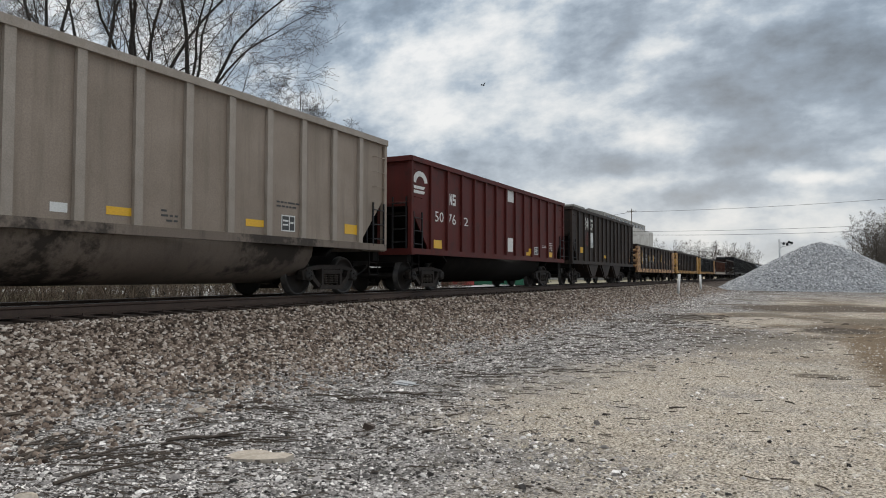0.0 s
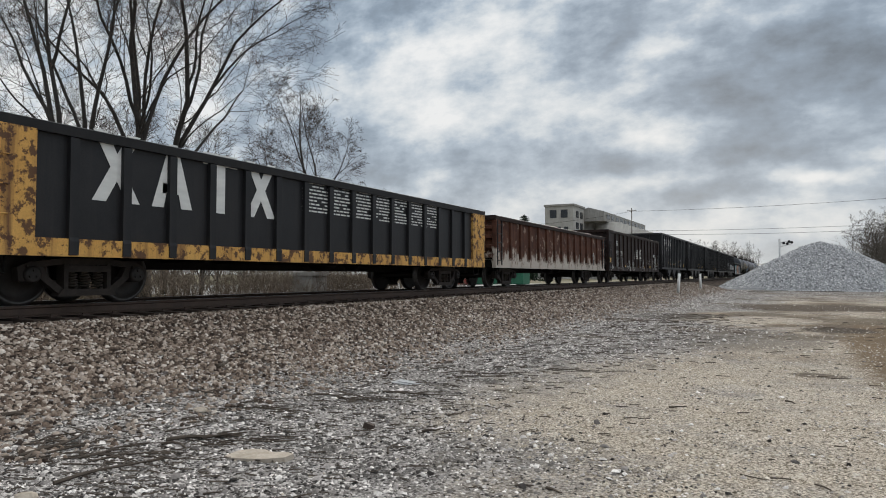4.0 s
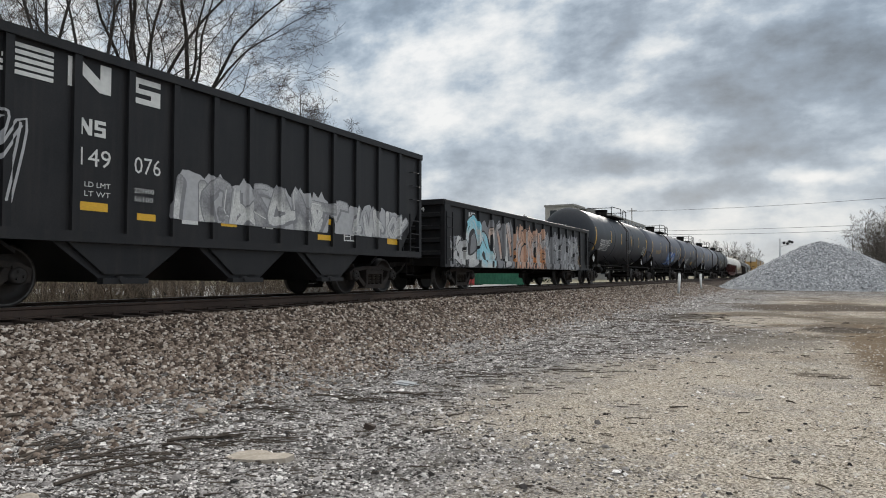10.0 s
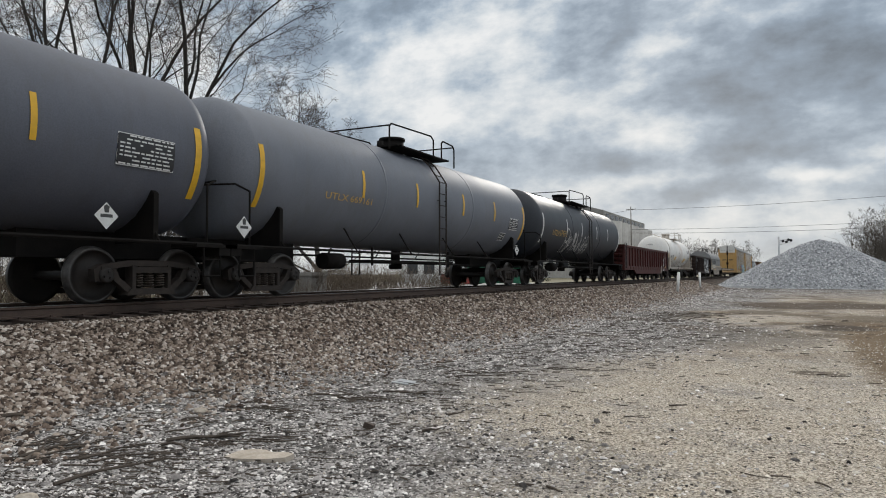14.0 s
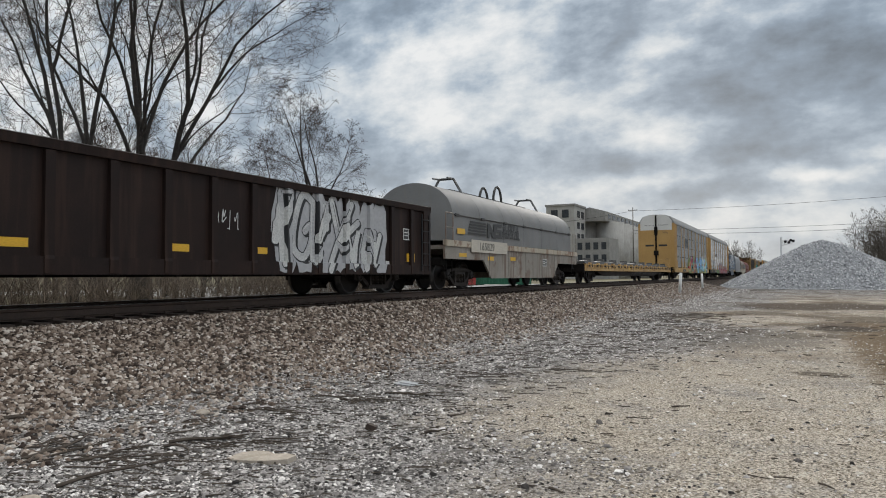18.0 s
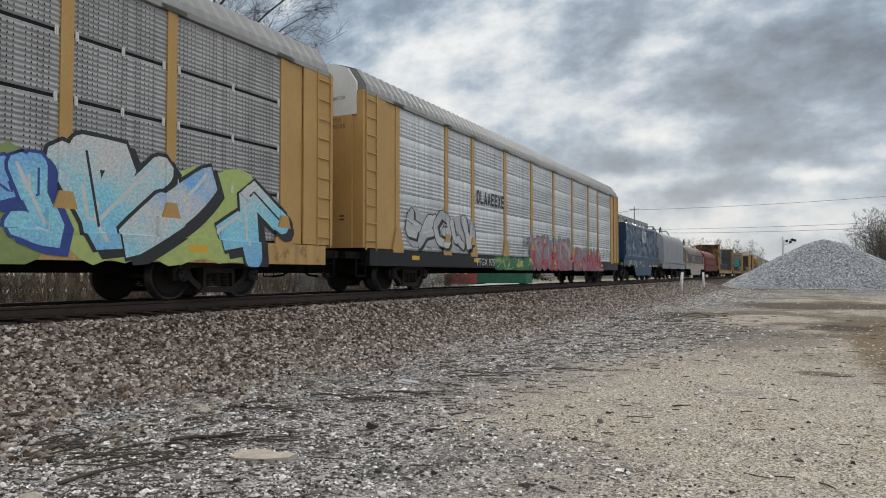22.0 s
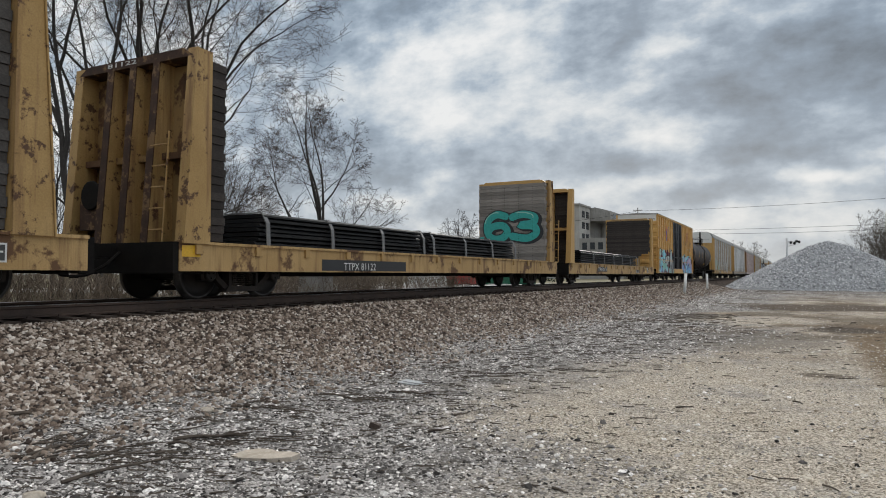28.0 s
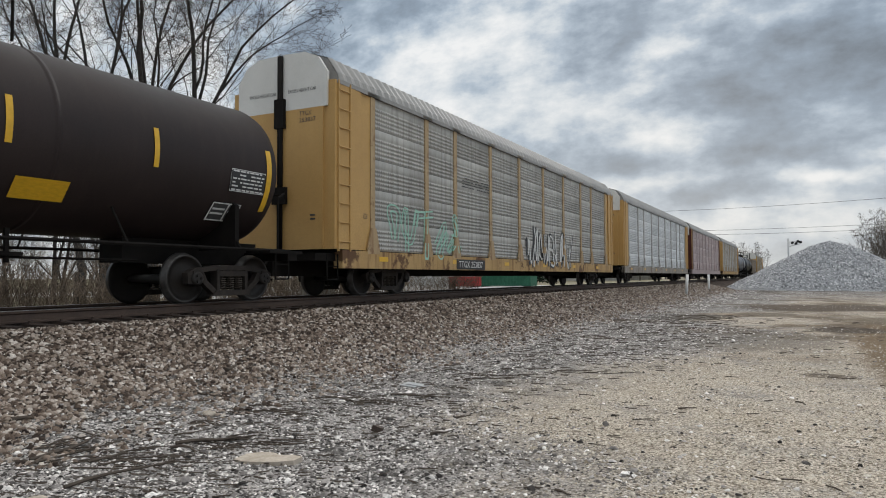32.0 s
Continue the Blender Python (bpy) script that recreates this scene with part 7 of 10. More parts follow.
    for i in range(9):
        place("crossbearer", cb, car, pose(0, -h + 2.9 + (L - 5.8) * i / 8, bot))
    center_sill(car, h, z0=.55, z1=.98)
    brake_gear(car, .5)
    running_gear(car, h, 2.1)
    return car


LAD_GON = ladder_mesh(1.6, .42, 5)


def tank(label, L, mat="tank_black", r=1.50, cz=2.67, frame="under", ends=None, dome="under", group="tank cars", short=.0):
    car = thing("tank_car", label, "rail car", group)
    h = L / 2
    prof = []
    hd = .62
    for i in range(8):
        a = math.pi / 2 * i / 7
        prof.append((-h - hd * math.cos(a), max(.004, r * math.sin(a))))
    seams = [-h * .36, h * .36]
    prof.append((-h + .05, r))
    for s in seams:
        prof += [(s - .07, r), (s - .03, r), (s - .028, r + .008), (s + .028, r + .008), (s + .03, r), (s + .07, r)]
    prof.append((h - .05, r))
    prof += [(-p, q) for p, q in prof[:8][::-1]]
    bm = B()
    lathe(bm, prof, cz, 48, "y")
    part("tank_shell", bm, M[mat], car)
    bm = B()
    rod(bm, (0, -.0, cz + r - .12), (0, 0, cz + r + .38), .36, 20)
    rod(bm, (0, 0, cz + r + .38), (0, 0, cz + r + .46), .40, 20)
    for k in (-.85, .8):
        rod(bm, (.1, k, cz + r - .05), (.1, k, cz + r + .24), .10, 10)
    part("manway", bm, M[dome], car)
    bm = B()
    for s in (-1, 1):
        box(bm, s * .85 - .30, s * .85 + .30, -1.5, 1.5, cz + r - .10, cz + r - .06)
    for s in (-1, 1):
        box(bm, -1.15, 1.15, s * 1.5 - .12, s * 1.5 + .12, cz + r - .10, cz + r - .055)
    part("walkway", bm, M[dome], car)
    bm = B()
    for s in (-1, 1):
        x = s * 1.12
        pipe(bm, [(x, -2.0, cz + r - .25), (x, -2.0, cz + r + .38), (x, -1.9, cz + r + .46), (x, .45, cz + r + .52), (x, .60, cz + r + .42), (x, .60, cz + r - .1)], .024)
    pipe(bm, [(1.12, -2.0, cz + r + .40), (-1.12, -2.0, cz + r + .40)], .022)
    part("handrail", bm, M[dome], car)
    bm = B()
    for s in (-1, 1):
        x = s * 1.12
        pipe(bm, [(x, 1.15, cz + r - .1), (x, 1.15, cz + r + .42), (x, 1.25, cz + r + .50), (x, 1.95, cz + r + .46), (x, 2.05, cz + r + .36), (x, 2.05, cz + r - .25)], .024)
    pipe(bm, [(1.12, 2.0, cz + r + .42), (-1.12, 2.0, cz + r + .42)], .022)
    part("end_rail", bm, M[dome], car)
    for s in (-1, 1):
        if frame != "white_frame":
            bm = B()
            # upright in front of the shell, then leaning in over its shoulder
            pts = [(s * (r + .07), .45 + (cz + .1) * k / 8) for k in range(9)]
            for k in range(1, 5):
                a = radians(14 + 14 * k)
                pts.append((s * (r + .12) * math.cos(a), (r + .12) * math.sin(a) + cz))
            for yy in (-.22, .22):
                pipe(bm, [(p, .36 + yy, q) for p, q in pts], .024)
                rod(bm, (s * (r - .02), .36 + yy, cz), (s * (r + .07), .36 + yy, cz), .016)
                rod(bm, (s * (r - .22), .36 + yy, 1.02), (s * (r + .07), .36 + yy, 1.02), .020)
            for p, q in pts:
                rod(bm, (p, .14, q), (p, .58, q), .015)
            part("side_ladder", bm, M[dome if dome != "under" else "truck"], car)
        bm = B()
        pipe(bm, [(s * 1.46, -h - .5, 1.02), (s * 1.46, h + .5, 1.02)], .032)
        for k in range(6):
            y = -h + .9 + (L - 1.8) * k / 5
            rod(bm, (s * 1.46, y, 1.02), (s * 1.05, y, 1.62), .020)
        part("running_rail", bm, M[frame], car)
        for e in (-1, 1):
            bm = B()
            pipe(bm, [(s * 1.45, e * (h + .15), .98), (s * 1.45, e * (h + .15), 2.1), (s * 1.35, e * (h + .45), 2.22), (s * .3, e * (h + .75), 2.22)], .02)
            box(bm, s * 1.2 - .32, s * 1.2 + .32, e * (h + .35) - .5, e * (h + .35) + .5, .96, 1.02)
            part("end_handrail", bm, M[frame], car)
            bm = B()
            y = e * (h - .9)
            prism(bm, [(s * .4, 1.0), (s * 1.36, 1.05), (s * 1.36, 1.85), (s * 1.28, 1.9), (s * .9, 1.45), (s * .4, 1.25)], y - .05, y + .05, "y")
            part("saddle", bm, M[frame], car)
    if frame == "white_frame":
        for e in (-1, 1):
            for s in (-1, 1):
                bm = B()
                y = e * (h - .55)
                prism(bm, [(s * .3, .98), (s * 1.42, .98), (s * 1.42, 1.2), (s * (r + .06), 1.75), (s * (r + .06), 2.0), (s * (r - .02), 1.9), (s * .9, 1.35), (s * .3, 1.15)], y - .20, y + .20, "y")
                part("saddle_casting", bm, M[frame], car, "heavy dirty white saddle")
            bm = B()
            for a, b in zip(range(-60, 241, 12), range(-48, 253, 12)):
                p, q = radians(a), radians(b)
                v = [bm.verts.new(((r + o) * math.cos(t), e * (h - .55) + w, cz + (r + o) * math.sin(t))) for t in (p, q) for o, w in ((.002, -.09), (.03, -.09), (.03, .09), (.002, .09))]
                for k in range(3):
                    bm.faces.new((v[k], v[k + 1], v[k + 5], v[k + 4]))
            part("shell_band", bm, M[frame], car)
        bm = B()
        box(bm, -.75, .75, -h + 1.2, h - 1.2, .92, 1.10)
        part("center_sill", bm, M[frame], car)
    for e in (-1, 1):
        bm = B()
        box(bm, -.3, .3, min(e * (h + .75), e * (h - 2.6)), max(e * (h + .75), e * (h - 2.6)), .75, 1.2)
        box(bm, -1.5, 1.5, e * (h + .55) - .14, e * (h + .55) + .14, .82, 1.0)
        part("stub_sill", bm, M[frame], car)
    bm = B()
    rod(bm, (0, .2, cz - r + .05), (0, .2, .75), .14, 12)
    rod(bm, (0, .2, .78), (0, .2, .62), .20, 12)
    box(bm, .2, .9, -2.6, 2.4, .80, .86)
    for y in (-2.4, 2.2):
        box(bm, .80, .85, y - .03, y + .03, .70, 1.2)
    pipe(bm, [(.82, -4, .78), (.82, 4.4, .78)], .022)
    rod(bm, (.7, -h + 3.2, .80), (.7, -h + 3.95, .80), .2, 12)
    part("bottom_outlet", bm, M["under"], car)
    add_truck(car, -h + .75)
    add_truck(car, h - .75)
    for s in (-1, 1):
        place("coupler", GEAR["coupler"], car, pose(0, s * (h + .75), 0, 0, 0, 0 if s < 0 else 180))
        for x in (-1.48, 1.48):
            place("stirrup", GEAR["stirrup"], car, pose(x, s * (h + .25), 0.02))
    return car


def tank_marks(car, L, r=1.50, cz=2.67, col="decal_yellow", low=False):
    """Upright yellow reflector strips bent round the shell, and data panels."""
    h = L / 2
    ys = [-h + .15, -h * .50, -h * .14, h * .26, h * .60, h - .12]
    for i, y in enumerate(ys):
        bm = B()
        wd = .10 if 0 < i < 5 else .14
        lo, hi = (-12, 14) if 0 < i < 5 else (-34, 16)
        if low:
            lo, hi = (-38, -20) if 0 < i < 5 else (-46, -4)
        pts = [radians(lo + (hi - lo) * k / 8) for k in range(9)]
        for a, b in zip(pts, pts[1:]):
            f = bm.faces.new([bm.verts.new(((r + .012) * math.cos(t), yy, cz + (r + .012) * math.sin(t))) for t, yy in ((a, y - wd / 2), (a, y + wd / 2), (b, y + wd / 2), (b, y - wd / 2))])
            f.smooth = True
        part("reflector_strip", bm, M[col], car)


def autorack(label, L, panel="rack_panel", post="ttx_clean", end="ttx_clean", top="rack_white", white=True, group="auto racks", roof="rack_roof", sill="ttx"):
    car = thing("autorack", label, "rail car", group)
    h = L / 2
    eave, peak, base = 5.02, 5.82, 1.12
    # deck
    for s in (-1, 1):
        bm = B()
        box(bm, s * (W2 - .25), s * W2, -h + .35, h - .35, .68, 1.10)
        part("side_sill", bm, M[sill], car)
    bm = B()
    box(bm, -W2 + .2, W2 - .2, -h - .4, h + .4, .85, 1.02)
    box(bm, -.3, .3, -h - .6, h + .6, .5, .9)
    part("deck", bm, M["under"], car)
    # roof: bevelled arch, corrugated across
    half = [(.70, peak - .03), (W2 - .36, eave + .60), (W2 - .08, eave + .20), (W2 - .02, eave + .02)]
    prof = [(-x, z) for x, z in half[::-1]] + [(0, peak)] + half
    bm = B()
    n = int(L / .17)
    rings = []
    for i in range(n + 1):
        y = -h + .25 + (L - .5) * i / n
        k = .016 if i % 2 else 0
        rings.append([bm.verts.new((x * (1 + k / 1.6), y, z + k)) for x, z in prof])
    for a, b in zip(rings, rings[1:]):
        for i in range(len(prof) - 1):
            bm.faces.new((a[i], a[i + 1], b[i + 1], b[i]))
    part("roof", bm, M[roof], car)
    for e in (-1, 1):
        bm = B()
        prism(bm, [(x * .985, z - .01) for x, z in prof], e * (h - .27), e * (h - .31), "y")
        part("roof_end", bm, M[roof], car)
    # ends: clamshell doors in two halves
    for e in (-1, 1):
        for s in (-1, 1):
            for lo, hi, mm, nm in ((base, 4.42, end, "end_door"), (4.42, None, top if white else end, "door_top")):
                bm = B()
                if hi:
                    prism(bm, [(s * .03, lo), (s * (W2 - .32), lo), (s * (W2 - .32), hi), (s * .03, hi)], e * (h - .02), e * (h - .10), "y")
                else:
                    prism(bm, [(s * .03, lo), (s * (W2 - .20), lo), (s * (W2 - .20), eave + .20), (s * (W2 - .46), eave + .58), (s * .70, peak - .06), (s * .03, peak - .04)], e * (h - .02), e * (h - .10), "y")
                part(nm, bm, M[mm], car)
            bm = B()
            rod(bm, (s * .03, e * (h + .02), base), (s * .03, e * (h + .02), peak - .08), .045, 8)
            part("door_post", bm, M["under"], car)
            bm = B()
            box(bm, s * (W2 - .36), s * (W2 - .02), e * (h - .12) - .05, e * (h - .12) + .05, base, eave)
            part("corner_panel", bm, M[end], car)
            bm = B()
            y0 = e * (h - .17)
            box(bm, s * (W2 - .05), s * (W2 - .01), min(y0, y0 - e * .95), max(y0, y0 - e * .95), base, eave)
            part("end_side_panel", bm, M[end], car)
            y1, y2 = e * (h - 1.125), e * (L * 11.86 / 27.2 + .03)
            bm = B()
            box(bm, s * (W2 - .09), s * (W2 - .06), min(y1, y2), max(y1, y2), base, eave)
            part("end_screen", bm, M[end], car)
            place("ladder", LAD_RACK, car, pose(s * W2 if s > 0 else -W2, e * (h - .42), base - .05, 0, 0, 0 if s > 0 else 180))
        bm = B()
        box(bm, -.2, .2, e * (h + .03) - .05, e * (h + .03) + .05, 2.2, 2.6)
        box(bm, -.14, .14, e * (h + .03) - .05, e * (h + .03) + .05, 4.0, 4.7)
        part("door_lock", bm, M["under"], car)
    # sides: corrugated screens between posts
    stops = [q * L / 27.2 for q in (-11.86, -8.96, -7.05, -4.23, -1.41, 1.41, 4.23, 7.05, 8.96, 11.86)]
    a0 = stops[0]
    rows = 4 if panel == "rack_grey" else 5
    hh = (eave - base - .05) / rows
    gap = .028 if panel == "rack_grey" else .005
    n_rib, fl = (11, .955) if panel == "rack_grey" else (5, .70)
    for lo, hi in zip(stops, stops[1:]):
        span = hi - lo
        key = "screen_%s_%.2f" % (panel, span)
        me = bpy.data.meshes.get(key)
        if not me:
            bm = B()
            pts = [(.0, gap)] + [(.014 - .014 * math.cos(2 * math.pi * i / 6), gap + (hh - 2 * gap) * fl * i / (6 * n_rib)) for i in range(1, 6 * n_rib + 1)] + [(.012, gap + (hh - 2 * gap) * (fl + .03)), (.012, hh - gap - .01), (.0, hh - gap)]
            vs = [[bm.verts.new((x, y, z)) for x, z in pts] for y in (.08, span - .08)]
            for i in range(len(pts) - 1):
                bm.faces.new((vs[0][i], vs[1][i], vs[1][i + 1], vs[0][i + 1])).smooth = True
            me = to_mesh(key, bm, [M[panel]])
            # slots are flat quads on the ribs, their shade painted in near-black
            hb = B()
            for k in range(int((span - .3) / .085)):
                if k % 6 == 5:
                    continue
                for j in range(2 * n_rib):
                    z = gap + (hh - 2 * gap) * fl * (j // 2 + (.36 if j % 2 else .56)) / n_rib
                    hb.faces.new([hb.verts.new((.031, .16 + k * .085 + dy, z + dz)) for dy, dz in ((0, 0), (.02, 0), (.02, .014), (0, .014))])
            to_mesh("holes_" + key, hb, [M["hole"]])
        holes = bpy.data.meshes["holes_" + key]
        for s in (1, -1):
            for k in range(rows):
                z = base + hh * k
                p = place("side_screen", me, car, pose(s * (W2 - .09), lo, z) if s > 0 else pose(-W2 + .09, hi, z, 0, 0, 180))
                if s > 0:
                    tagged(place("slot_row", holes, p), kind="stuff")
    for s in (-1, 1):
        # added near-black sheet behind the screens, in place of the shaded interior
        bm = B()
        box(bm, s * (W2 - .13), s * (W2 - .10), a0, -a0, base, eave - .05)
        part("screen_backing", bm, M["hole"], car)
    pk = "rackpost_" + post
    pm = bpy.data.meshes.get(pk)
    if not pm:
        bm = B()
        box(bm, -.09, -.025, -.10, .10, -.05, eave - base)
        prism(bm, [(-.27, -.08), (.27, -.08), (.27, .03), (.10, .56), (-.10, .56), (-.27, .03)], -.03, .012)
        box(bm, -.10, .01, -.27, .27, eave - base - .07, eave - base + .01)
        pm = to_mesh(pk, bm, M[post])
    tab = bpy.data.meshes.get("screen_latch")
    if not tab:
        bm = B()
        box(bm, 0, .012, -.028, .028, -.07, .07)
        box(bm, .012, .02, -.01, .01, -.05, .03)
        tab = to_mesh("screen_latch", bm, M["rack_white"])
    for i, y in enumerate(stops):
        note_face(car, y - .27, y + .27, base - .06, base + .30, W2 + .004)
        note_face(car, y - .10, y + .10, base + .30, eave, W2 - .035)
        for s in (1, -1):
            place("side_post", pm, car, pose(s * (W2 - .01), y, base, 0, 0, 0 if s > 0 else 180))
        if panel == "rack_grey":
            for k in range(1, rows):
                for d in (-.16, .16):
                    if abs(y + d) < stops[-1]:
                        place("screen_latch", tab, car, pose(W2 - .062, y + d, base + hh * k - .01))
                if i + 1 < len(stops):
                    place("screen_latch", tab, car, pose(W2 - .062, (y + stops[i + 1]) / 2, base + hh * k - .01))
    note_face(car, -h, h, .3, base - .02, W2 + .001)
    for s in (-1, 1):
        bm = B()
        box(bm, s * (W2 - .10), s * (W2 + .0), -h + .15, h - .15, eave - .07, eave + .03)
        part("eave_rail", bm, M[roof], car)
    bm = B()
    box(bm, -W2 + .16, W2 - .16, -h + .3, h - .3, 2.65, 2.72)
    box(bm, -W2 + .16, W2 - .16, -h + .3, h - .3, 1.05, 1.12)
    part("inner_deck", bm, M["under"], car)
    add_truck(car, -h + 3.1)
    add_truck(car, h - 3.1)
    for s in (-1, 1):
        place("coupler", GEAR["coupler"], car, pose(0, s * (h + .55), 0, 0, 0, 0 if s < 0 else 180))
        for x in (-1.45, 1.45):
            place("stirrup", GEAR["stirrup"], car, pose(x, s * (h - .1), 0))
    brake_gear(car, 2)
    return car


LAD_RACK = ladder_mesh(3.95, .46, 9, .016, "ttx_clean")


def coil_car(label, L, hood="coil_silver", body="coil_cream", top=3.45, wide=1.42, belly=True, deck=1.40, flat=False, hoods=1, skirt=1.58, group="coil cars", handles=True, shoulder=None, square=.5, plain_side=False):
    car = thing("coil_car", label, "rail car", group)
    h = L / 2
    # hood arch
    r = wide
    if flat:
        prof = [(-r, skirt + (top - .10 - skirt) * i / 16) for i in range(17)] + [(-r + .02, top - .05), (-r + .06, top - .02), (-r + .12, top), (0, top + .04)]
        prof += [(-a, b) for a, b in prof[-2::-1]]
    else:
        zc = shoulder or skirt + (top - skirt) * .45
        sg = lambda v, p: math.copysign(abs(v) ** p, v)
        prof = [(-r, skirt)] + [(-r * sg(math.cos(a), 2 * square), zc + (top - zc) * sg(math.sin(a), 2 * square)) for a in [math.pi * i / 20 for i in range(21)]] + [(r, skirt)]
    seg = L / hoods
    for k in range(hoods):
        bm = B()
        y0, y1 = -h + k * seg + (.04 if k else 0), -h + (k + 1) * seg - .04
        n_y = 66 if flat else 6
        ys = [y0, y0 + .02] + [y0 + (y1 - y0) * i / n_y for i in range(1, n_y)] + [y1 - .02, y1]
        rings = []
        for i, y in enumerate(ys):
            for off, gr in (((0, 0),)):
                rings.append([bm.verts.new((x * (1 + gr / r), y + off, z + gr)) for x, z in prof])
        for a, b in zip(rings, rings[1:]):
            for i in range(len(prof) - 1):
                f = bm.faces.new((a[i], a[i + 1], b[i + 1], b[i]))
                f.smooth = True
        bm.faces.new(rings[0][::-1])
        bm.faces.new(rings[-1])
        if flat:
            for v in bm.verts:
                if abs(v.co.x) > r - .005 and skirt + .05 < v.co.z < top - .12 and -h + .1 < v.co.y < h - .1:
                    n1 = noise.noise(Vector((v.co.y * 1.1 + v.co.x, v.co.z * 1.5, 7.0)))
                    n2 = noise.noise(Vector((v.co.y * 2.6, v.co.z * 2.2 + v.co.y * 1.1, 2.0 + v.co.x)))
                    v.co.x -= math.copysign(.10 * abs(n1) + .05 * abs(n2), v.co.x)
        hd_ = part("hood", bm, M[hood], car)
        for y in (ys[2:-2] if not flat else ()):
            bm = B()
            ra_, rb_ = ([bm.verts.new((x * (1 + .006 / r), y + o, z + .006)) for x, z in prof] for o in (-.010, .010))
            for i in range(len(prof) - 1):
                bm.faces.new((ra_[i], ra_[i + 1], rb_[i + 1], rb_[i])).smooth = True
            part("hood_seam", bm, M["strap" if hood == "coil_tan" else "steel_grey"], hd_)
    if handles:
        for y in (-h * .62, h * .62):
            bm = B()
            for s in (-1, 1):
                pipe(bm, [(s * .75, y - .02, top - .35), (s * .28, y, top + .42), (s * -.1, y, top + .42)], .045, 6)
                pipe(bm, [(s * .28, y, top + .42), (s * .28, y - .5, top + .40)], .035, 6)
            pipe(bm, [(-.28, y, top + .42), (.28, y, top + .42)], .045)
            part("lifting_bracket", bm, M["strap" if hood != "coil_red" else "coil_red"], car)
        bm = B()
        for s in (-1, 1):
            pts = [(s * .3, -.42 * math.cos(a), top - .05 + .62 * math.sin(a)) for a in [math.pi * i / 8 for i in range(9)]]
            pipe(bm, pts, .05, 6)
        box(bm, -.08, .08, -h * .6, h * .6, top, top + .08)
        part("stacking_loop", bm, M["steel_grey" if hood != "coil_red" else "coil_red"], car)
    bm = B()
    for s in (() if plain_side else (-1, 1)):
        zz = (shoulder or skirt + (top - skirt) * .45) - .02
        rod(bm, (s * (wide + .03), -h + .1, zz), (s * (wide + .03), h - .1, zz), .022)
        for k in range(7):
            y = -h + .3 + (L - .6) * k / 6
            box(bm, s * (wide + .02) - .03, s * (wide + .02) + .03, y - .12, y + .12, zz - .04, zz + .04)
    if not plain_side:
        part("hood_rail", bm, M["steel_grey"], car)
    hh = h + .65
    for s in (-1, 1):
        bm = B()
        if belly:
            prism(bm, [(-hh, deck - .42), (-hh, deck), (hh, deck), (hh, deck - .42), (hh - 2.9, deck - .42), (hh - 3.6, .36), (-hh + 3.6, .36), (-hh + 2.9, deck - .42)], s * (W2 - .12), s * (W2 - .05))
        else:
            box(bm, s * (W2 - .12), s * (W2 - .05), -hh, hh, deck - .50, deck)
        part("side_plate", bm, M[body], car)
        bm = B()
        box(bm, s * (W2 - .12), s * W2, -hh, hh, deck - .03, deck + .16)
        part("top_flange", bm, M["coil_flange" if body in ("coil_stain", "coil_cream") else body], car)
        for k in range(5 if belly and not plain_side else 0):
            bm = B()
            y = -hh + 3.4 + (2 * hh - 6.8) * k / 4
            box(bm, s * (W2 - .06), s * (W2 - .035), y - .03, y + .03, .42, deck - .04)
            part("side_rib", bm, M[body], car)
        for e in (-1, 1):
            bm = B()
            pipe(bm, [(s * (W2 - .05), e * (hh - .05), deck + .1), (s * (W2 - .05), e * (hh - .05), deck + 1.0), (s * (W2 - .05), e * (hh - .55), deck + 1.0), (s * (W2 - .05), e * (hh - .55), deck + .1)], .02)
            rod(bm, (s * (W2 - .05), e * (hh - .05), deck + .55), (s * (W2 - .05), e * (hh - .55), deck + .55), .016)
            part("hand_rail", bm, M[body], car)
    bm = B()
    box(bm, -W2 + .12, W2 - .12, -hh + .02, hh - .02, deck - .12, deck)
    part("deck", bm, M[body], car)
    center_sill(car, hh, z0=.6, z1=1.0)
    running_gear(car, hh, 1.85)
    return car


def flat_body(car, L, mat="ttx", top=1.04, bot=.68, belly=True):
    h = L / 2
    for s in (-1, 1):
        bm = B()
        box(bm, s * (W2 - .1), s * W2, -h, h, bot, top - .04)
        box(bm, s * (W2 - .1), s * (W2 + .04), -h, h, top - .05, top)
        part("side_sill", bm, M[mat], car)
        key = "stake_pocket_%s_%d" % (mat, s)
        sp = bpy.data.meshes.get(key)
        if not sp:
            bm = B()
            box(bm, s * (W2 + .0), s * (W2 + .05), -.07, .07, top - .22, top - .05)
            sp = to_mesh(key, bm, M[mat])
        for k in range(int(L / 1.5)):
            place("stake_pocket", sp, car, pose(0, -h + .4 + k * 1.5, 0))
    bm = B()
    box(bm, -W2 + .08, W2 - .08, -h, h, top - .10, top - .01)
    part("deck", bm, M["plank_dark"], car, "dark worn deck boards")
    bm = B()
    hh = h - 4.0
    prism(bm, [(-hh - 1.6, bot), (hh + 1.6, bot), (hh, .42), (-hh, .42)], -.62, .62)
    for e in (-1, 1):
        box(bm, -W2 + .02, W2 - .02, e * h - .12, e * h + .12, bot - .04, top - .02)
    part("fish_belly_sill", bm, M["under"], car)


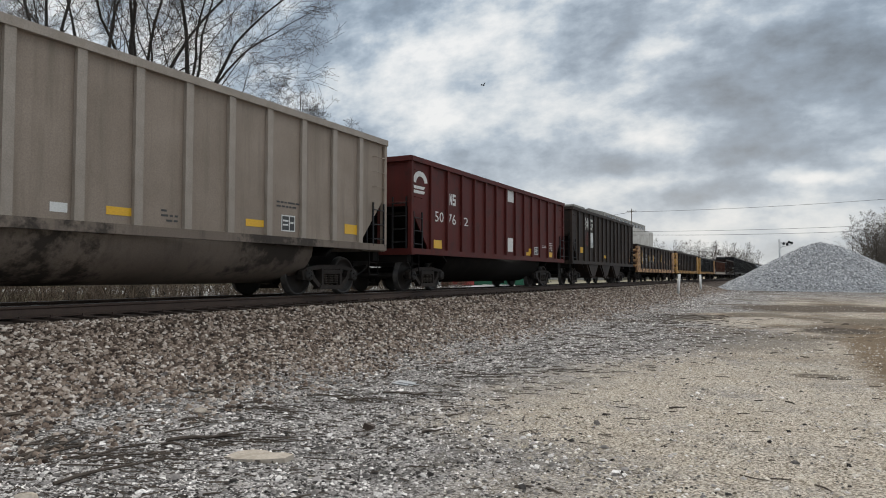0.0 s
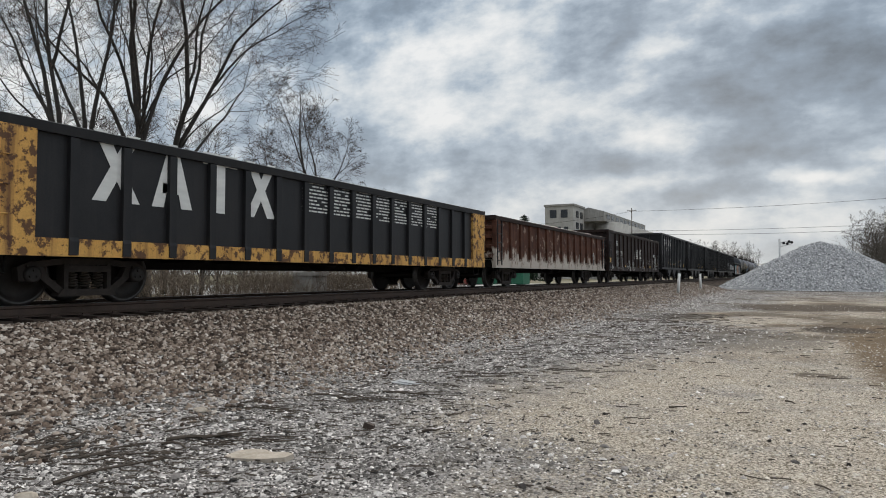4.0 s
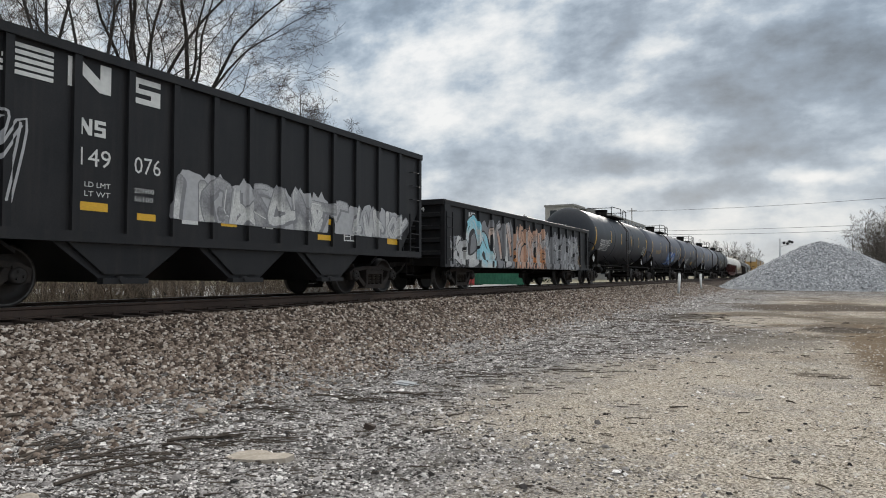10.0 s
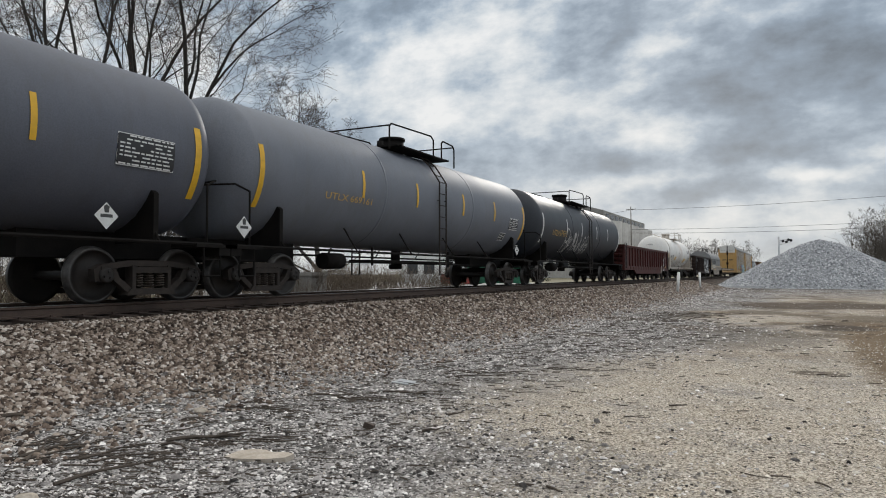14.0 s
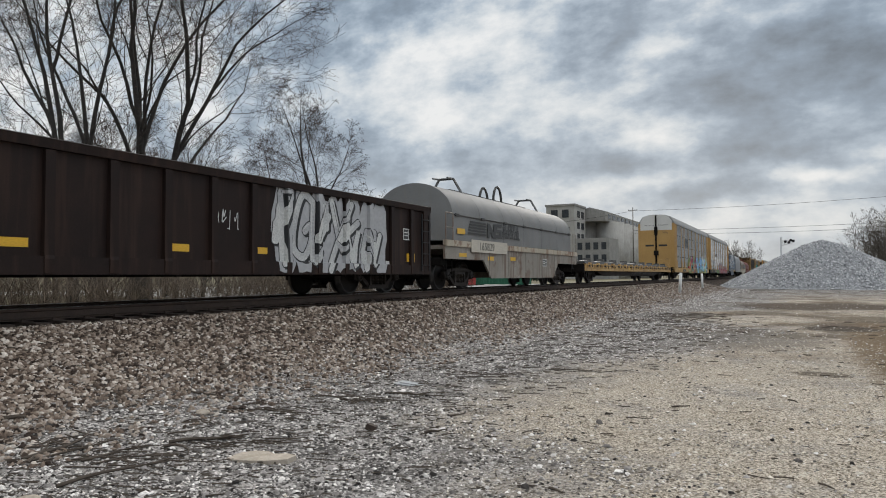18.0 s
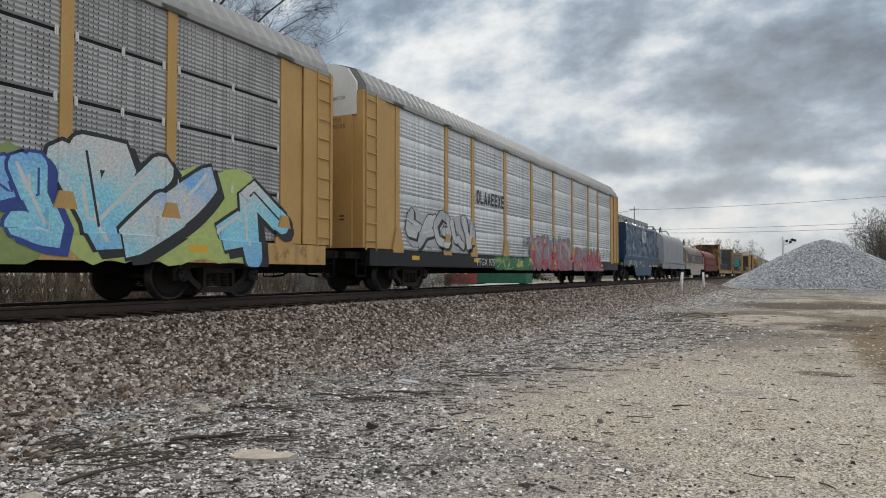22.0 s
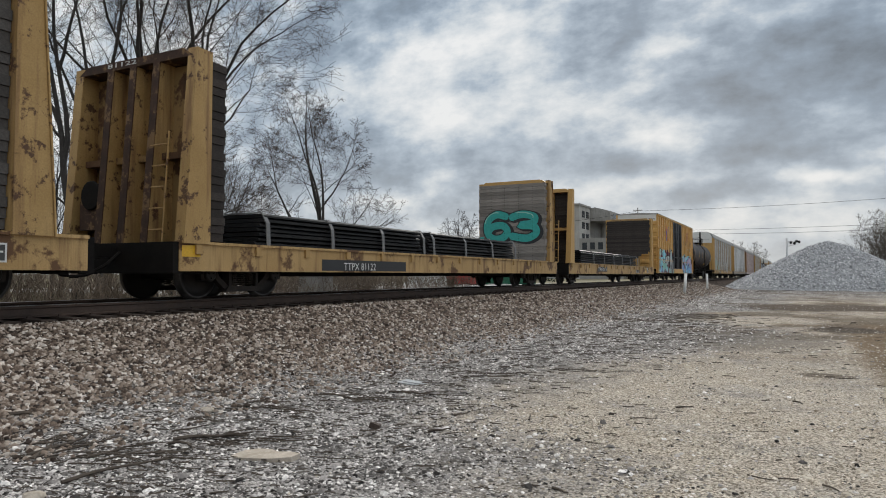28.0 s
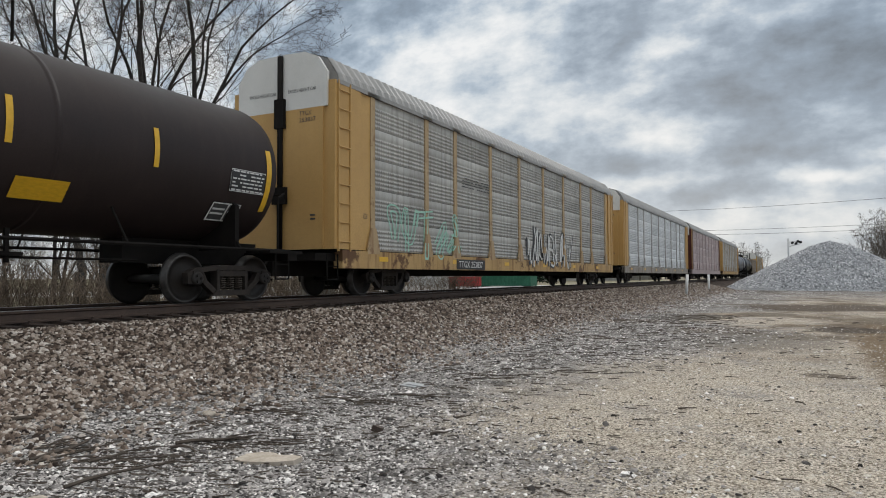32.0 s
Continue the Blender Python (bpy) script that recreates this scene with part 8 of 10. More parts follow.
def flat_car(label, L):
    car = thing("flat_car", label, "rail car", "flat cars")
    h = L / 2
    flat_body(car, L)
    bm = B()
    prism(bm, [(-h + 3.6, .67), (h - 3.6, .67), (h - 5.4, .40), (-h + 5.4, .40)], W2 - .42, W2 - .36)
    # dark brown instead of yellow: the shade under the deck is in this colour
    part("side_girder", bm, M["darkbrown"], car, "lower girder in dark brown that includes the shade under the deck")
    bm = B()
    rod(bm, (W2 - .05, -2.0, .58), (W2 - .05, h - 3.0, .58), .010, 6)
    part("brake_rod", bm, M["strap"], car)
    for s in (-1, 1):
        bm = B()
        prism(bm, [(s * (W2 - .62), 1.04), (s * (W2 - .14), 1.04), (s * (W2 - .20), 1.17), (s * (W2 - .55), 1.17)], -h + .6, h - .6, "y")
        part("tie_down_rail", bm, M["steel_grey"], car)
    for k in range(9):
        bm = B()
        y = -h + 1.6 + (L - 3.2) * k / 8
        prism(bm, [(y - .9, 1.17), (y + .24, 1.17), (y + .20, 1.34), (y + .08, 1.35), (y + .02, 1.24), (y - .85, 1.20)], W2 - .60, W2 - .20)
        part("wheel_chock", bm, M["steel_grey"], car)
    for k in range(16):
        bm = B()
        y = -h + .8 + (L - 1.6) * k / 15
        box(bm, W2 - .02, W2 + .10, y - .16, y + .16, 1.0, 1.10)
        box(bm, W2 + .05, W2 + .09, y - .06, y + .06, .86, 1.0)
        br = part("tie_down_bracket", bm, M["ttx"], car)
        bm = B()
        pipe(bm, [(W2 + .10, y + .20, 1.02), (W2 + .11, y + .20, .90), (W2 + .11, y + .27, .87), (W2 + .11, y + .31, .93)], .018)
        part("hook", bm, M["steel_grey"], br)
        bm = B()
        rod(bm, (W2 + .05, y - .24, .94), (W2 + .05, y - .08, .94), .045, 8)
        part("ratchet", bm, M["steel_grey"], br)
    bm = B()
    pipe(bm, [(W2 - .05, h - .2, 1.05), (W2 - .05, h - .2, 1.75), (.6, h - .2, 1.75), (.6, h - .2, 1.05)], .02)
    rod(bm, (W2 - .4, h - .1, 1.3), (W2 - .4, h - .04, 1.3), .25, 14)
    part("brake_stand", bm, M["ttx"], car)
    running_gear(car, h, 2.6)
    brake_gear(car, 1)
    return car


def bulkhead_flat(label, L, paint="ttx_rusty", boards="plank", load=True, tall=4.45, group="bulkhead flat cars", broken=False):
    car = thing("bulkhead_flat_car", label, "rail car", group)
    h = L / 2
    flat_body(car, L, "ttx_sill", bot=.52)
    for e in (-1, 1):
        yb = e * (h - 1.15) if e > 0 else -(h - .62)
        deep, slim = (.58, .34) if paint == "ttx_rusty" or e > 0 else (.72, .30)
        thick = 1.6 if paint == "ttx_rusty" and e < 0 else 1.0
        # boards face the load
        nb = 22
        wood = "plank_dark" if thick > 1 else boards
        me = bpy.data.meshes.get("board_" + wood)
        if not me:
            bm = B()
            box(bm, -W2 + .06, W2 - .06, -.14, .14, .006, .218)
            me = to_mesh("board_" + wood, bm, M[wood])
        bw = (tall - .12 - 1.06) / nb
        for k in range(nb):
            cutk = (.0, .35, .48, .55, .74, .80, .97)[k] if broken and e > 0 and k < 7 else 1.0
            if cutk:
                place("board", me, car, pose((k * 37 % 11 - 5) * .006 - (1 - cutk) * (W2 - .06), yb - e * (.01 + .14 * thick), 1.06 + k * bw) @ Matrix.Diagonal((cutk, thick, bw / .224, 1)))
        bolts = bpy.data.meshes.get("bolt_column")
        if not bolts:
            bm = B()
            for k in range(2 * nb - 2):
                rod(bm, (0, -.012, .06 + k * bw / 2), (0, .012, .06 + k * bw / 2), .010, 6)
            bolts = to_mesh("bolt_column", bm, M["under"])
        for x in (-.92, -.30, .34, .96):
            tagged(place("bolt_column", bolts, car, pose(x, yb - e * (.012 + .28 * thick), 1.06)), kind="stuff")
        if paint == "ttx_rusty":
            bm = B()
            box(bm, -W2 + .08, W2 - .08, min(yb + e * .004, yb + e * .03), max(yb + e * .004, yb + e * .03), 1.06, tall - .16)
            part("back_sheet", bm, M["rust_mix"], car, "rust-stained ochre steel sheet")
        for x in (-W2 + .02, -.62, .0, .62, W2 - .02):
            bm = B()
            wd = .09 if abs(x) > 1 else .06
            prism(bm, [(yb, 1.0), (yb + e * deep, 1.0), (yb + e * slim, tall), (yb, tall)], x - wd, x + wd)
            rb_ = part("bulkhead_rib", bm, M[paint], car)
            bm = B()
            prism(bm, [(yb + e * (deep + .005), 1.0), (yb + e * (deep + .03), 1.0), (yb + e * (slim + .03), tall), (yb + e * (slim + .005), tall)], x - wd - .025, x + wd + .025)
            part("rib_flange", bm, M["rust_edge" if paint == "ttx_rusty" and abs(x) < 1 else paint], rb_)
        for z in (2.6,):
            bm = B()
            box(bm, -W2 + .05, W2 - .05, min(yb + e * .02, yb + e * .28), max(yb + e * .02, yb + e * .28), z - .06, z + .06)
            part("bulkhead_brace", bm, M["rust_mix" if paint == "ttx_rusty" else paint], car)
        bm = B()
        prism(bm, [(-W2, tall - .14), (W2, tall - .14), (W2 - .25, tall + .02), (-W2 + .25, tall + .02)], yb - e * .10, yb + e * (slim + .04), "y")
        part("bulkhead_cap", bm, M["rust_edge" if paint == "ttx_rusty" and e < 0 else paint], car)
        if paint == "ttx_rusty" and e > 0:
            bm = B()
            prism(bm, [(-W2 + .12, tall - .14), (W2 - .12, tall - .14), (W2 - .3, tall + .03), (-W2 + .3, tall + .03)], yb - .16, yb - .11, "y")
            part("warning_board", bm, M["ttx_clean"], car, "yellow board with black lettering")
        bm = B()
        for x in (.62, 1.05):
            rod(bm, (x, yb + e * (deep - .02), 1.05), (x, yb + e * (deep - .14), 3.0), .02)
        for k in range(5):
            z = 1.25 + k * .38
            rod(bm, (.62, yb + e * (deep - .06 * (z - 1)), z), (1.05, yb + e * (deep - .06 * (z - 1)), z), .016)
        part("ladder", bm, M[paint], car)
        bm = B()
        lathe(bm, [(-.03, .26), (-.015, .28), (.015, .28), (.03, .26), (.0, .24)], 0, 18, "y")
        rod(bm, (-.26, 0, 0), (.26, 0, 0), .018)
        rod(bm, (0, 0, -.26), (0, 0, .26), .018)
        ob = part("brake_wheel", bm, M["under"], car)
        ob.location = (-.95, yb + e * (deep - .08), 1.95)
        bm = B()
        box(bm, -1.3, -.6, min(yb + e * .1, yb + e * (deep - .1)), max(yb + e * .1, yb + e * (deep - .1)), 1.3, 1.85)
        part("brake_housing", bm, M["rust_edge"], car)
    running_gear(car, h, 2.0)
    brake_gear(car, -1)
    return car


def sheet_load(label, L, y, rows=9, parent_rows=2):
    """Bundles of dark steel sheet, strapped down."""
    st = thing("steel_bundle", label, "cargo", "steel bundles")
    rnd = random.Random(int(L * 7))
    for side in (-.72, .72):
        for k in range(rows):
            bm = B()
            j = rnd.uniform(-.05, .05)
            z = k * .095
            l = L - k * .06 - rnd.uniform(0, .12)
            prism(bm, [(-.66, z), (.66, z), (.66, z + .035), (.60, z + .075), (-.60, z + .075), (-.66, z + .035)], -l / 2 + j, l / 2 + j, "y")
            ob = part("steel_sheet", bm, M["steel_dark"], st)
            ob.location.x = side + rnd.uniform(-.03, .03)
    hh = rows * .095
    yy = L / 2 - .09
    while yy > -L / 2 + .2:
        bm = B()
        for s in (-1, 1):
            line = [(1.50, -.10), (1.47, hh - .22), (1.34, hh + .008), (0, hh + .012)]
            back = [(1.482, -.10), (1.452, hh - .226), (1.33, hh - .004), (0, hh)]
            for (p, q), (r, u) in zip(zip(line, line[1:]), zip(back, back[1:])):
                prism(bm, [(s * p[0], p[1]), (s * q[0], q[1]), (s * u[0], u[1]), (s * r[0], r[1])], yy - .055, yy + .055, "y")
        sp_ = part("strap", bm, M["strap"], st)
        for s in (-1, 1):
            bm = B()
            box(bm, s * 1.42, s * 1.53, yy - .10, yy + .10, -.20, -.04)
            part("strap_foot", bm, M["rust_edge"], sp_)
        yy -= 2.15
    return st


def boxcar(label, L):
    car = thing("boxcar", label, "rail car", "boxcars")
    h = L / 2
    top, bot, eave = 5.10, .62, 4.98
    for s in (1, -1):
        dy0, dy1 = -2.50, 2.30
        for a, b in ((-h, dy0), (dy1, h)):
            bm = B()
            box(bm, s * (W2 - .12), s * (W2 - .06), a, b, bot + .35, eave)
            part("side_wall", bm, M["box_yellow"], car)
            n = max(3, round((b - a) / .85))
            for k in range(n + 1):
                bm = B()
                y = a + .06 + (b - a - .12) * k / n
                box(bm, s * (W2 - .07), s * W2, y - .05, y + .05, bot + .35, eave)
                if s > 0:
                    note_face(car, y - .05, y + .05, bot + .36, eave, W2)
                part("side_post", bm, M["box_yellow"], car)
            for z in (1.62, 3.08, 4.20):
                bm = B()
                box(bm, s * (W2 - .07), s * (W2 - .025), a + .02, b - .02, z - .035, z + .035)
                part("side_brace", bm, M["box_yellow"], car)
        for a, b in ((dy0 + .02, (dy0 + dy1) / 2 - .02), ((dy0 + dy1) / 2 + .02, dy1 - .02)):
            bm = B()
            box(bm, s * (W2 - .09), s * (W2 - .03), a, b, bot + .30, eave - .1)
            d = part("plug_door", bm, M["black"], car, "black ribbed plug door")
            pw = (b - a - .2) / 3
            dp = bpy.data.meshes.get("door_panel")
            if not dp:
                bm = B()
                prism(bm, [(.02, 0), (pw - .05, 0), (pw - .05, .64), (.02, .64)], -.02, .02)
                dp = to_mesh("door_panel", bm, M["black"])
            for i in range(3):
                for k in range(5):
                    place("door_panel", dp, d, pose(s * (W2 - .018), a + .1 + pw * i, bot + .42 + k * .80))
            bm = B()
            for y in (a + (b - a) * .4, a + (b - a) * .6):
                rod(bm, (s * (W2 + .03), y, bot + .4), (s * (W2 + .03), y, eave - .2), .028, 8)
            box(bm, s * (W2 + .0), s * (W2 + .06), a + .2, b - .2, 1.9, 1.98)
            part("lock_rod", bm, M["black"], d)
        bm = B()
        box(bm, s * (W2 - .16), s * (W2 - .02), -h, h, bot, bot + .36)
        part("side_sill", bm, M["box_yellow"], car)
        bm = B()
        box(bm, s * (W2 - .1), s * W2, -h, h, eave - .05, eave + .08)
        part("eave_rail", bm, M["box_yellow"], car)
    note_face(car, -h, h, bot - .3, bot + .36, W2 - .02)
    bm = B()
    prism(bm, [(-W2, eave + .05), (W2, eave + .05), (W2, eave + .09), (.0, top + .06), (-W2, eave + .09)], -h, h, "y")
    part("roof", bm, M["rack_roof"], car)
    for e in (-1, 1):
        bm = B()
        box(bm, -W2 + .02, W2 - .02, e * (h - .06) - .04, e * (h - .06) + .04, bot + .3, 4.42)
        ew = part("end_wall", bm, M["box_yellow"], car)
        for k in range(6):
            z = bot + .85 + k * .58
            bm = B()
            prism(bm, [(e * (h - .06), z - .2), (e * (h + .05), z - .09), (e * (h + .05), z + .09), (e * (h - .06), z + .2)], -W2 + .1, W2 - .1)
            part("end_corrugation", bm, M["box_yellow"], ew)
        bm = B()
        prism(bm, [(-W2 + .02, 4.42), (W2 - .02, 4.42), (W2 - .02, eave + .06), (0, top + .04), (-W2 + .02, eave + .06)], e * (h - .06) - .04, e * (h - .06) + .04, "y")
        part("end_top", bm, M["rack_white"], car, "white painted end top")
        for x in (-1.2, 1.2):
            place("ladder", LAD_BOX, car, pose(x, e * (h + .06), bot + .2, 0, 0, 90 * e))
        for s in (-1, 1):
            place("ladder", LAD_BOX, car, pose(s * (W2 + .02), e * (h - .32), bot + .2, 0, 0, 0 if s > 0 else 180))
    center_sill(car, h, z0=.45, z1=.95)
    brake_gear(car, 0)
    running_gear(car, h, 2.3)
    return car


LAD_BOX = ladder_mesh(1.7, .42, 5, .014, "box_yellow")

# ---- the train, car by car: place of its middle at time zero along the track ----
TRAIN = []


def join_train(car, front, rear):
    TRAIN.append((car, (front + rear) / 2))
    return car


def mk(front, rear, builder, *a, **k):
    return join_train(builder(a[0], rear - front, *a[1:], **k), front, rear)


cars = {}
cars["grey"] = mk(1.1, 15.25, hopper, "pale grey aluminium coal gondola with a dark rounded tub", "grey_gon", 12, 3.97, 1.20, True, "grey_rib")
cars["red"] = mk(16.6, 30.85, hopper, "oxide red coal gondola with a sooty tub and white lettering", "red", 13, 3.80, 1.16, True)
cars["old"] = mk(32.2, 46.15, hopper, "weathered brown-black coal hopper with worn white lettering", "brownblack", 13, 3.80, 1.15, inner="brownblack")
cars["g1"] = mk(47.6, 63.65, gondola, "black gondola with peeling tan paint along its sill", 2.64, "tan_gon", "patch_yellow", 11, "patch_yellow", "brownblack", "brownblack", inset=1.53)
cars["g2"] = mk(64.87, 81.0, gondola, "dark brown gondola with flaking yellow corners and sill", 2.70, "brownblack", "yellow_gon", 13, "yellow_gon", "brownblack", inset=1.66)
cars["g3"] = mk(82.3, 98.9, gondola, "black gondola with a yellow sill and yellow ends", 2.64, "black", "yellow_gon", 16, "yellow_gon", "black")
cars["g4"] = mk(99.9, 115.7, gondola, "rusty gondola with remains of white paint low on its side", 2.59, "rust_white", "rust_white", 13, "rust_white", "darkbrown", "rust_white_rib")
cars["g5"] = mk(116.7, 133.2, gondola, "tall dark brown gondola scrawled with white spray paint", 3.09, "darkbrown", None, 13, inset=(1.85, .92))
for i, (a, b) in enumerate(((134.7, 148.8), (150.1, 164.0), (165.6, 179.55), (181.05, 195.0), (196.6, 210.35))):
    cars["h%d" % i] = mk(a, b, hopper, "black coal hopper with white stripes and lettering", "black", 13, 3.88, 1.06)
cars["g6"] = mk(211.8, 228.3, gondola, "black gondola covered in many-coloured graffiti", 2.78, "black", None, 13)
cars["t1"] = mk(229.9, 244.4, tank, "long satin black tank car with white lettering", "tank_black")
cars["t2"] = mk(246.6, 261.4, tank, "dark grey tank car with blue and white graffiti", "tank_dark")
cars["t3"] = mk(264.0, 279.6, tank, "dark grey tank car with white lettering and dark patches", "tank_dark")
cars["t4"] = mk(281.0, 296.3, tank, "mid grey tank car with yellow strips", "tank_grey")
cars["t5"] = mk(298.5, 313.0, tank, "black tank car with white spray scrawl", "tank_black")
cars["g7"] = mk(314.2, 331.2, gondola, "maroon gondola with worn pale letters", 2.32, "maroon", None, 16, inset=1.8, skirt=(4.8, 5.4, .48))
cars["t6"] = mk(332.9, 346.9, tank, "dirty white tank car with a white frame and rust runs", "tank_white", 1.36, 2.46, "white_frame", None, "white_frame")
cars["g8"] = mk(349.8, 365.4, gondola, "dark brown gondola with white graffiti near one end", 2.45, "darkbrown", None, 14, bot=.50, inset=1.04)
cars["c1"] = mk(367.1, 379.9, coil_car, "coil car with a grey arched hood and rust-stained cream sides", "coil_silver", "coil_stain", shoulder=2.40)
cars["f1"] = mk(381.9, 408.6, flat_car, "long yellow flat car with grey tie-down racks")
cars["a1"] = mk(410.9, 438.0, autorack, "enclosed auto rack with yellow ends and grey slatted sides", "rack_grey")
cars["a2"] = mk(439.1, 466.4, autorack, "enclosed auto rack with bright silver slatted sides and graffiti", "rack_panel", sill="black")
cars["c2"] = mk(468.6, 479.5, coil_car, "blue coil car with a tall flat-sided blue hood", "blue_hood", "blue", 3.74, 1.50, True, 1.46, True, 1, 1.52, plain_side=True)
cars["c3"] = mk(482.6, 493.3, coil_car, "plain grey coil car with a tall grey hood", "coil_grey", "coil_grey", 4.0, 1.46, False, 1.40, False, 1, 1.46, shoulder=2.75, square=.36, plain_side=True)
cars["c4"] = mk(495.6, 508.4, coil_car, "coil car with a sooty tan hood and pale lower sides", "coil_tan", "coil_cream", 3.5, 1.44, True, 1.38, shoulder=2.40)
cars["c5"] = mk(511.2, 523.6, coil_car, "faded red coil car with a round red hood", "coil_red", "coil_red", 3.35, 1.38, False, 1.30)
cars["b1"] = mk(526.4, 547.7, bulkhead_flat, "bulkhead flat car with rusty yellow frames and grey boards")
cars["b2"] = mk(549.4, 569.9, bulkhead_flat, "rusty yellow bulkhead flat car with green numerals sprayed on boards", "ttx_rusty", "plank_pale")
cars["b3"] = mk(571.7, 592.2, bulkhead_flat, "clean yellow bulkhead flat car with dark boards", "ttx_clean", "plank_dark", broken=True)
cars["bx"] = mk(594.0, 612.6, boxcar, "yellow boxcar with black plug doors and sprayed lower sides")
cars["t7"] = mk(614.9, 629.1, tank, "brown-black tank car with yellow strips", "tank_brown", 1.45, 2.62)
cars["ra"] = mk(631.0, 657.2, autorack, "enclosed auto rack with a yellow end and grey slatted sides", "rack_mid", "post_tan", sill="ttx_sill")
cars["rb"] = mk(659.6, 685.8, autorack, "enclosed auto rack with yellow ends and silver slatted sides", "rack_panel", "rack_mid", sill="coil_stain")
cars["rc"] = mk(688.0, 714.2, autorack, "enclosed auto rack with dull red slatted sides", "rack_red", "rack_red", "maroon", sill="rack_red")
cars["rd"] = mk(716.4, 742.6, autorack, "enclosed auto rack with tan posts and pale slatted sides", "rack_mid", "post_tan", sill="ttx_sill")
cars["t8"] = mk(746.0, 759.5, tank, "mid grey tank car at the end of the row", "tank_grey")
cars["t9"] = mk(763.5, 777.0, tank, "black tank car at the end of the row", "tank_black")
cars["w1"] = mk(779.5, 793.0, hopper, "pale grey coal gondola far down the train", "grey_gon", 12, 3.97, 1.20, True, "grey_rib")
cars["re"] = mk(796.0, 822.2, autorack, "enclosed auto rack with yellow posts and grey slatted sides", "rack_grey")
cars["g9"] = mk(825.0, 841.0, gondola, "dark brown gondola far down the train", 2.62, "darkbrown", None, 14)


# steel sheet bundles on the flat cars ride along with them
LOADS = []
for front, rear, a, b, rows in ((526.4, 547.7, 529.3, 543.5, 9), (549.4, 569.9, 551.3, 565.4, 7), (571.7, 592.2, 573.9, 587.2, 7)):
    n = 2 if b - a > 14 else 1
    for k in range(n):
        l = (b - a) / n
        LOADS.append((sheet_load("strapped bundle of dark steel sheet on the flat car", l - .25, 0, rows), a + l * (k + .5)))


# ---- lettering, stickers, emblems and spray paint on the cars ----
C = cars
for key, num in (("h0", "145757"), ("h1", "147078"), ("h2", "148653"), ("h3", "148576"), ("h4", "149076")):
    c, p = C[key], 1.478
    if key == "h0":
        marks = ((-5.68, 2.93, .68, .56, "stripes"), (-4.76, 2.96, .68, .54, "stripes"), (-3.78, 2.92, .86, .58, "nshape"), (-2.82, 2.92, .66, .58, "sshape"), (-4.55, 2.55, .24, .26, "nshape"), (-4.27, 2.55, .22, .26, "sshape"))
        digits = ((-3.60, 2.55), (-2.63, 2.55))
    else:
        marks = ((-5.86, 3.22, .78, .50, "stripes"), (-4.80, 3.22, .78, .48, "stripes"), (-3.80, 3.26, .72, .44, "nshape"), (-2.76, 3.26, .62, .42, "sshape"), (-3.60, 2.58, .21, .25, "nshape"), (-3.35, 2.58, .19, .25, "sshape"))
        digits = ((-3.58, 2.12), (-2.63, 2.12))
    for y, z, w, h, kind in marks:
        emblem(c, p, y, z, w, h, kind)
    for (y, z), k in zip(digits, (num[:3], num[3:])):
        fit_text(c, p, y, z, .52, .27, k)
    fit_text(c, p, -3.50, 1.80, .44, .08, "LD LMT")
    fit_text(c, p, -3.50, 1.66, .44, .08, "LT WT")
    fit_text(c, p, -2.62, 1.80, .38, .08, "229900")
    fit_text(c, p, -2.62, 1.66, .36, .08, "56100")
    for y, z, w, h in ((-5.90, 1.27, .52, .24), (-3.66, 1.44, .56, .13), (-2.56, 1.36, .36, .11), (-.72, 1.38, .40, .12), (2.2, 1.62, .52, .13), (2.2, 1.26, .52, .12), (5.15, 1.28, .62, .22)):
        bars(c, p, y, z, w, h, "decal_yellow")
    bars(c, p, -1.64, 1.36, .36, .13, "decal_white")
    stencil(c, p, .40, 1.36, .52, .16, "decal_white", 5)
    stencil(c, p, 3.15, 1.66, .62, .20, "decal_white", 6)
    plate(c, p, 3.20, 1.28, .46, .28)
    fit_text(c, -.25, -(7.05 if key != "h4" else 6.9) - .02, 3.30, .48, .11, num, face=FRONT)
    stencil(c, -.30, -(7.05 if key != "h4" else 6.9) - .02, 2.72, .62, .42, "decal_white", 9, FRONT)
graffiti(C["h4"], 1.482, -1.75, 1.12, 4.3, 1.12, ["g_silver", "g_chalk", "g_grey"], 88, outline="g_grey", halo="g_silver", n=7, fat=.7)
graffiti(C["h4"], 1.482, 2.75, 1.12, 3.0, 1.0, ["g_chalk", "g_silver"], 87, outline="g_grey", halo="g_silver", n=5, fat=.7)
graffiti(C["h4"], 1.482, -6.0, 1.3, 1.6, 1.3, ["g_silver"], 89, bare=True, hollow=True)
fit_text(C["old"], -.62, -6.99, 3.36, .75, .22, "10144", face=FRONT)
fit_text(C["red"], -.9, -7.14, 3.34, .85, .14, "507612", face=FRONT)
fit_text(C["g6"], -.2, -8.30, 2.42, 1.1, .14, "189934", face=FRONT)
fit_text(C["g5"], -.6, -8.30, 2.85, .6, .14, "197579", face=FRONT)
for key, num, hh in (("a1", "973282", 13.55), ("a2", "975575", 13.65), ("ra", "253837", 13.1), ("rb", "975575", 13.1)):
    c = C[key]
    for x in (-.98, .22):
        fit_text(c, x, -hh + .012, 4.82, .82, .085, "EXCESS HEIGHT CAR", "decal_dark", FRONT)
    fit_text(c, .55, -hh + .012, 4.26, .36, .10, "TTGX", "decal_dark", FRONT)
    fit_text(c, .55, -hh + .012, 4.10, .48, .10, num, "decal_dark", FRONT)
    stencil(c, .62, -hh + .012, 1.75, .40, .18, "decal_dark", 15, FRONT)
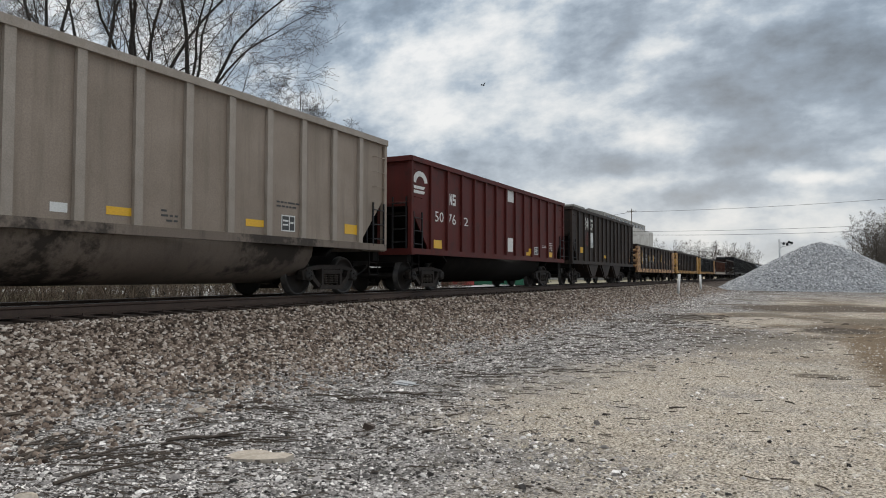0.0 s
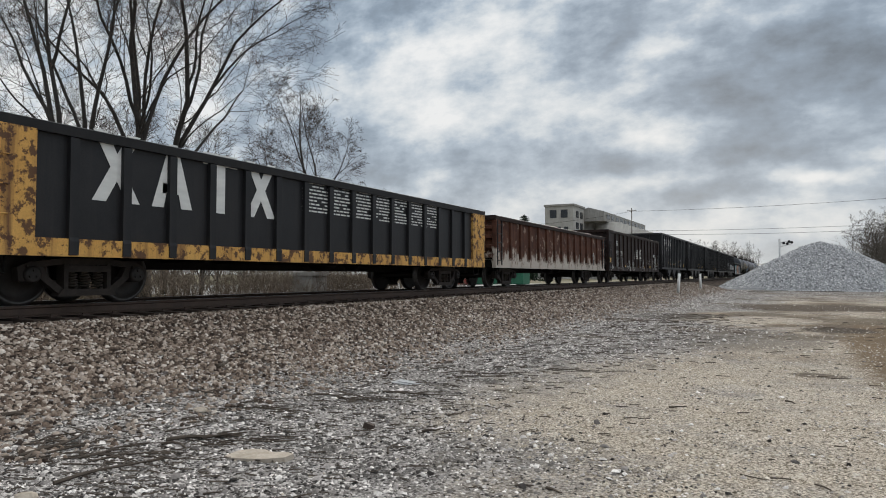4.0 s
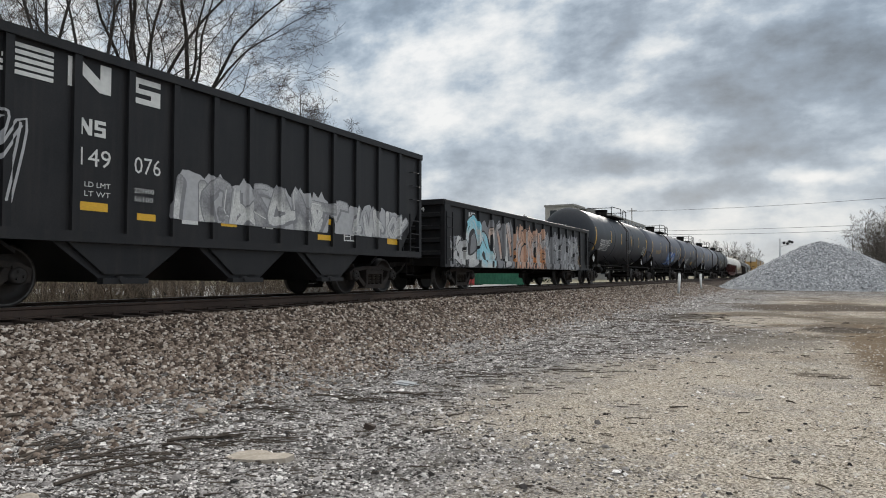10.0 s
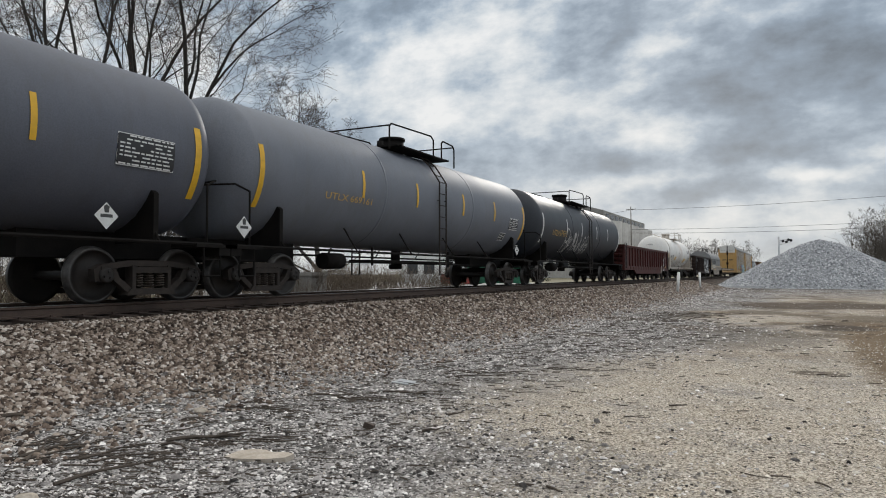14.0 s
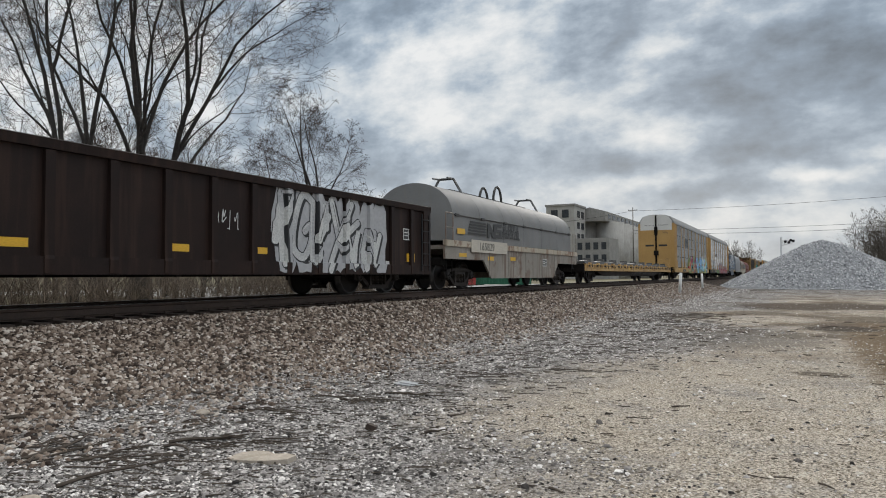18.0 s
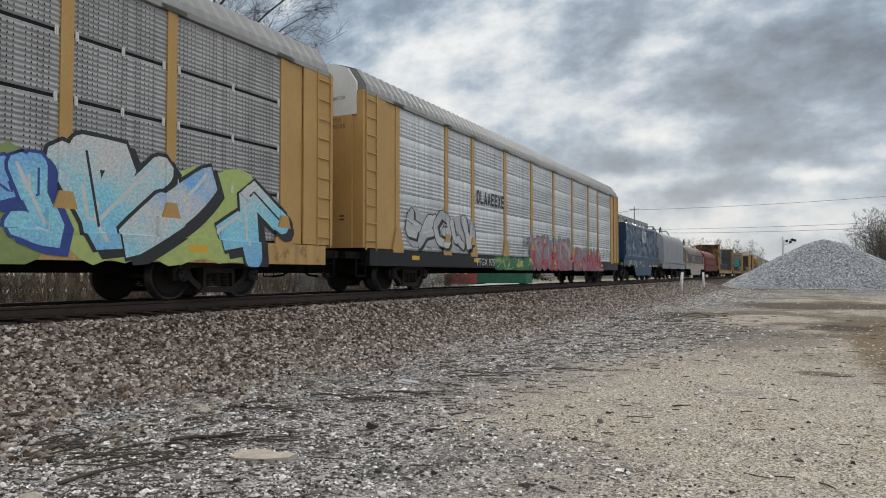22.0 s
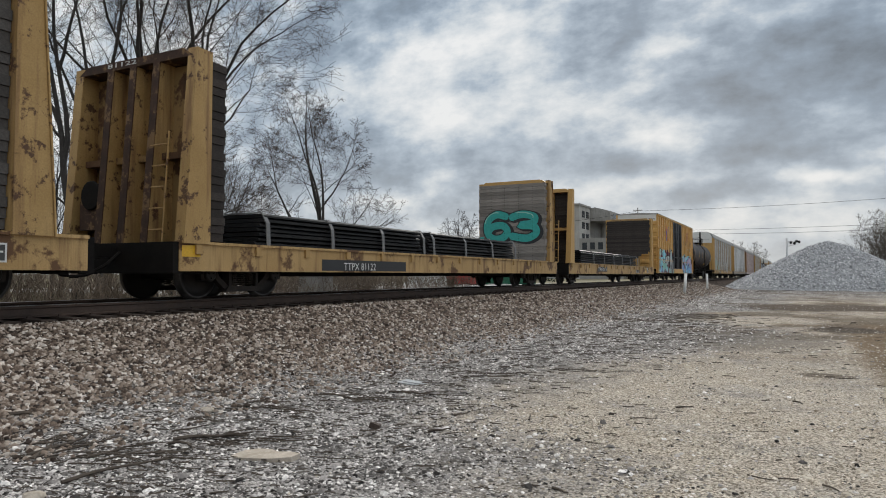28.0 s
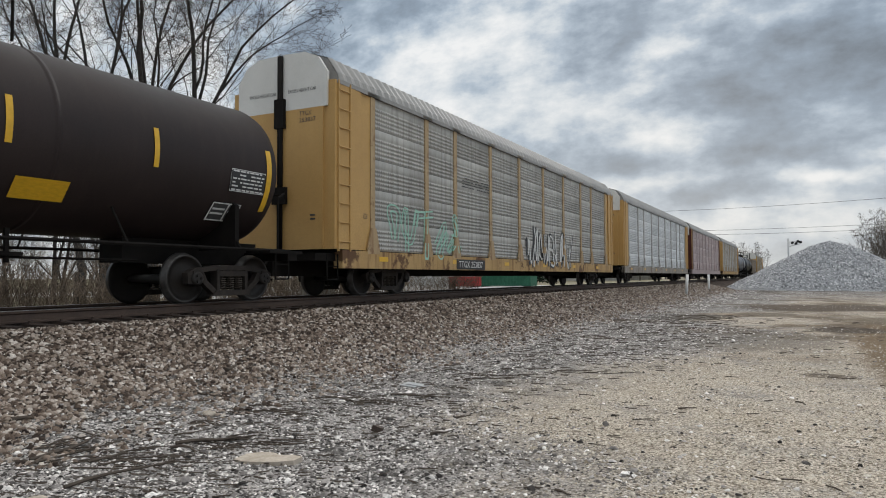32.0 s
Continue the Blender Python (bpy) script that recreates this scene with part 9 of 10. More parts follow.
for x in (-.92, .22):
    bars(C["a1"], x, -13.55 + .012, 2.98, .72, .16, "g_ink", "door_slot", FRONT)
fit_text(C["bx"], .35, -9.42, 4.56, 1.0, .17, "632249", "decal_dark", FRONT)
for k in range(4):
    stencil(C["bx"], -.9, -9.42, 1.5 + .58 * k, .55, .2, "decal_dark", 30 + k, FRONT)
for key, hh, words in (("b1", 10.65, "CAN NOT BE LOADED ABOVE BULKHEAD"), ("b3", 10.25, "CAN NOT BE LOADED ABOVE BULKHEAD")):
    fit_text(C[key], -1.15, hh - 1.15 - (.164 if key == "b1" else .104), 4.35, 2.3, .075, words, "decal_dark", FRONT)
yb = 10.25 - 1.15 - .104 - .192
for x0, w, pts in ((-1.20, 1.12, [(.86, .90), (.50, .99), (.16, .78), (.08, .36), (.30, .05), (.70, .05), (.92, .30), (.74, .54), (.34, .52), (.14, .34)]), (-.04, 1.26, [(.06, .86), (.42, .97), (.86, .86), (.80, .62), (.36, .54), (.84, .48), (.92, .22), (.60, .03), (.06, .12)])):
    line = curve_through([(w * a, 1.08 * c) for a, c in pts], 6)
    bm = B()
    ribbon(bm, [(a + .10, c - .04) for a, c in line], .42, 0, .0)
    ribbon(bm, line, .40, 0, .003)
    ribbon(bm, line, .31, 1, .006)
    ribbon(bm, [(a - .09, c + .09) for a, c in line[4:16]], .03, 2, .009)
    part("sprayed_numeral", bm, [M["g_ink"], M["g_teal"], M["g_mint"]], C["b2"], "green sprayed numeral with a black edge", spot(x0, yb, 1.98, FRONT))
bars(C["b2"], -1.44, yb, 1.90, .18, .20, "g_teal", "marking", FRONT)
bars(C["b1"], -.06, 10.65 - 1.15 - .296, 1.06, .06, 3.3, "g_chalk", "strap_mark", FRONT)
fit_text(C["b2"], -.7, -10.02, 4.36, .8, .08, "81122", "decal_white", FRONT)
for key, num, h, x in (("t1", "210455", 7.25, -.55), ("t3", "6791", 7.8, .0)):
    fit_text(C[key], x, -h - .62, 3.10, .62, .13, num, "decal_white", FRONT)
    stencil(C[key], x - .1, -h - .62, 2.80, .75, .2, "decal_white", 21, FRONT)
fit_text(C["t6"], -.4, -7.62, 2.95, .5, .12, "73759", "decal_dark", FRONT)
emblem(C["c4"], 1.47, -5.2, 1.75, .9, .3, "stripes", "decal_dark")
for key, L, r, cz in (("t1", 14.5, 1.5, 2.67), ("t2", 14.8, 1.5, 2.67), ("t3", 15.6, 1.5, 2.67), ("t4", 15.3, 1.5, 2.67), ("t5", 14.5, 1.5, 2.67), ("t6", 14.0, 1.36, 2.46), ("t7", 14.2, 1.45, 2.62), ("t8", 13.5, 1.5, 2.67)):
    tank_marks(C[key], L, r, cz, "decal_yellow" if key != "t5" else "decal_white", key == "t6")
# fan of yellow and white tags near the sills of the auto racks
for key in ("a1", "a2", "ra", "rb", "rd"):
    for k in range(6):
        bars(C[key], 1.557, -11.2 + 4.1 * k, .86, .42, .12, "decal_yellow")
bars(C["grey"], 1.478, -1.96, 1.37, 0.27, 0.14, "decal_white")
bars(C["grey"], 1.478, -1.05, 1.40, 0.48, 0.13, "decal_yellow")
bars(C["grey"], 1.478, 2.00, 1.42, 0.51, 0.14, "decal_yellow")
bars(C["grey"], 1.478, 5.31, 1.45, 0.52, 0.23, "decal_yellow")
bars(C["grey"], 1.478, -2.71, 1.38, 0.12, 0.11, "decal_yellow")
plate(C["grey"], 1.478, 3.04, 1.38, 0.44, 0.34)
stencil(C["grey"], 1.478, -0.01, 1.32, 0.39, 0.25, "decal_dark", 7)
stencil(C["grey"], 1.478, 2.89, 1.83, 0.73, 0.17, "decal_dark", 8)
emblem(C["red"], 1.478, -7.06, 2.79, 0.97, 0.65, "arc", "decal_white")
emblem(C["red"], 1.478, -4.68, 2.65, 0.22, 0.35, "nshape", "decal_white")
emblem(C["red"], 1.478, -4.42, 2.65, 0.20, 0.35, "sshape", "decal_white")
fit_text(C["red"], 1.478, -5.62, 2.07, 0.56, 0.31, "50", "decal_white")
fit_text(C["red"], 1.478, -4.76, 2.05, 0.56, 0.32, "76", "decal_white")
fit_text(C["red"], 1.478, -3.87, 2.07, 0.60, 0.27, "12", "decal_white")
bars(C["red"], 1.478, 0.20, 3.23, 0.64, 0.43, "decal_white")
bars(C["red"], 1.478, -5.69, 1.27, 0.51, 0.25, "decal_yellow")
bars(C["red"], 1.478, 0.19, 1.36, 0.58, 0.51, "decal_white")
bars(C["red"], 1.478, 2.24, 1.27, 0.44, 0.13, "decal_yellow")
bars(C["red"], 1.478, 5.08, 1.27, 0.48, 0.21, "decal_yellow")
plate(C["red"], 1.478, 3.19, 1.33, 0.46, 0.31)
stencil(C["red"], 1.478, 4.16, 1.62, 0.54, 0.12, "decal_white", 20)
stencil(C["red"], 1.478, 5.09, 1.50, 0.47, 0.38, "decal_white", 21)
bars(C["red"], 1.478, 2.52, 1.34, 0.54, 0.21, "decal_yellow")
emblem(C["old"], 1.478, -4.59, 2.82, 0.75, 0.63, "nshape", "decal_worn")
emblem(C["old"], 1.478, -3.68, 2.86, 0.69, 0.56, "sshape", "decal_worn")
fit_text(C["old"], 1.478, -4.35, 1.98, 0.44, 0.74, "10", "decal_maroon")
bars(C["old"], 1.478, -3.61, 1.94, 0.70, 0.78, "decal_white")
fit_text(C["old"], 1.478, -3.46, 1.98, 0.51, 0.24, "44", "decal_dark")
bars(C["old"], 1.478, -5.37, 1.61, 0.47, 0.29, "decal_yellow")
bars(C["old"], 1.478, -0.68, 1.45, 0.61, 0.16, "decal_yellow")
bars(C["g1"], 1.566, -6.56, 1.29, 0.13, 0.94, "decal_yellow")
bars(C["g1"], 1.566, -3.96, 1.52, 0.13, 0.43, "decal_yellow")
bars(C["g1"], 1.489, -1.85, 1.52, 0.22, 0.47, "decal_yellow")
bars(C["g1"], 1.566, 1.23, 1.58, 0.13, 0.51, "decal_yellow")
fit_text(C["g1"], 1.489, -6.25, 1.84, 0.63, 0.25, "G  O", "decal_white")
fit_text(C["g1"], 1.489, -4.88, 1.83, 0.58, 0.25, "N  X", "decal_white")
fit_text(C["g1"], 1.489, -6.27, 1.49, 0.66, 0.25, "320", "decal_white")
fit_text(C["g1"], 1.489, -4.88, 1.49, 0.58, 0.27, "073", "decal_white")
graffiti(C["g1"], 1.489, -4.97, 1.11, 0.86, 0.44, ["g_chalk"], 38, bare=True)
graffiti(C["g1"], 1.489, -3.60, 1.05, 2.3, .9, ["g_grey"], 39, bare=True, n=6)
for y, z, w, h in ((-3.2, .99, 1.2, .9), (-1.9, 1.0, 1.2, 1.1), (-.2, .99, 1.1, 1.3), (1.1, .99, 1.2, 1.35), (2.5, .99, 1.2, 1.2), (3.9, 1.0, 1.1, .9), (5.3, 1.0, 1.1, .8)):
    bars(C["g1"], 1.4885, y, z, w, h, "decal_scab", "paint_remnant")
fit_text(C["g2"], 1.489, -5.89, 1.94, 0.46, 0.27, "G  O", "decal_white")
fit_text(C["g2"], 1.489, -4.85, 1.88, 0.46, 0.24, "N  X", "decal_white")
fit_text(C["g2"], 1.489, -5.94, 1.47, 0.52, 0.22, "340", "decal_white")
fit_text(C["g2"], 1.489, -5.10, 1.38, 0.66, 0.28, "137", "decal_white")
glyphs(C["g3"], 1.489, -6.44, 1.59, 4.14, 1.09, 4, "decal_white", 48)
stencil(C["g3"], 1.489, -1.43, 1.80, 6.31, 0.86, "decal_white", 49)
plate(C["g4"], 1.489, 5.35, 1.31, 0.47, 0.31)
bars(C["g4"], 1.489, 5.23, 0.97, 0.65, 0.34, "g_ink")
graffiti(C["g4"], 1.489, 4.00, 0.76, 0.71, 0.31, ["g_ink"], 52, bare=True)
graffiti(C["g4"], 1.489, 6.40, 0.83, 0.83, 0.43, ["g_ink"], 53, bare=True)
bars(C["g4"], 1.512, 7.77, 1.17, 0.12, 0.95, "decal_yellow")
emblem(C["g5"], 1.489, -6.19, 2.24, 0.22, 0.28, "nshape", "decal_white")
emblem(C["g5"], 1.489, -5.94, 2.24, 0.20, 0.28, "sshape", "decal_white")
fit_text(C["g5"], 1.489, -6.18, 1.64, 0.64, 0.31, "197", "decal_white")
fit_text(C["g5"], 1.489, -5.12, 1.63, 0.70, 0.32, "579", "decal_white")
bars(C["g5"], 1.569, -8.06, 1.23, 0.46, 0.24, "decal_yellow")
bars(C["g5"], 1.489, -3.94, .94, .46, .13, "decal_yellow")
bars(C["g5"], 1.489, -1.85, 0.89, 0.44, 0.14, "decal_yellow")
bars(C["g5"], 1.489, 0.35, 0.93, 0.47, 0.14, "decal_yellow")
bars(C["g5"], 1.489, 2.52, 0.94, 0.49, 0.13, "decal_yellow")
bars(C["g5"], 1.489, 4.73, 0.98, 0.56, 0.15, "decal_yellow")
bars(C["g5"], 1.489, 7.64, 1.21, 0.55, 0.24, "decal_yellow")
emblem(C["g5"], 1.489, -0.87, 1.54, 1.09, 0.67, "stripes", "decal_worn")
emblem(C["g5"], 1.489, 0.26, 1.57, 0.72, 0.64, "nshape", "decal_worn")
emblem(C["g5"], 1.489, 1.03, 1.59, 0.67, 0.65, "sshape", "decal_worn")
graffiti(C["g5"], 1.489, -3.15, 0.68, 0.89, 0.75, ["g_chalk"], 67, bare=True, hollow=True, n=5, fat=.8)
graffiti(C["g5"], 1.489, -2.05, 0.68, 1.10, 0.75, ["g_chalk"], 68, bare=True, hollow=True, n=5, fat=.8)
graffiti(C["g5"], 1.489, 1.30, 0.69, 1.10, 0.82, ["g_chalk"], 69, bare=True, hollow=True, n=5, fat=.8)
graffiti(C["g5"], 1.489, 3.67, 1.21, 0.59, 0.42, ["g_chalk"], 70, bare=True)
graffiti(C["g5"], 1.489, 4.63, 1.01, 0.78, 0.65, ["g_chalk"], 71, bare=True)
graffiti(C["g5"], 1.489, 5.67, 0.75, 0.82, 1.24, ["g_chalk"], 72, bare=True, n=4)
graffiti(C["g5"], 1.489, 6.78, 0.80, 0.85, 1.08, ["g_chalk"], 73, bare=True, n=4)
graffiti(C["g5"], 1.489, -8.05, 0.74, .98, 0.50, ["g_chalk"], 74, bare=True, hollow=True, n=4, fat=1.6)
graffiti(C["g5"], 1.489, -6.2, .74, .9, .85, ["g_silver"], 76, bare=True, n=3)
graffiti(C["g5"], 1.489, -5.1, .74, .9, .85, ["g_silver"], 77, bare=True, n=2)
graffiti(C["g6"], 1.489, -8.08, 0.72, 1.5, 0.95, ["g_chalk", "g_silver"], 75, outline="g_ink", halo="g_grey")
graffiti(C["g6"], 1.489, -6.57, 0.62, 1.90, 1.65, ["g_silver", "g_chalk", "g_cyan"], 76, outline="g_ink", halo="g_grey", n=2)
graffiti(C["g6"], 1.489, -4.75, 0.62, 2.35, 1.75, ["g_silver", "g_chalk", "g_peach"], 77, outline="g_ink", halo="g_grey", n=4, fat=.72)
graffiti(C["g6"], 1.489, -2.35, 0.62, 3.65, 1.68, ["g_peach", "g_orange", "g_silver", "g_peach"], 78, outline="g_ink", halo="g_peach", n=7, fat=.68)
graffiti(C["g6"], 1.489, 1.36, 0.62, 5.0, 1.62, ["g_silver", "g_silver", "g_grey"], 79, outline="g_ink", halo="g_grey", n=8, fat=.68)
graffiti(C["g6"], 1.489, 6.2, 0.85, .85, 1.15, ["g_dun"], 80, bare=True, n=3)
fit_text(C["g6"], 1.489, -6.39, 1.75, 0.57, 0.27, "189", "decal_white")
fit_text(C["g6"], 1.489, -5.32, 1.75, 0.64, 0.31, "934", "decal_white")
emblem(C["g6"], 1.489, -6.37, 2.28, 0.24, 0.26, "nshape", "decal_white")
emblem(C["g6"], 1.489, -6.09, 2.28, 0.22, 0.26, "sshape", "decal_white")
bars(C["g6"], 1.489, -7.37, 0.72, 0.42, 0.21, "decal_yellow")
glyphs(C["g7"], 1.489, 1.63, 1.68, 0.23, 0.42, 1, "decal_faded", 85, shapes=("comb",))
glyphs(C["g7"], 1.489, 2.26, 1.44, 0.46, 0.70, 1, "decal_faded", 86, shapes=("ring",))
glyphs(C["g7"], 1.489, 3.16, 1.49, 0.48, 0.65, 1, "decal_faded", 87, shapes=("peak",))
graffiti(C["g7"], 1.489, 4.11, 0.95, 0.44, 0.67, ["g_chalk"], 89, bare=True, n=2, fat=1.5)
plate(C["g7"], 1.489, 4.92, 1.22, 0.48, 0.30)
graffiti(C["g7"], 1.489, 5.79, 1.30, 1.10, .62, ["g_chalk"], 92, bare=True, hollow=True, n=4, fat=2.0)
graffiti(C["g7"], 1.489, 5.84, .98, 1.01, 0.42, ["g_chalk"], 94, bare=True, n=5, fat=2.6)
graffiti(C["g7"], 1.489, 6.0, .72, .70, 0.22, ["g_chalk"], 95, bare=True, n=3, fat=2.6)
bars(C["g7"], 1.489, 4.03, 0.60, 0.46, 0.13, "decal_yellow")
bars(C["g7"], 1.489, 7.09, 0.77, 0.46, 0.28, "decal_yellow")
graffiti(C["g8"], 1.489, 1.15, 0.56, 4.30, 1.70, ["g_chalk", "g_chalk", "g_silver"], 94, outline="g_ink", halo="g_silver", n=7, fat=.66)
graffiti(C["g8"], 1.489, -.52, 1.30, .70, .40, ["g_chalk"], 96, bare=True, n=4, fat=1.4)
bars(C["g8"], 1.489, -4.34, .88, .44, .13, "decal_yellow")
bars(C["g8"], 1.489, -1.55, .90, .50, .13, "decal_yellow")
bars(C["g8"], 1.489, .50, .91, .46, .13, "decal_yellow")
emblem(C["g8"], 1.489, -6.36, 1.83, 0.29, 0.51, "nshape", "decal_white")
emblem(C["g8"], 1.489, -6.01, 1.83, 0.27, 0.51, "sshape", "decal_white")
plate(C["g8"], 1.489, 6.36, 1.44, 0.48, 0.31)
bars(C["g8"], 1.489, 6.55, 0.84, 0.44, 0.23, "decal_yellow")
bars(C["g8"], 1.489, 5.46, 0.73, 0.39, 0.12, "decal_white")
glyphs(C["t1"], 1.449, -6.08, 2.19, 0.92, 0.27, 4, "decal_white", 99, tilt=13.3)
fit_text(C["t1"], 1.439, -5.10, 2.15, 1.22, 0.37, "210455", "decal_white", tilt=13.1)
stencil(C["t1"], 1.277, -6.01, 1.83, 1.76, 0.41, "decal_white", 101, tilt=26.2)
stencil(C["t1"], 1.282, 1.32, 1.85, 0.90, 0.25, "decal_white", 102, tilt=28.3)
data_panel(C["t1"], 1.367, 5.82, 1.94, 0.90, 0.50, "decal_white", 103, tilt=16.9)
placard(C["t1"], 0.400, 5.82, 1.17, 0.42, tilt=61.4)
fit_text(C["t2"], 1.441, -5.95, 2.17, 0.95, 0.29, "UTLX", "decal_gold", tilt=13.9)
fit_text(C["t2"], 1.439, -4.86, 2.16, 1.13, 0.31, "669279", "decal_gold", tilt=13.9)
graffiti(C["t2"], 0.934, 0.16, 1.34, 3.81, 1.20, ["g_chalk", "g_sky", "g_chalk"], 108, outline="g_blue", halo="g_blue", tilt=33.7, n=5)
plate(C["t2"], 1.154, 5.05, 1.67, 0.51, 0.40, tilt=33.8)
placard(C["t2"], 0.687, 6.89, 1.28, 0.45, tilt=50.7)
data_panel(C["t2"], 1.484, 5.34, 2.22, 0.99, 0.50, "decal_white", 112, tilt=5.5)
fit_text(C["t3"], 1.251, -6.62, 1.80, 0.99, 0.31, "SHQX", "decal_white", tilt=29.4)
fit_text(C["t3"], 1.251, -5.50, 1.80, 0.91, 0.33, "6791", "decal_white", tilt=29.1)
bars(C["t3"], 1.162, -4.29, 1.62, 2.08, 0.79, "g_ink", tilt=27.8)
bars(C["t3"], 1.108, -0.08, 1.55, 1.88, 0.72, "g_ink", tilt=29.5)
graffiti(C["t3"], 1.125, 0.05, 1.60, 1.2, 0.60, ["g_sky"], 116, bare=True, tilt=29.5, n=3, hollow=True)
bars(C["t3"], 1.14, -1.75, 1.60, .95, .34, "decal_gold", tilt=29.0)
graffiti(C["t3"], 1.141, 2.02, 1.63, 1.63, 0.61, ["g_chalk"], 117, bare=True, tilt=31.5)
data_panel(C["t3"], 1.482, 6.03, 2.21, 1.12, 0.52, "decal_white", 118, tilt=5.5)
stencil(C["t3"], 1.077, -5.89, 1.60, 1.38, 0.24, "decal_white", 119, tilt=40.8)
data_panel(C["t4"], 1.441, 6.07, 2.12, 0.87, 0.45, "decal_white", 120, tilt=10.8)
plate(C["t4"], 1.190, 5.44, 1.72, 0.52, 0.33, tilt=32.8)
placard(C["t4"], 0.758, 7.41, 1.32, 0.47, tilt=48.8)
fit_text(C["t5"], 1.449, -5.74, 2.19, 1.00, 0.27, "UTLX", "decal_gold", tilt=13.4)
fit_text(C["t5"], 1.455, -4.66, 2.21, 1.05, 0.28, "674332", "decal_gold", tilt=12.5)
graffiti(C["t5"], 1.042, -3.68, 1.41, 4.29, 1.25, ["g_chalk"], 125, bare=True, tilt=28.4)
graffiti(C["t5"], 1.048, -3.23, 1.46, 3.71, 1.06, ["g_chalk"], 126, bare=True, tilt=30.3)
glyphs(C["t6"], 1.259, -5.59, 1.89, 0.66, 0.26, 4, "decal_dark", 127, tilt=19.4, shapes=("ring", "peak", "tee", "cross"))
fit_text(C["t6"], 1.257, -4.68, 1.87, 0.78, 0.31, "73759", "decal_dark", tilt=18.9)
stencil(C["t6"], 1.121, -5.57, 1.65, 1.27, 0.23, "decal_dark", 129, tilt=31.4)
bars(C["t6"], 1.182, -3.05, 1.73, 0.84, 0.34, "decal_yellow", tilt=24.9)
bars(C["t6"], 1.077, 2.65, 1.58, 0.94, 0.45, "decal_yellow", tilt=30.6)
graffiti(C["t6"], 1.212, -1.69, 1.71, 2.11, 0.74, ["g_ink"], 132, bare=True, tilt=17.0)
stencil(C["t6"], 1.139, 4.90, 1.63, 1.46, 0.62, "decal_dark", 133, tilt=23.8)
stencil(C["t6"], 1.391, 4.37, 2.45, 1.98, 0.35, "decal_dark", 134, tilt=-6.9)
bars(C["t6"], 0.980, -4.33, 1.49, 0.20, 0.13, "g_crimson", tilt=42.4)
emblem(C["c1"], 1.458, -5.31, 1.81, 1.52, 0.48, "stripes", "decal_dark")
emblem(C["c1"], 1.458, -3.69, 1.76, 0.72, 0.51, "nshape", "decal_dark")
emblem(C["c1"], 1.458, -2.97, 1.80, 0.57, 0.49, "sshape", "decal_dark")
glyphs(C["c1"], 1.458, -2.24, 2.08, 1.58, 0.26, 7, "decal_dark", 139)
glyphs(C["c1"], 1.458, -2.29, 1.81, 1.77, 0.28, 8, "decal_dark", 140)
bars(C["c1"], 1.458, -6.10, 1.79, 0.58, 0.18, "decal_yellow")
fit_text(C["f1"], 1.557, -2.33, 0.88, 0.75, 0.08, "LD LMT 198500", "decal_dark")
fit_text(C["f1"], 1.557, -2.34, 0.74, 0.78, 0.08, "LT WT 87500", "decal_dark")
bars(C["f1"], 1.557, -3.19, 0.78, 0.44, 0.11, "decal_yellow")
bars(C["f1"], 1.557, 0.27, 0.82, 0.42, 0.11, "decal_yellow")
bars(C["f1"], 1.557, 3.82, 0.84, 0.47, 0.10, "decal_yellow")
glyphs(C["f1"], 1.557, 5.73, 0.75, 0.53, 0.17, 3, "decal_maroon", 147)
bars(C["f1"], 1.557, 3.39, 0.77, 0.26, 0.12, "decal_white")
bars(C["a1"], 1.498, -6.98, 3.02, 2.75, 1.0, "strap", "sign_plate")
emblem(C["a1"], 1.502, -6.80, 3.42, 1.0, .52, "stripes", "decal_dark")
emblem(C["a1"], 1.502, -5.72, 3.42, .62, .48, "nshape", "decal_dark")
emblem(C["a1"], 1.502, -5.02, 3.42, .58, .48, "sshape", "decal_dark")
glyphs(C["a1"], 1.502, -6.88, 3.18, 1.10, .17, 7, "decal_dark", 152)
glyphs(C["a1"], 1.502, -5.65, 3.18, 1.25, .17, 8, "decal_dark", 151)
graffiti(C["a1"], 1.497, -4.6, 0.62, 1.9, 1.35, ["g_lime", "g_crimson", "g_orange"], 153, n=1, outline="g_lime", halo="g_moss", shine="g_orange")
graffiti(C["a1"], 1.497, -3.39, 0.62, 4.9, 1.72, ["g_purple", "g_orange", "g_teal", "g_crimson"], 154, n=4, outline="g_ink", halo="g_moss", fat=1.15)
graffiti(C["a1"], 1.497, 1.65, 0.62, 5.2, 1.55, ["g_sky", "g_cyan", "g_sky"], 155, n=5, outline="g_navy", halo="g_moss")
graffiti(C["a1"], 1.497, 6.9, 0.62, 4.2, 1.70, ["g_sky", "g_cyan", "g_chalk"], 156, n=3, outline="g_ink", halo="g_lime", fat=1.2)
bars(C["a1"], 1.557, -8.36, 0.75, 1.97, 0.21, "g_ink")
fit_text(C["a1"], 1.5635, -8.15, 0.79, 1.56, 0.13, "TTGX 975282")
graffiti(C["a2"], 1.497, -1.75, 0.58, 5.7, 1.45, ["g_grey", "g_crimson", "g_grey", "g_silver"], 158, n=8, outline="g_crimson", halo="g_grey", fat=.62, shine="g_pink")
graffiti(C["a2"], 1.497, 4.35, 0.58, 4.82, 1.15, ["g_grey", "g_crimson", "g_grey"], 159, n=7, outline="g_crimson", halo="g_grey", fat=.60, shine="g_pink")
for y, w in ((-.6, 1.3), (1.0, 1.5), (3.3, 1.2), (6.4, 1.4), (8.4, .8)):
    graffiti(C["a2"], 1.499, y, 1.86, w, .34, ["g_green"], 172 + int(y * 10), bare=True, n=2, hollow=True)
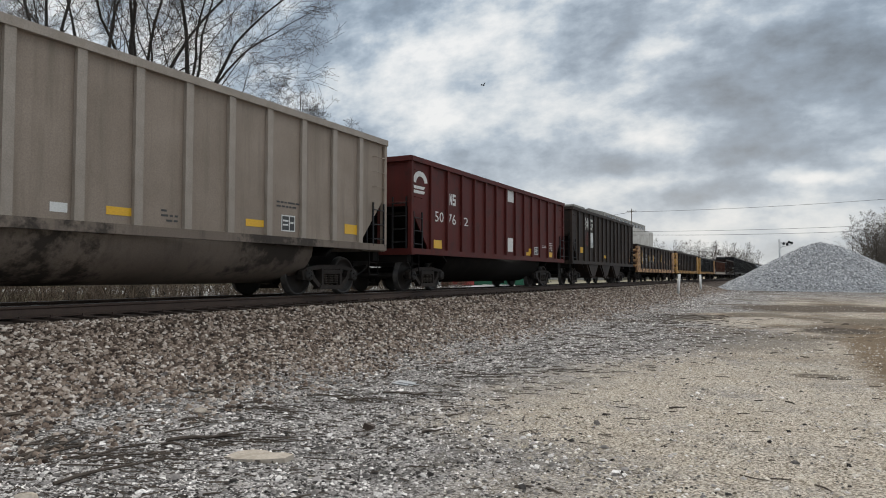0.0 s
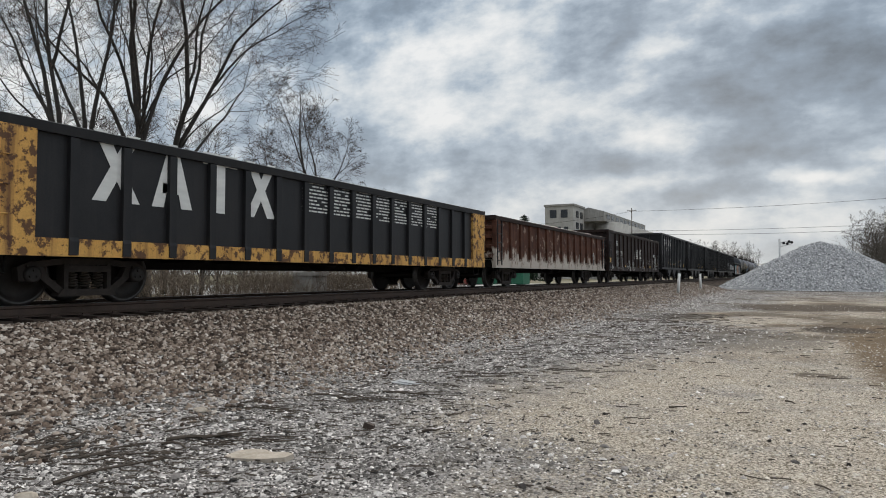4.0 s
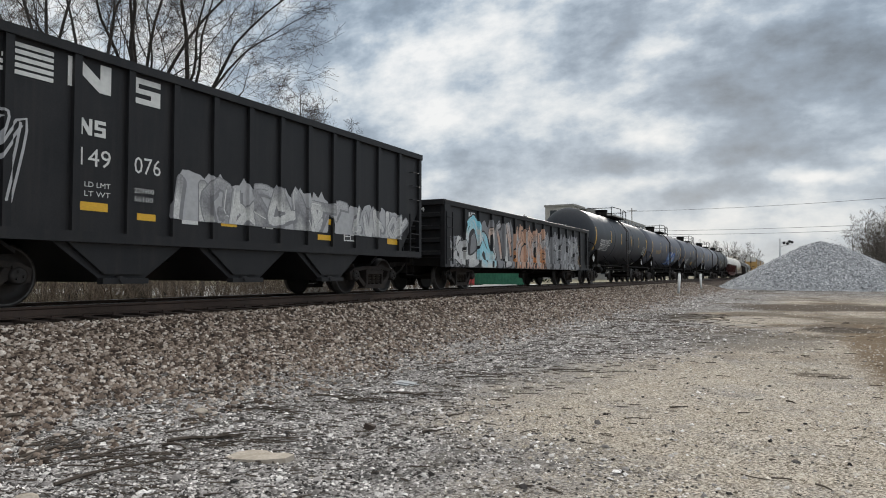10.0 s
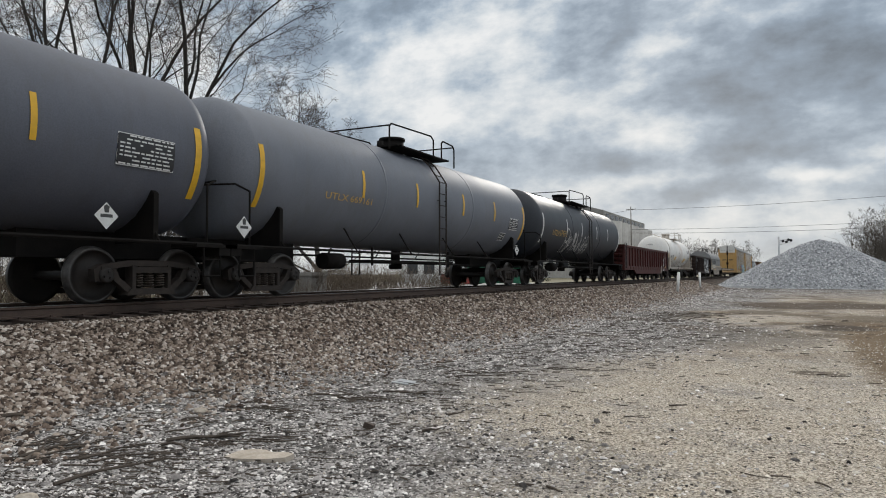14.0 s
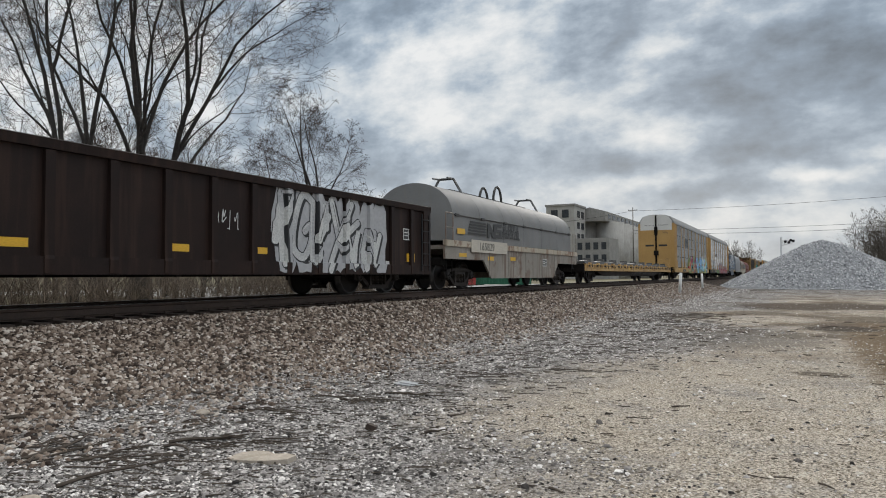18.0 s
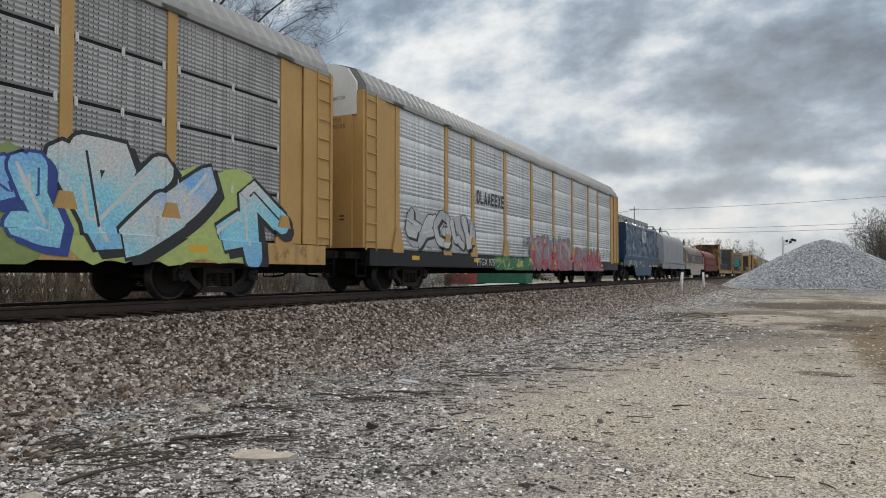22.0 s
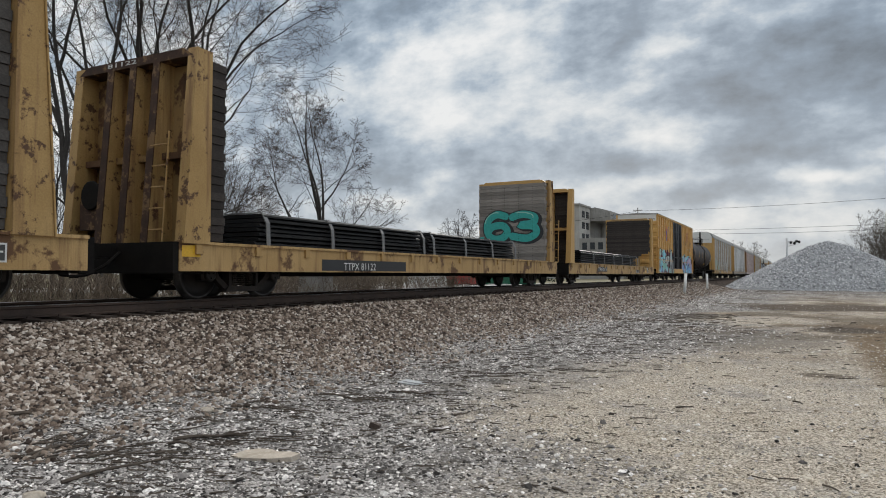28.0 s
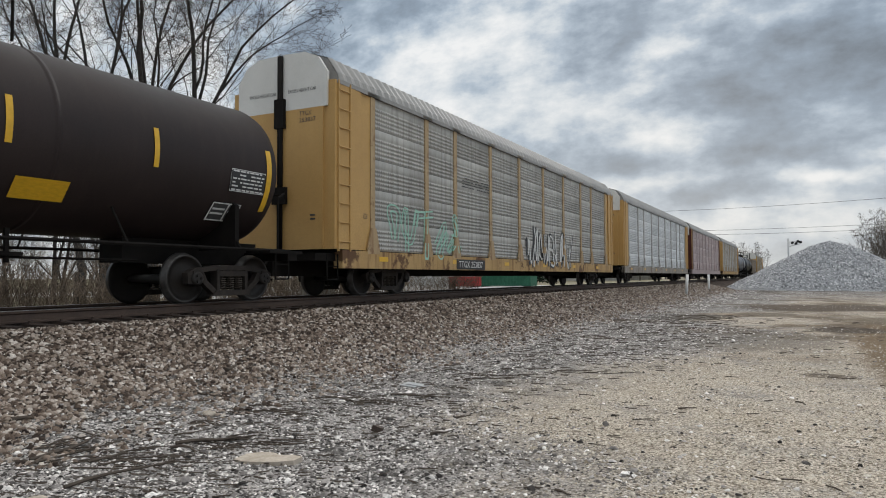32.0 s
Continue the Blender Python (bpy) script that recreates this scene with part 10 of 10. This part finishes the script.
graffiti(C["a2"], 1.497, -4.0, 1.20, 1.9, .48, ["g_grey"], 173, bare=True, n=5)
graffiti(C["a2"], 1.497, -2.45, 1.50, 0.60, 0.36, ["g_ink"], 161, bare=True, hollow=True)
graffiti(C["a2"], 1.497, -5.35, 0.56, 3.6, .52, ["g_green", "g_green", "g_lime"], 160, outline="g_green", halo="g_green", n=5)
graffiti(C["a2"], 1.497, 9.39, 1.22, 2.2, 0.62, ["g_ink"], 162, bare=True, n=6)
graffiti(C["a2"], 1.497, -11.4, 1.25, 4.33, 1.0, ["g_chalk", "g_silver"], 163, outline="g_ink", halo="g_silver", n=5)
glyphs(C["a2"], 1.498, -6.75, 2.83, 2.40, 0.45, 8, "decal_dark", 164)
glyphs(C["c2"], 1.515, -0.58, 2.65, 1.51, 0.80, 4, "decal_white", 165, shapes=("ring", "peak", "tee", "cross"))
fit_text(C["c2"], 1.507, -4.63, 1.05, 1.00, 0.31, "WRWK", "decal_white")
fit_text(C["c2"], 1.507, -3.38, 1.06, 1.19, 0.29, "407130", "decal_white")
fit_text(C["c2"], 1.507, -1.62, 1.23, 0.90, 0.12, "LD LMT 228500", "decal_white")
fit_text(C["c2"], 1.507, -1.62, 1.08, 0.90, 0.12, "LT WT 57500", "decal_white")
bars(C["c2"], 1.507, -4.85, 0.93, 0.42, 0.12, "decal_yellow")
bars(C["c2"], 1.507, -2.63, 0.94, 0.47, 0.13, "decal_yellow")
bars(C["c2"], 1.507, -0.31, 0.96, 0.48, 0.12, "decal_yellow")
bars(C["c2"], 1.507, 1.98, 0.98, 0.52, 0.13, "decal_yellow")
bars(C["c2"], 1.507, 4.30, 0.98, 0.98, 0.13, "decal_yellow")
bars(C["c2"], 1.507, 3.57, 1.00, 0.24, 0.11, "decal_white")
bars(C["c2"], 1.507, -0.07, 1.19, 0.06, 0.46, "decal_yellow")
fit_text(C["c3"], 1.507, 1.43, 1.01, 0.93, 0.12, "LD LMT 228400", "decal_dark")
fit_text(C["c3"], 1.507, 1.44, 0.88, 0.91, 0.10, "LT WT 57600", "decal_dark")
bars(C["c3"], 1.507, 2.07, 1.16, 0.46, 0.11, "decal_yellow")
bars(C["c3"], 1.507, 4.72, 1.07, 0.48, 0.21, "decal_yellow")
graffiti(C["c3"], 1.507, 4.06, 1.12, 0.66, 0.31, ["g_chalk"], 183, bare=True)
fit_text(C["c3"], 1.507, -3.39, 0.87, 1.08, 0.34, "33681", "decal_dark")
emblem(C["c4"], 1.458, -5.28, 1.70, 1.39, 0.45, "stripes", "decal_dark")
emblem(C["c4"], 1.458, -3.78, 1.77, 0.57, 0.40, "nshape", "decal_dark")
emblem(C["c4"], 1.458, -3.27, 1.78, 0.44, 0.39, "sshape", "decal_dark")
graffiti(C["c4"], 1.458, -4.92, 2.21, 2.81, 0.86, ["g_chalk"], 188, bare=True, hollow=True, n=6)
graffiti(C["c4"], 1.458, -2.27, 2.33, 3.73, 0.96, ["g_chalk"], 189, bare=True, n=9)
graffiti(C["c4"], 1.458, -2.74, 1.70, 2.75, 0.69, ["g_chalk"], 190, bare=True)
glyphs(C["c4"], 1.458, 1.61, 1.86, 3.75, 0.42, 9, "decal_dull_blue", 191)
bars(C["c4"], 1.458, -6.07, 1.72, 0.63, 0.17, "decal_yellow")
glyphs(C["c4"], 1.458, -0.49, 1.83, 1.44, 0.29, 9, "decal_dark", 193)
bars(C["c4"], 1.556, -5.30, 1.30, .84, .25, "steel_grey")
bars(C["c4"], 1.556, -4.44, 1.30, 1.06, .25, "decal_cream")
fit_text(C["c4"], 1.562, -5.24, 1.33, .72, .18, "WRWK")
fit_text(C["c4"], 1.562, -4.38, 1.33, .94, .18, "494724", "decal_dark")
fit_text(C["c4"], 1.562, -2.65, 1.41, 0.88, 0.11, "LD LMT 227600", "decal_dark")
fit_text(C["c4"], 1.562, -2.64, 1.25, 0.89, 0.11, "LT WT 58400", "decal_dark")
bars(C["c4"], 1.561, -3.12, 1.31, 0.43, 0.12, "decal_gold")
bars(C["c4"], 1.561, -1.35, 1.32, 0.44, 0.11, "decal_gold")
bars(C["c4"], 1.561, 1.13, 1.33, 0.45, 0.10, "decal_gold")
plate(C["c4"], 1.507, 2.06, 0.59, 0.41, 0.26)
bars(C["c1"], 1.557, -5.25, 1.23, 3.13, 0.41, "decal_cream")
fit_text(C["c1"], 1.563, -4.55, 1.31, 1.22, 0.26, "165829", "decal_dark")
bars(C["c1"], 1.507, -6.07, 1.06, 0.55, 0.12, "decal_yellow")
bars(C["c1"], 1.507, -3.79, 0.98, 0.54, 0.14, "decal_yellow")
bars(C["c1"], 1.507, -1.67, 1.01, 0.52, 0.13, "decal_yellow")
plate(C["c1"], 1.507, 2.01, 0.84, 0.52, 0.30)
stencil(C["c5"], 1.507, -5.65, 1.27, 1.90, 0.20, "decal_white", 212)
bars(C["b1"], 1.556, .75, .54, 1.75, .36, "decal_tan")
fit_text(C["b1"], 1.562, 2.02, .76, .36, .10, "L-68-0", "decal_dark")
fit_text(C["b1"], 1.562, 2.02, .60, .36, .10, "IL-62-0", "decal_dark")
plate(C["b1"], 1.557, 9.05, .62, .42, .26)
fit_text(C["b1"], 1.562, 1.29, 0.60, 0.27, 0.10, "F68AH", "decal_dark")
emblem(C["b1"], 1.557, 4.31, 0.60, 0.58, 0.19, "stripes", "decal_maroon")
bars(C["b1"], 1.557, 0.46, 0.59, 0.43, 0.11, "decal_yellow")
bars(C["b1"], 1.557, 3.03, 0.68, 0.48, 0.11, "decal_yellow")
bars(C["b1"], 1.557, 6.53, 0.76, 0.47, 0.13, "decal_yellow")
bars(C["b2"], 1.557, -6.31, 0.55, 3.64, 0.25, "g_ink")
fit_text(C["b2"], 1.5635, -5.50, 0.57, 1.35, 0.17, "TTPX 81122")
bars(C["b2"], 1.557, -10.20, 0.77, 0.41, 0.20, "decal_yellow")
bars(C["b3"], 1.557, -5.27, 0.64, 1.96, 0.26, "g_ink")
fit_text(C["b3"], 1.5635, -5.18, 0.67, 1.75, 0.19, "TTPX 804710")
bars(C["b3"], 1.557, 4.08, 0.59, 1.13, 0.20, "g_ink")
glyphs(C["b3"], 1.557, 4.19, 0.61, 0.90, 0.16, 3, "decal_white", 226)
plate(C["b3"], 1.557, 7.74, 0.61, 0.44, 0.34)
bars(C["b3"], 1.557, 7.02, 0.62, 0.47, 0.15, "decal_yellow")
fit_text(C["bx"], 1.497, -9.26, 3.54, 0.47, 0.26, "TB", "decal_dark")
fit_text(C["bx"], 1.497, -8.46, 3.54, 0.45, 0.25, "OX", "decal_dark")
fit_text(C["bx"], 1.497, -9.25, 3.13, 0.47, 0.27, "63", "decal_dark")
fit_text(C["bx"], 1.497, -8.46, 3.12, 0.45, 0.28, "22", "decal_dark")
fit_text(C["bx"], 1.497, -7.59, 3.14, 0.49, 0.28, "49", "decal_dark")
crossed_emblem(C["bx"], 1.497, -5.80, 3.20, 1.39, 1.12)
fit_text(C["bx"], 1.497, -6.65, 3.77, 0.50, 0.16, "next", "decal_dark")
fit_text(C["bx"], 1.497, -6.65, 3.54, 0.50, 0.16, "load", "decal_dark")
fit_text(C["bx"], 1.497, -4.08, 3.79, 0.59, 0.15, "any", "decal_dark")
fit_text(C["bx"], 1.497, -4.08, 3.56, 0.59, 0.16, "road", "decal_dark")
graffiti(C["bx"], 1.493, -8.95, 0.60, 2.9, 1.72, ["g_sky", "g_cyan", "g_mint"], 239, n=2, outline="g_wine", halo="g_cyan", fat=1.25)
graffiti(C["bx"], 1.493, -6.25, 0.60, 3.75, 1.78, ["g_cyan", "g_mint", "g_grey", "g_chalk"], 240, n=4, outline="g_ink", halo="g_wine", fat=1.25)
graffiti(C["bx"], 1.493, 2.75, 0.62, 5.5, 1.55, ["g_cyan", "g_sky", "g_lilac", "g_lilac"], 241, n=6, outline="g_ink", halo="g_cyan", fat=1.1)
graffiti(C["bx"], 1.493, 2.55, 0.95, 5.9, .9, ["g_ink"], 243, bare=True, n=9)
glyphs(C["bx"], 1.497, 4.83, 3.50, 1.93, 0.96, 3, "decal_maroon", 242)
fit_text(C["bx"], 1.497, 3.47, 3.12, 4.74, 0.43, "RAILCAR POOLING EXPERTS", "decal_dark")
plate(C["bx"], 1.497, 7.05, 2.63, 0.45, 0.33)
bars(C["bx"], 1.497, 7.91, 2.45, 0.52, 0.22, "decal_yellow")
bars(C["bx"], 1.497, 6.19, 2.81, 0.30, 0.11, "decal_white")
glyphs(C["t7"], 1.363, -5.94, 2.06, 0.83, 0.26, 4, "decal_rust", 247, tilt=17.5)
fit_text(C["t7"], 1.348, -4.89, 2.01, 1.01, 0.34, "89486", "decal_rust", tilt=17.8)
stencil(C["t7"], 1.092, -5.90, 1.62, 1.92, 0.47, "decal_rust", 249, tilt=33.9)
bars(C["t7"], 1.079, 2.04, 1.61, 0.81, 0.36, "decal_yellow", tilt=36.5)
bars(C["t7"], 1.090, 2.10, 1.65, 0.69, 0.10, "decal_dark", tilt=36.5)
bars(C["t7"], 1.150, 2.16, 1.735, 0.57, 0.03, "decal_dark", tilt=36.5)
bars(C["t7"], 1.215, 2.10, 1.825, 0.69, 0.05, "decal_dark", tilt=36.5)
data_panel(C["t7"], 1.403, 5.96, 2.11, 0.91, 0.43, "decal_white", 251, tilt=10.0)
plate(C["t7"], 1.027, 5.68, 1.56, 0.71, 0.41, tilt=38.5)
bars(C["ra"], 1.557, -6.85, 0.70, 2.12, 0.31, "g_ink")
fit_text(C["ra"], 1.5635, -6.70, 0.76, 1.78, 0.20, "TTGX 253837")
graffiti(C["ra"], 1.498, -11.01, 1.03, 4.57, 1.27, ["g_mint"], 255, bare=True, hollow=True, n=5, fat=1.3)
graffiti(C["ra"], 1.494, -0.85, 0.77, 6.30, 1.67, ["g_ink"], 256, bare=True, n=9, fat=2.6)
graffiti(C["ra"], 1.502, -0.64, 0.83, 5.95, 1.53, ["g_chalk"], 256, bare=True, n=9, fat=2.0)
stencil(C["ra"], 1.494, -6.30, 3.25, 2.22, 0.36, "steel_grey", 258)
fit_text(C["ra"], 1.498, -11.82, 1.89, 0.17, 0.14, "6320", "decal_dark")

fit_text(C["a2"], 1.557, -6.95, .76, 2.1, .24, "TTGX 975575")
fit_text(C["t4"], 1.452, -5.35, 2.21, .90, .16, "UTLX", "decal_gold", tilt=13.0)
fit_text(C["t4"], 1.452, -4.36, 2.21, .95, .16, "669161", "decal_gold", tilt=13.0)
for key, y in (("t1", 5.0), ("t1", -7.9), ("t2", -8.1), ("t2", 6.4), ("t3", 5.65), ("t3", -8.3), ("t4", -8.2), ("t4", 6.6)):
    placard(C[key], 1.46, y, 1.17, .42)
for y in (-3.95, -2.75, -1.55, -.35, .85, 2.05, 3.25):
    bars(C["g2"], 1.489, y, 1.18, 1.0, .80, "decal_peel", "paint_remnant")


def motions():
    for car, u in TRAIN:
        walk(car, [(t, pose(TC, u - SPEED * t, RAIL)) for t in (0.0, 8.0, 16.0, 24.0, 32.0)])
    for load, u in LOADS:
        walk(load, [(t, pose(TC, u - SPEED * t, RAIL + 1.045)) for t in (0.0, 8.0, 16.0, 24.0, 32.0)])
    walk(BIRD, [(t, pose(x, y, z, 0, 20 if t < 2 else 8, 165)) for t, x, y, z in [(0, -17.32, 39.75, 13.46), (0.5, -17.95, 44.62, 15.08), (1, -18.73, 49.42, 16.65), (1.5, -20.49, 56.02, 18.32), (2, -23.5, 65.54, 19.74), (2.5, -27.55, 77.95, 21.15), (3, -33.06, 94.12, 22.67), (3.5, -40.29, 115.89, 25.34), (5.5, -73.92, 246.29, 39.88), (6.5, -87.38, 315.23, 44.94), (8, -103.31, 425.34, 46.23), (11, -106.61, 590.25, 17.0), (32, -106.61, 590.25, 17.0)]])
    # all wheels roll alike, so the first of each pair is keyed and the rest take the same keys
    for s, ws in WHEELS.items():
        walk(ws[0], [(i / 30, pose(0, s * BASE, 0.457, math.degrees(SPEED * i / 30 / 0.457) % 360)) for i in range(0, 961)])
        src = ws[0].animation_data
        for w in ws[1:]:
            w.rotation_mode = "QUATERNION"
            ad = w.animation_data_create()
            ad.action, ad.action_slot = src.action, src.action_slot


motions()
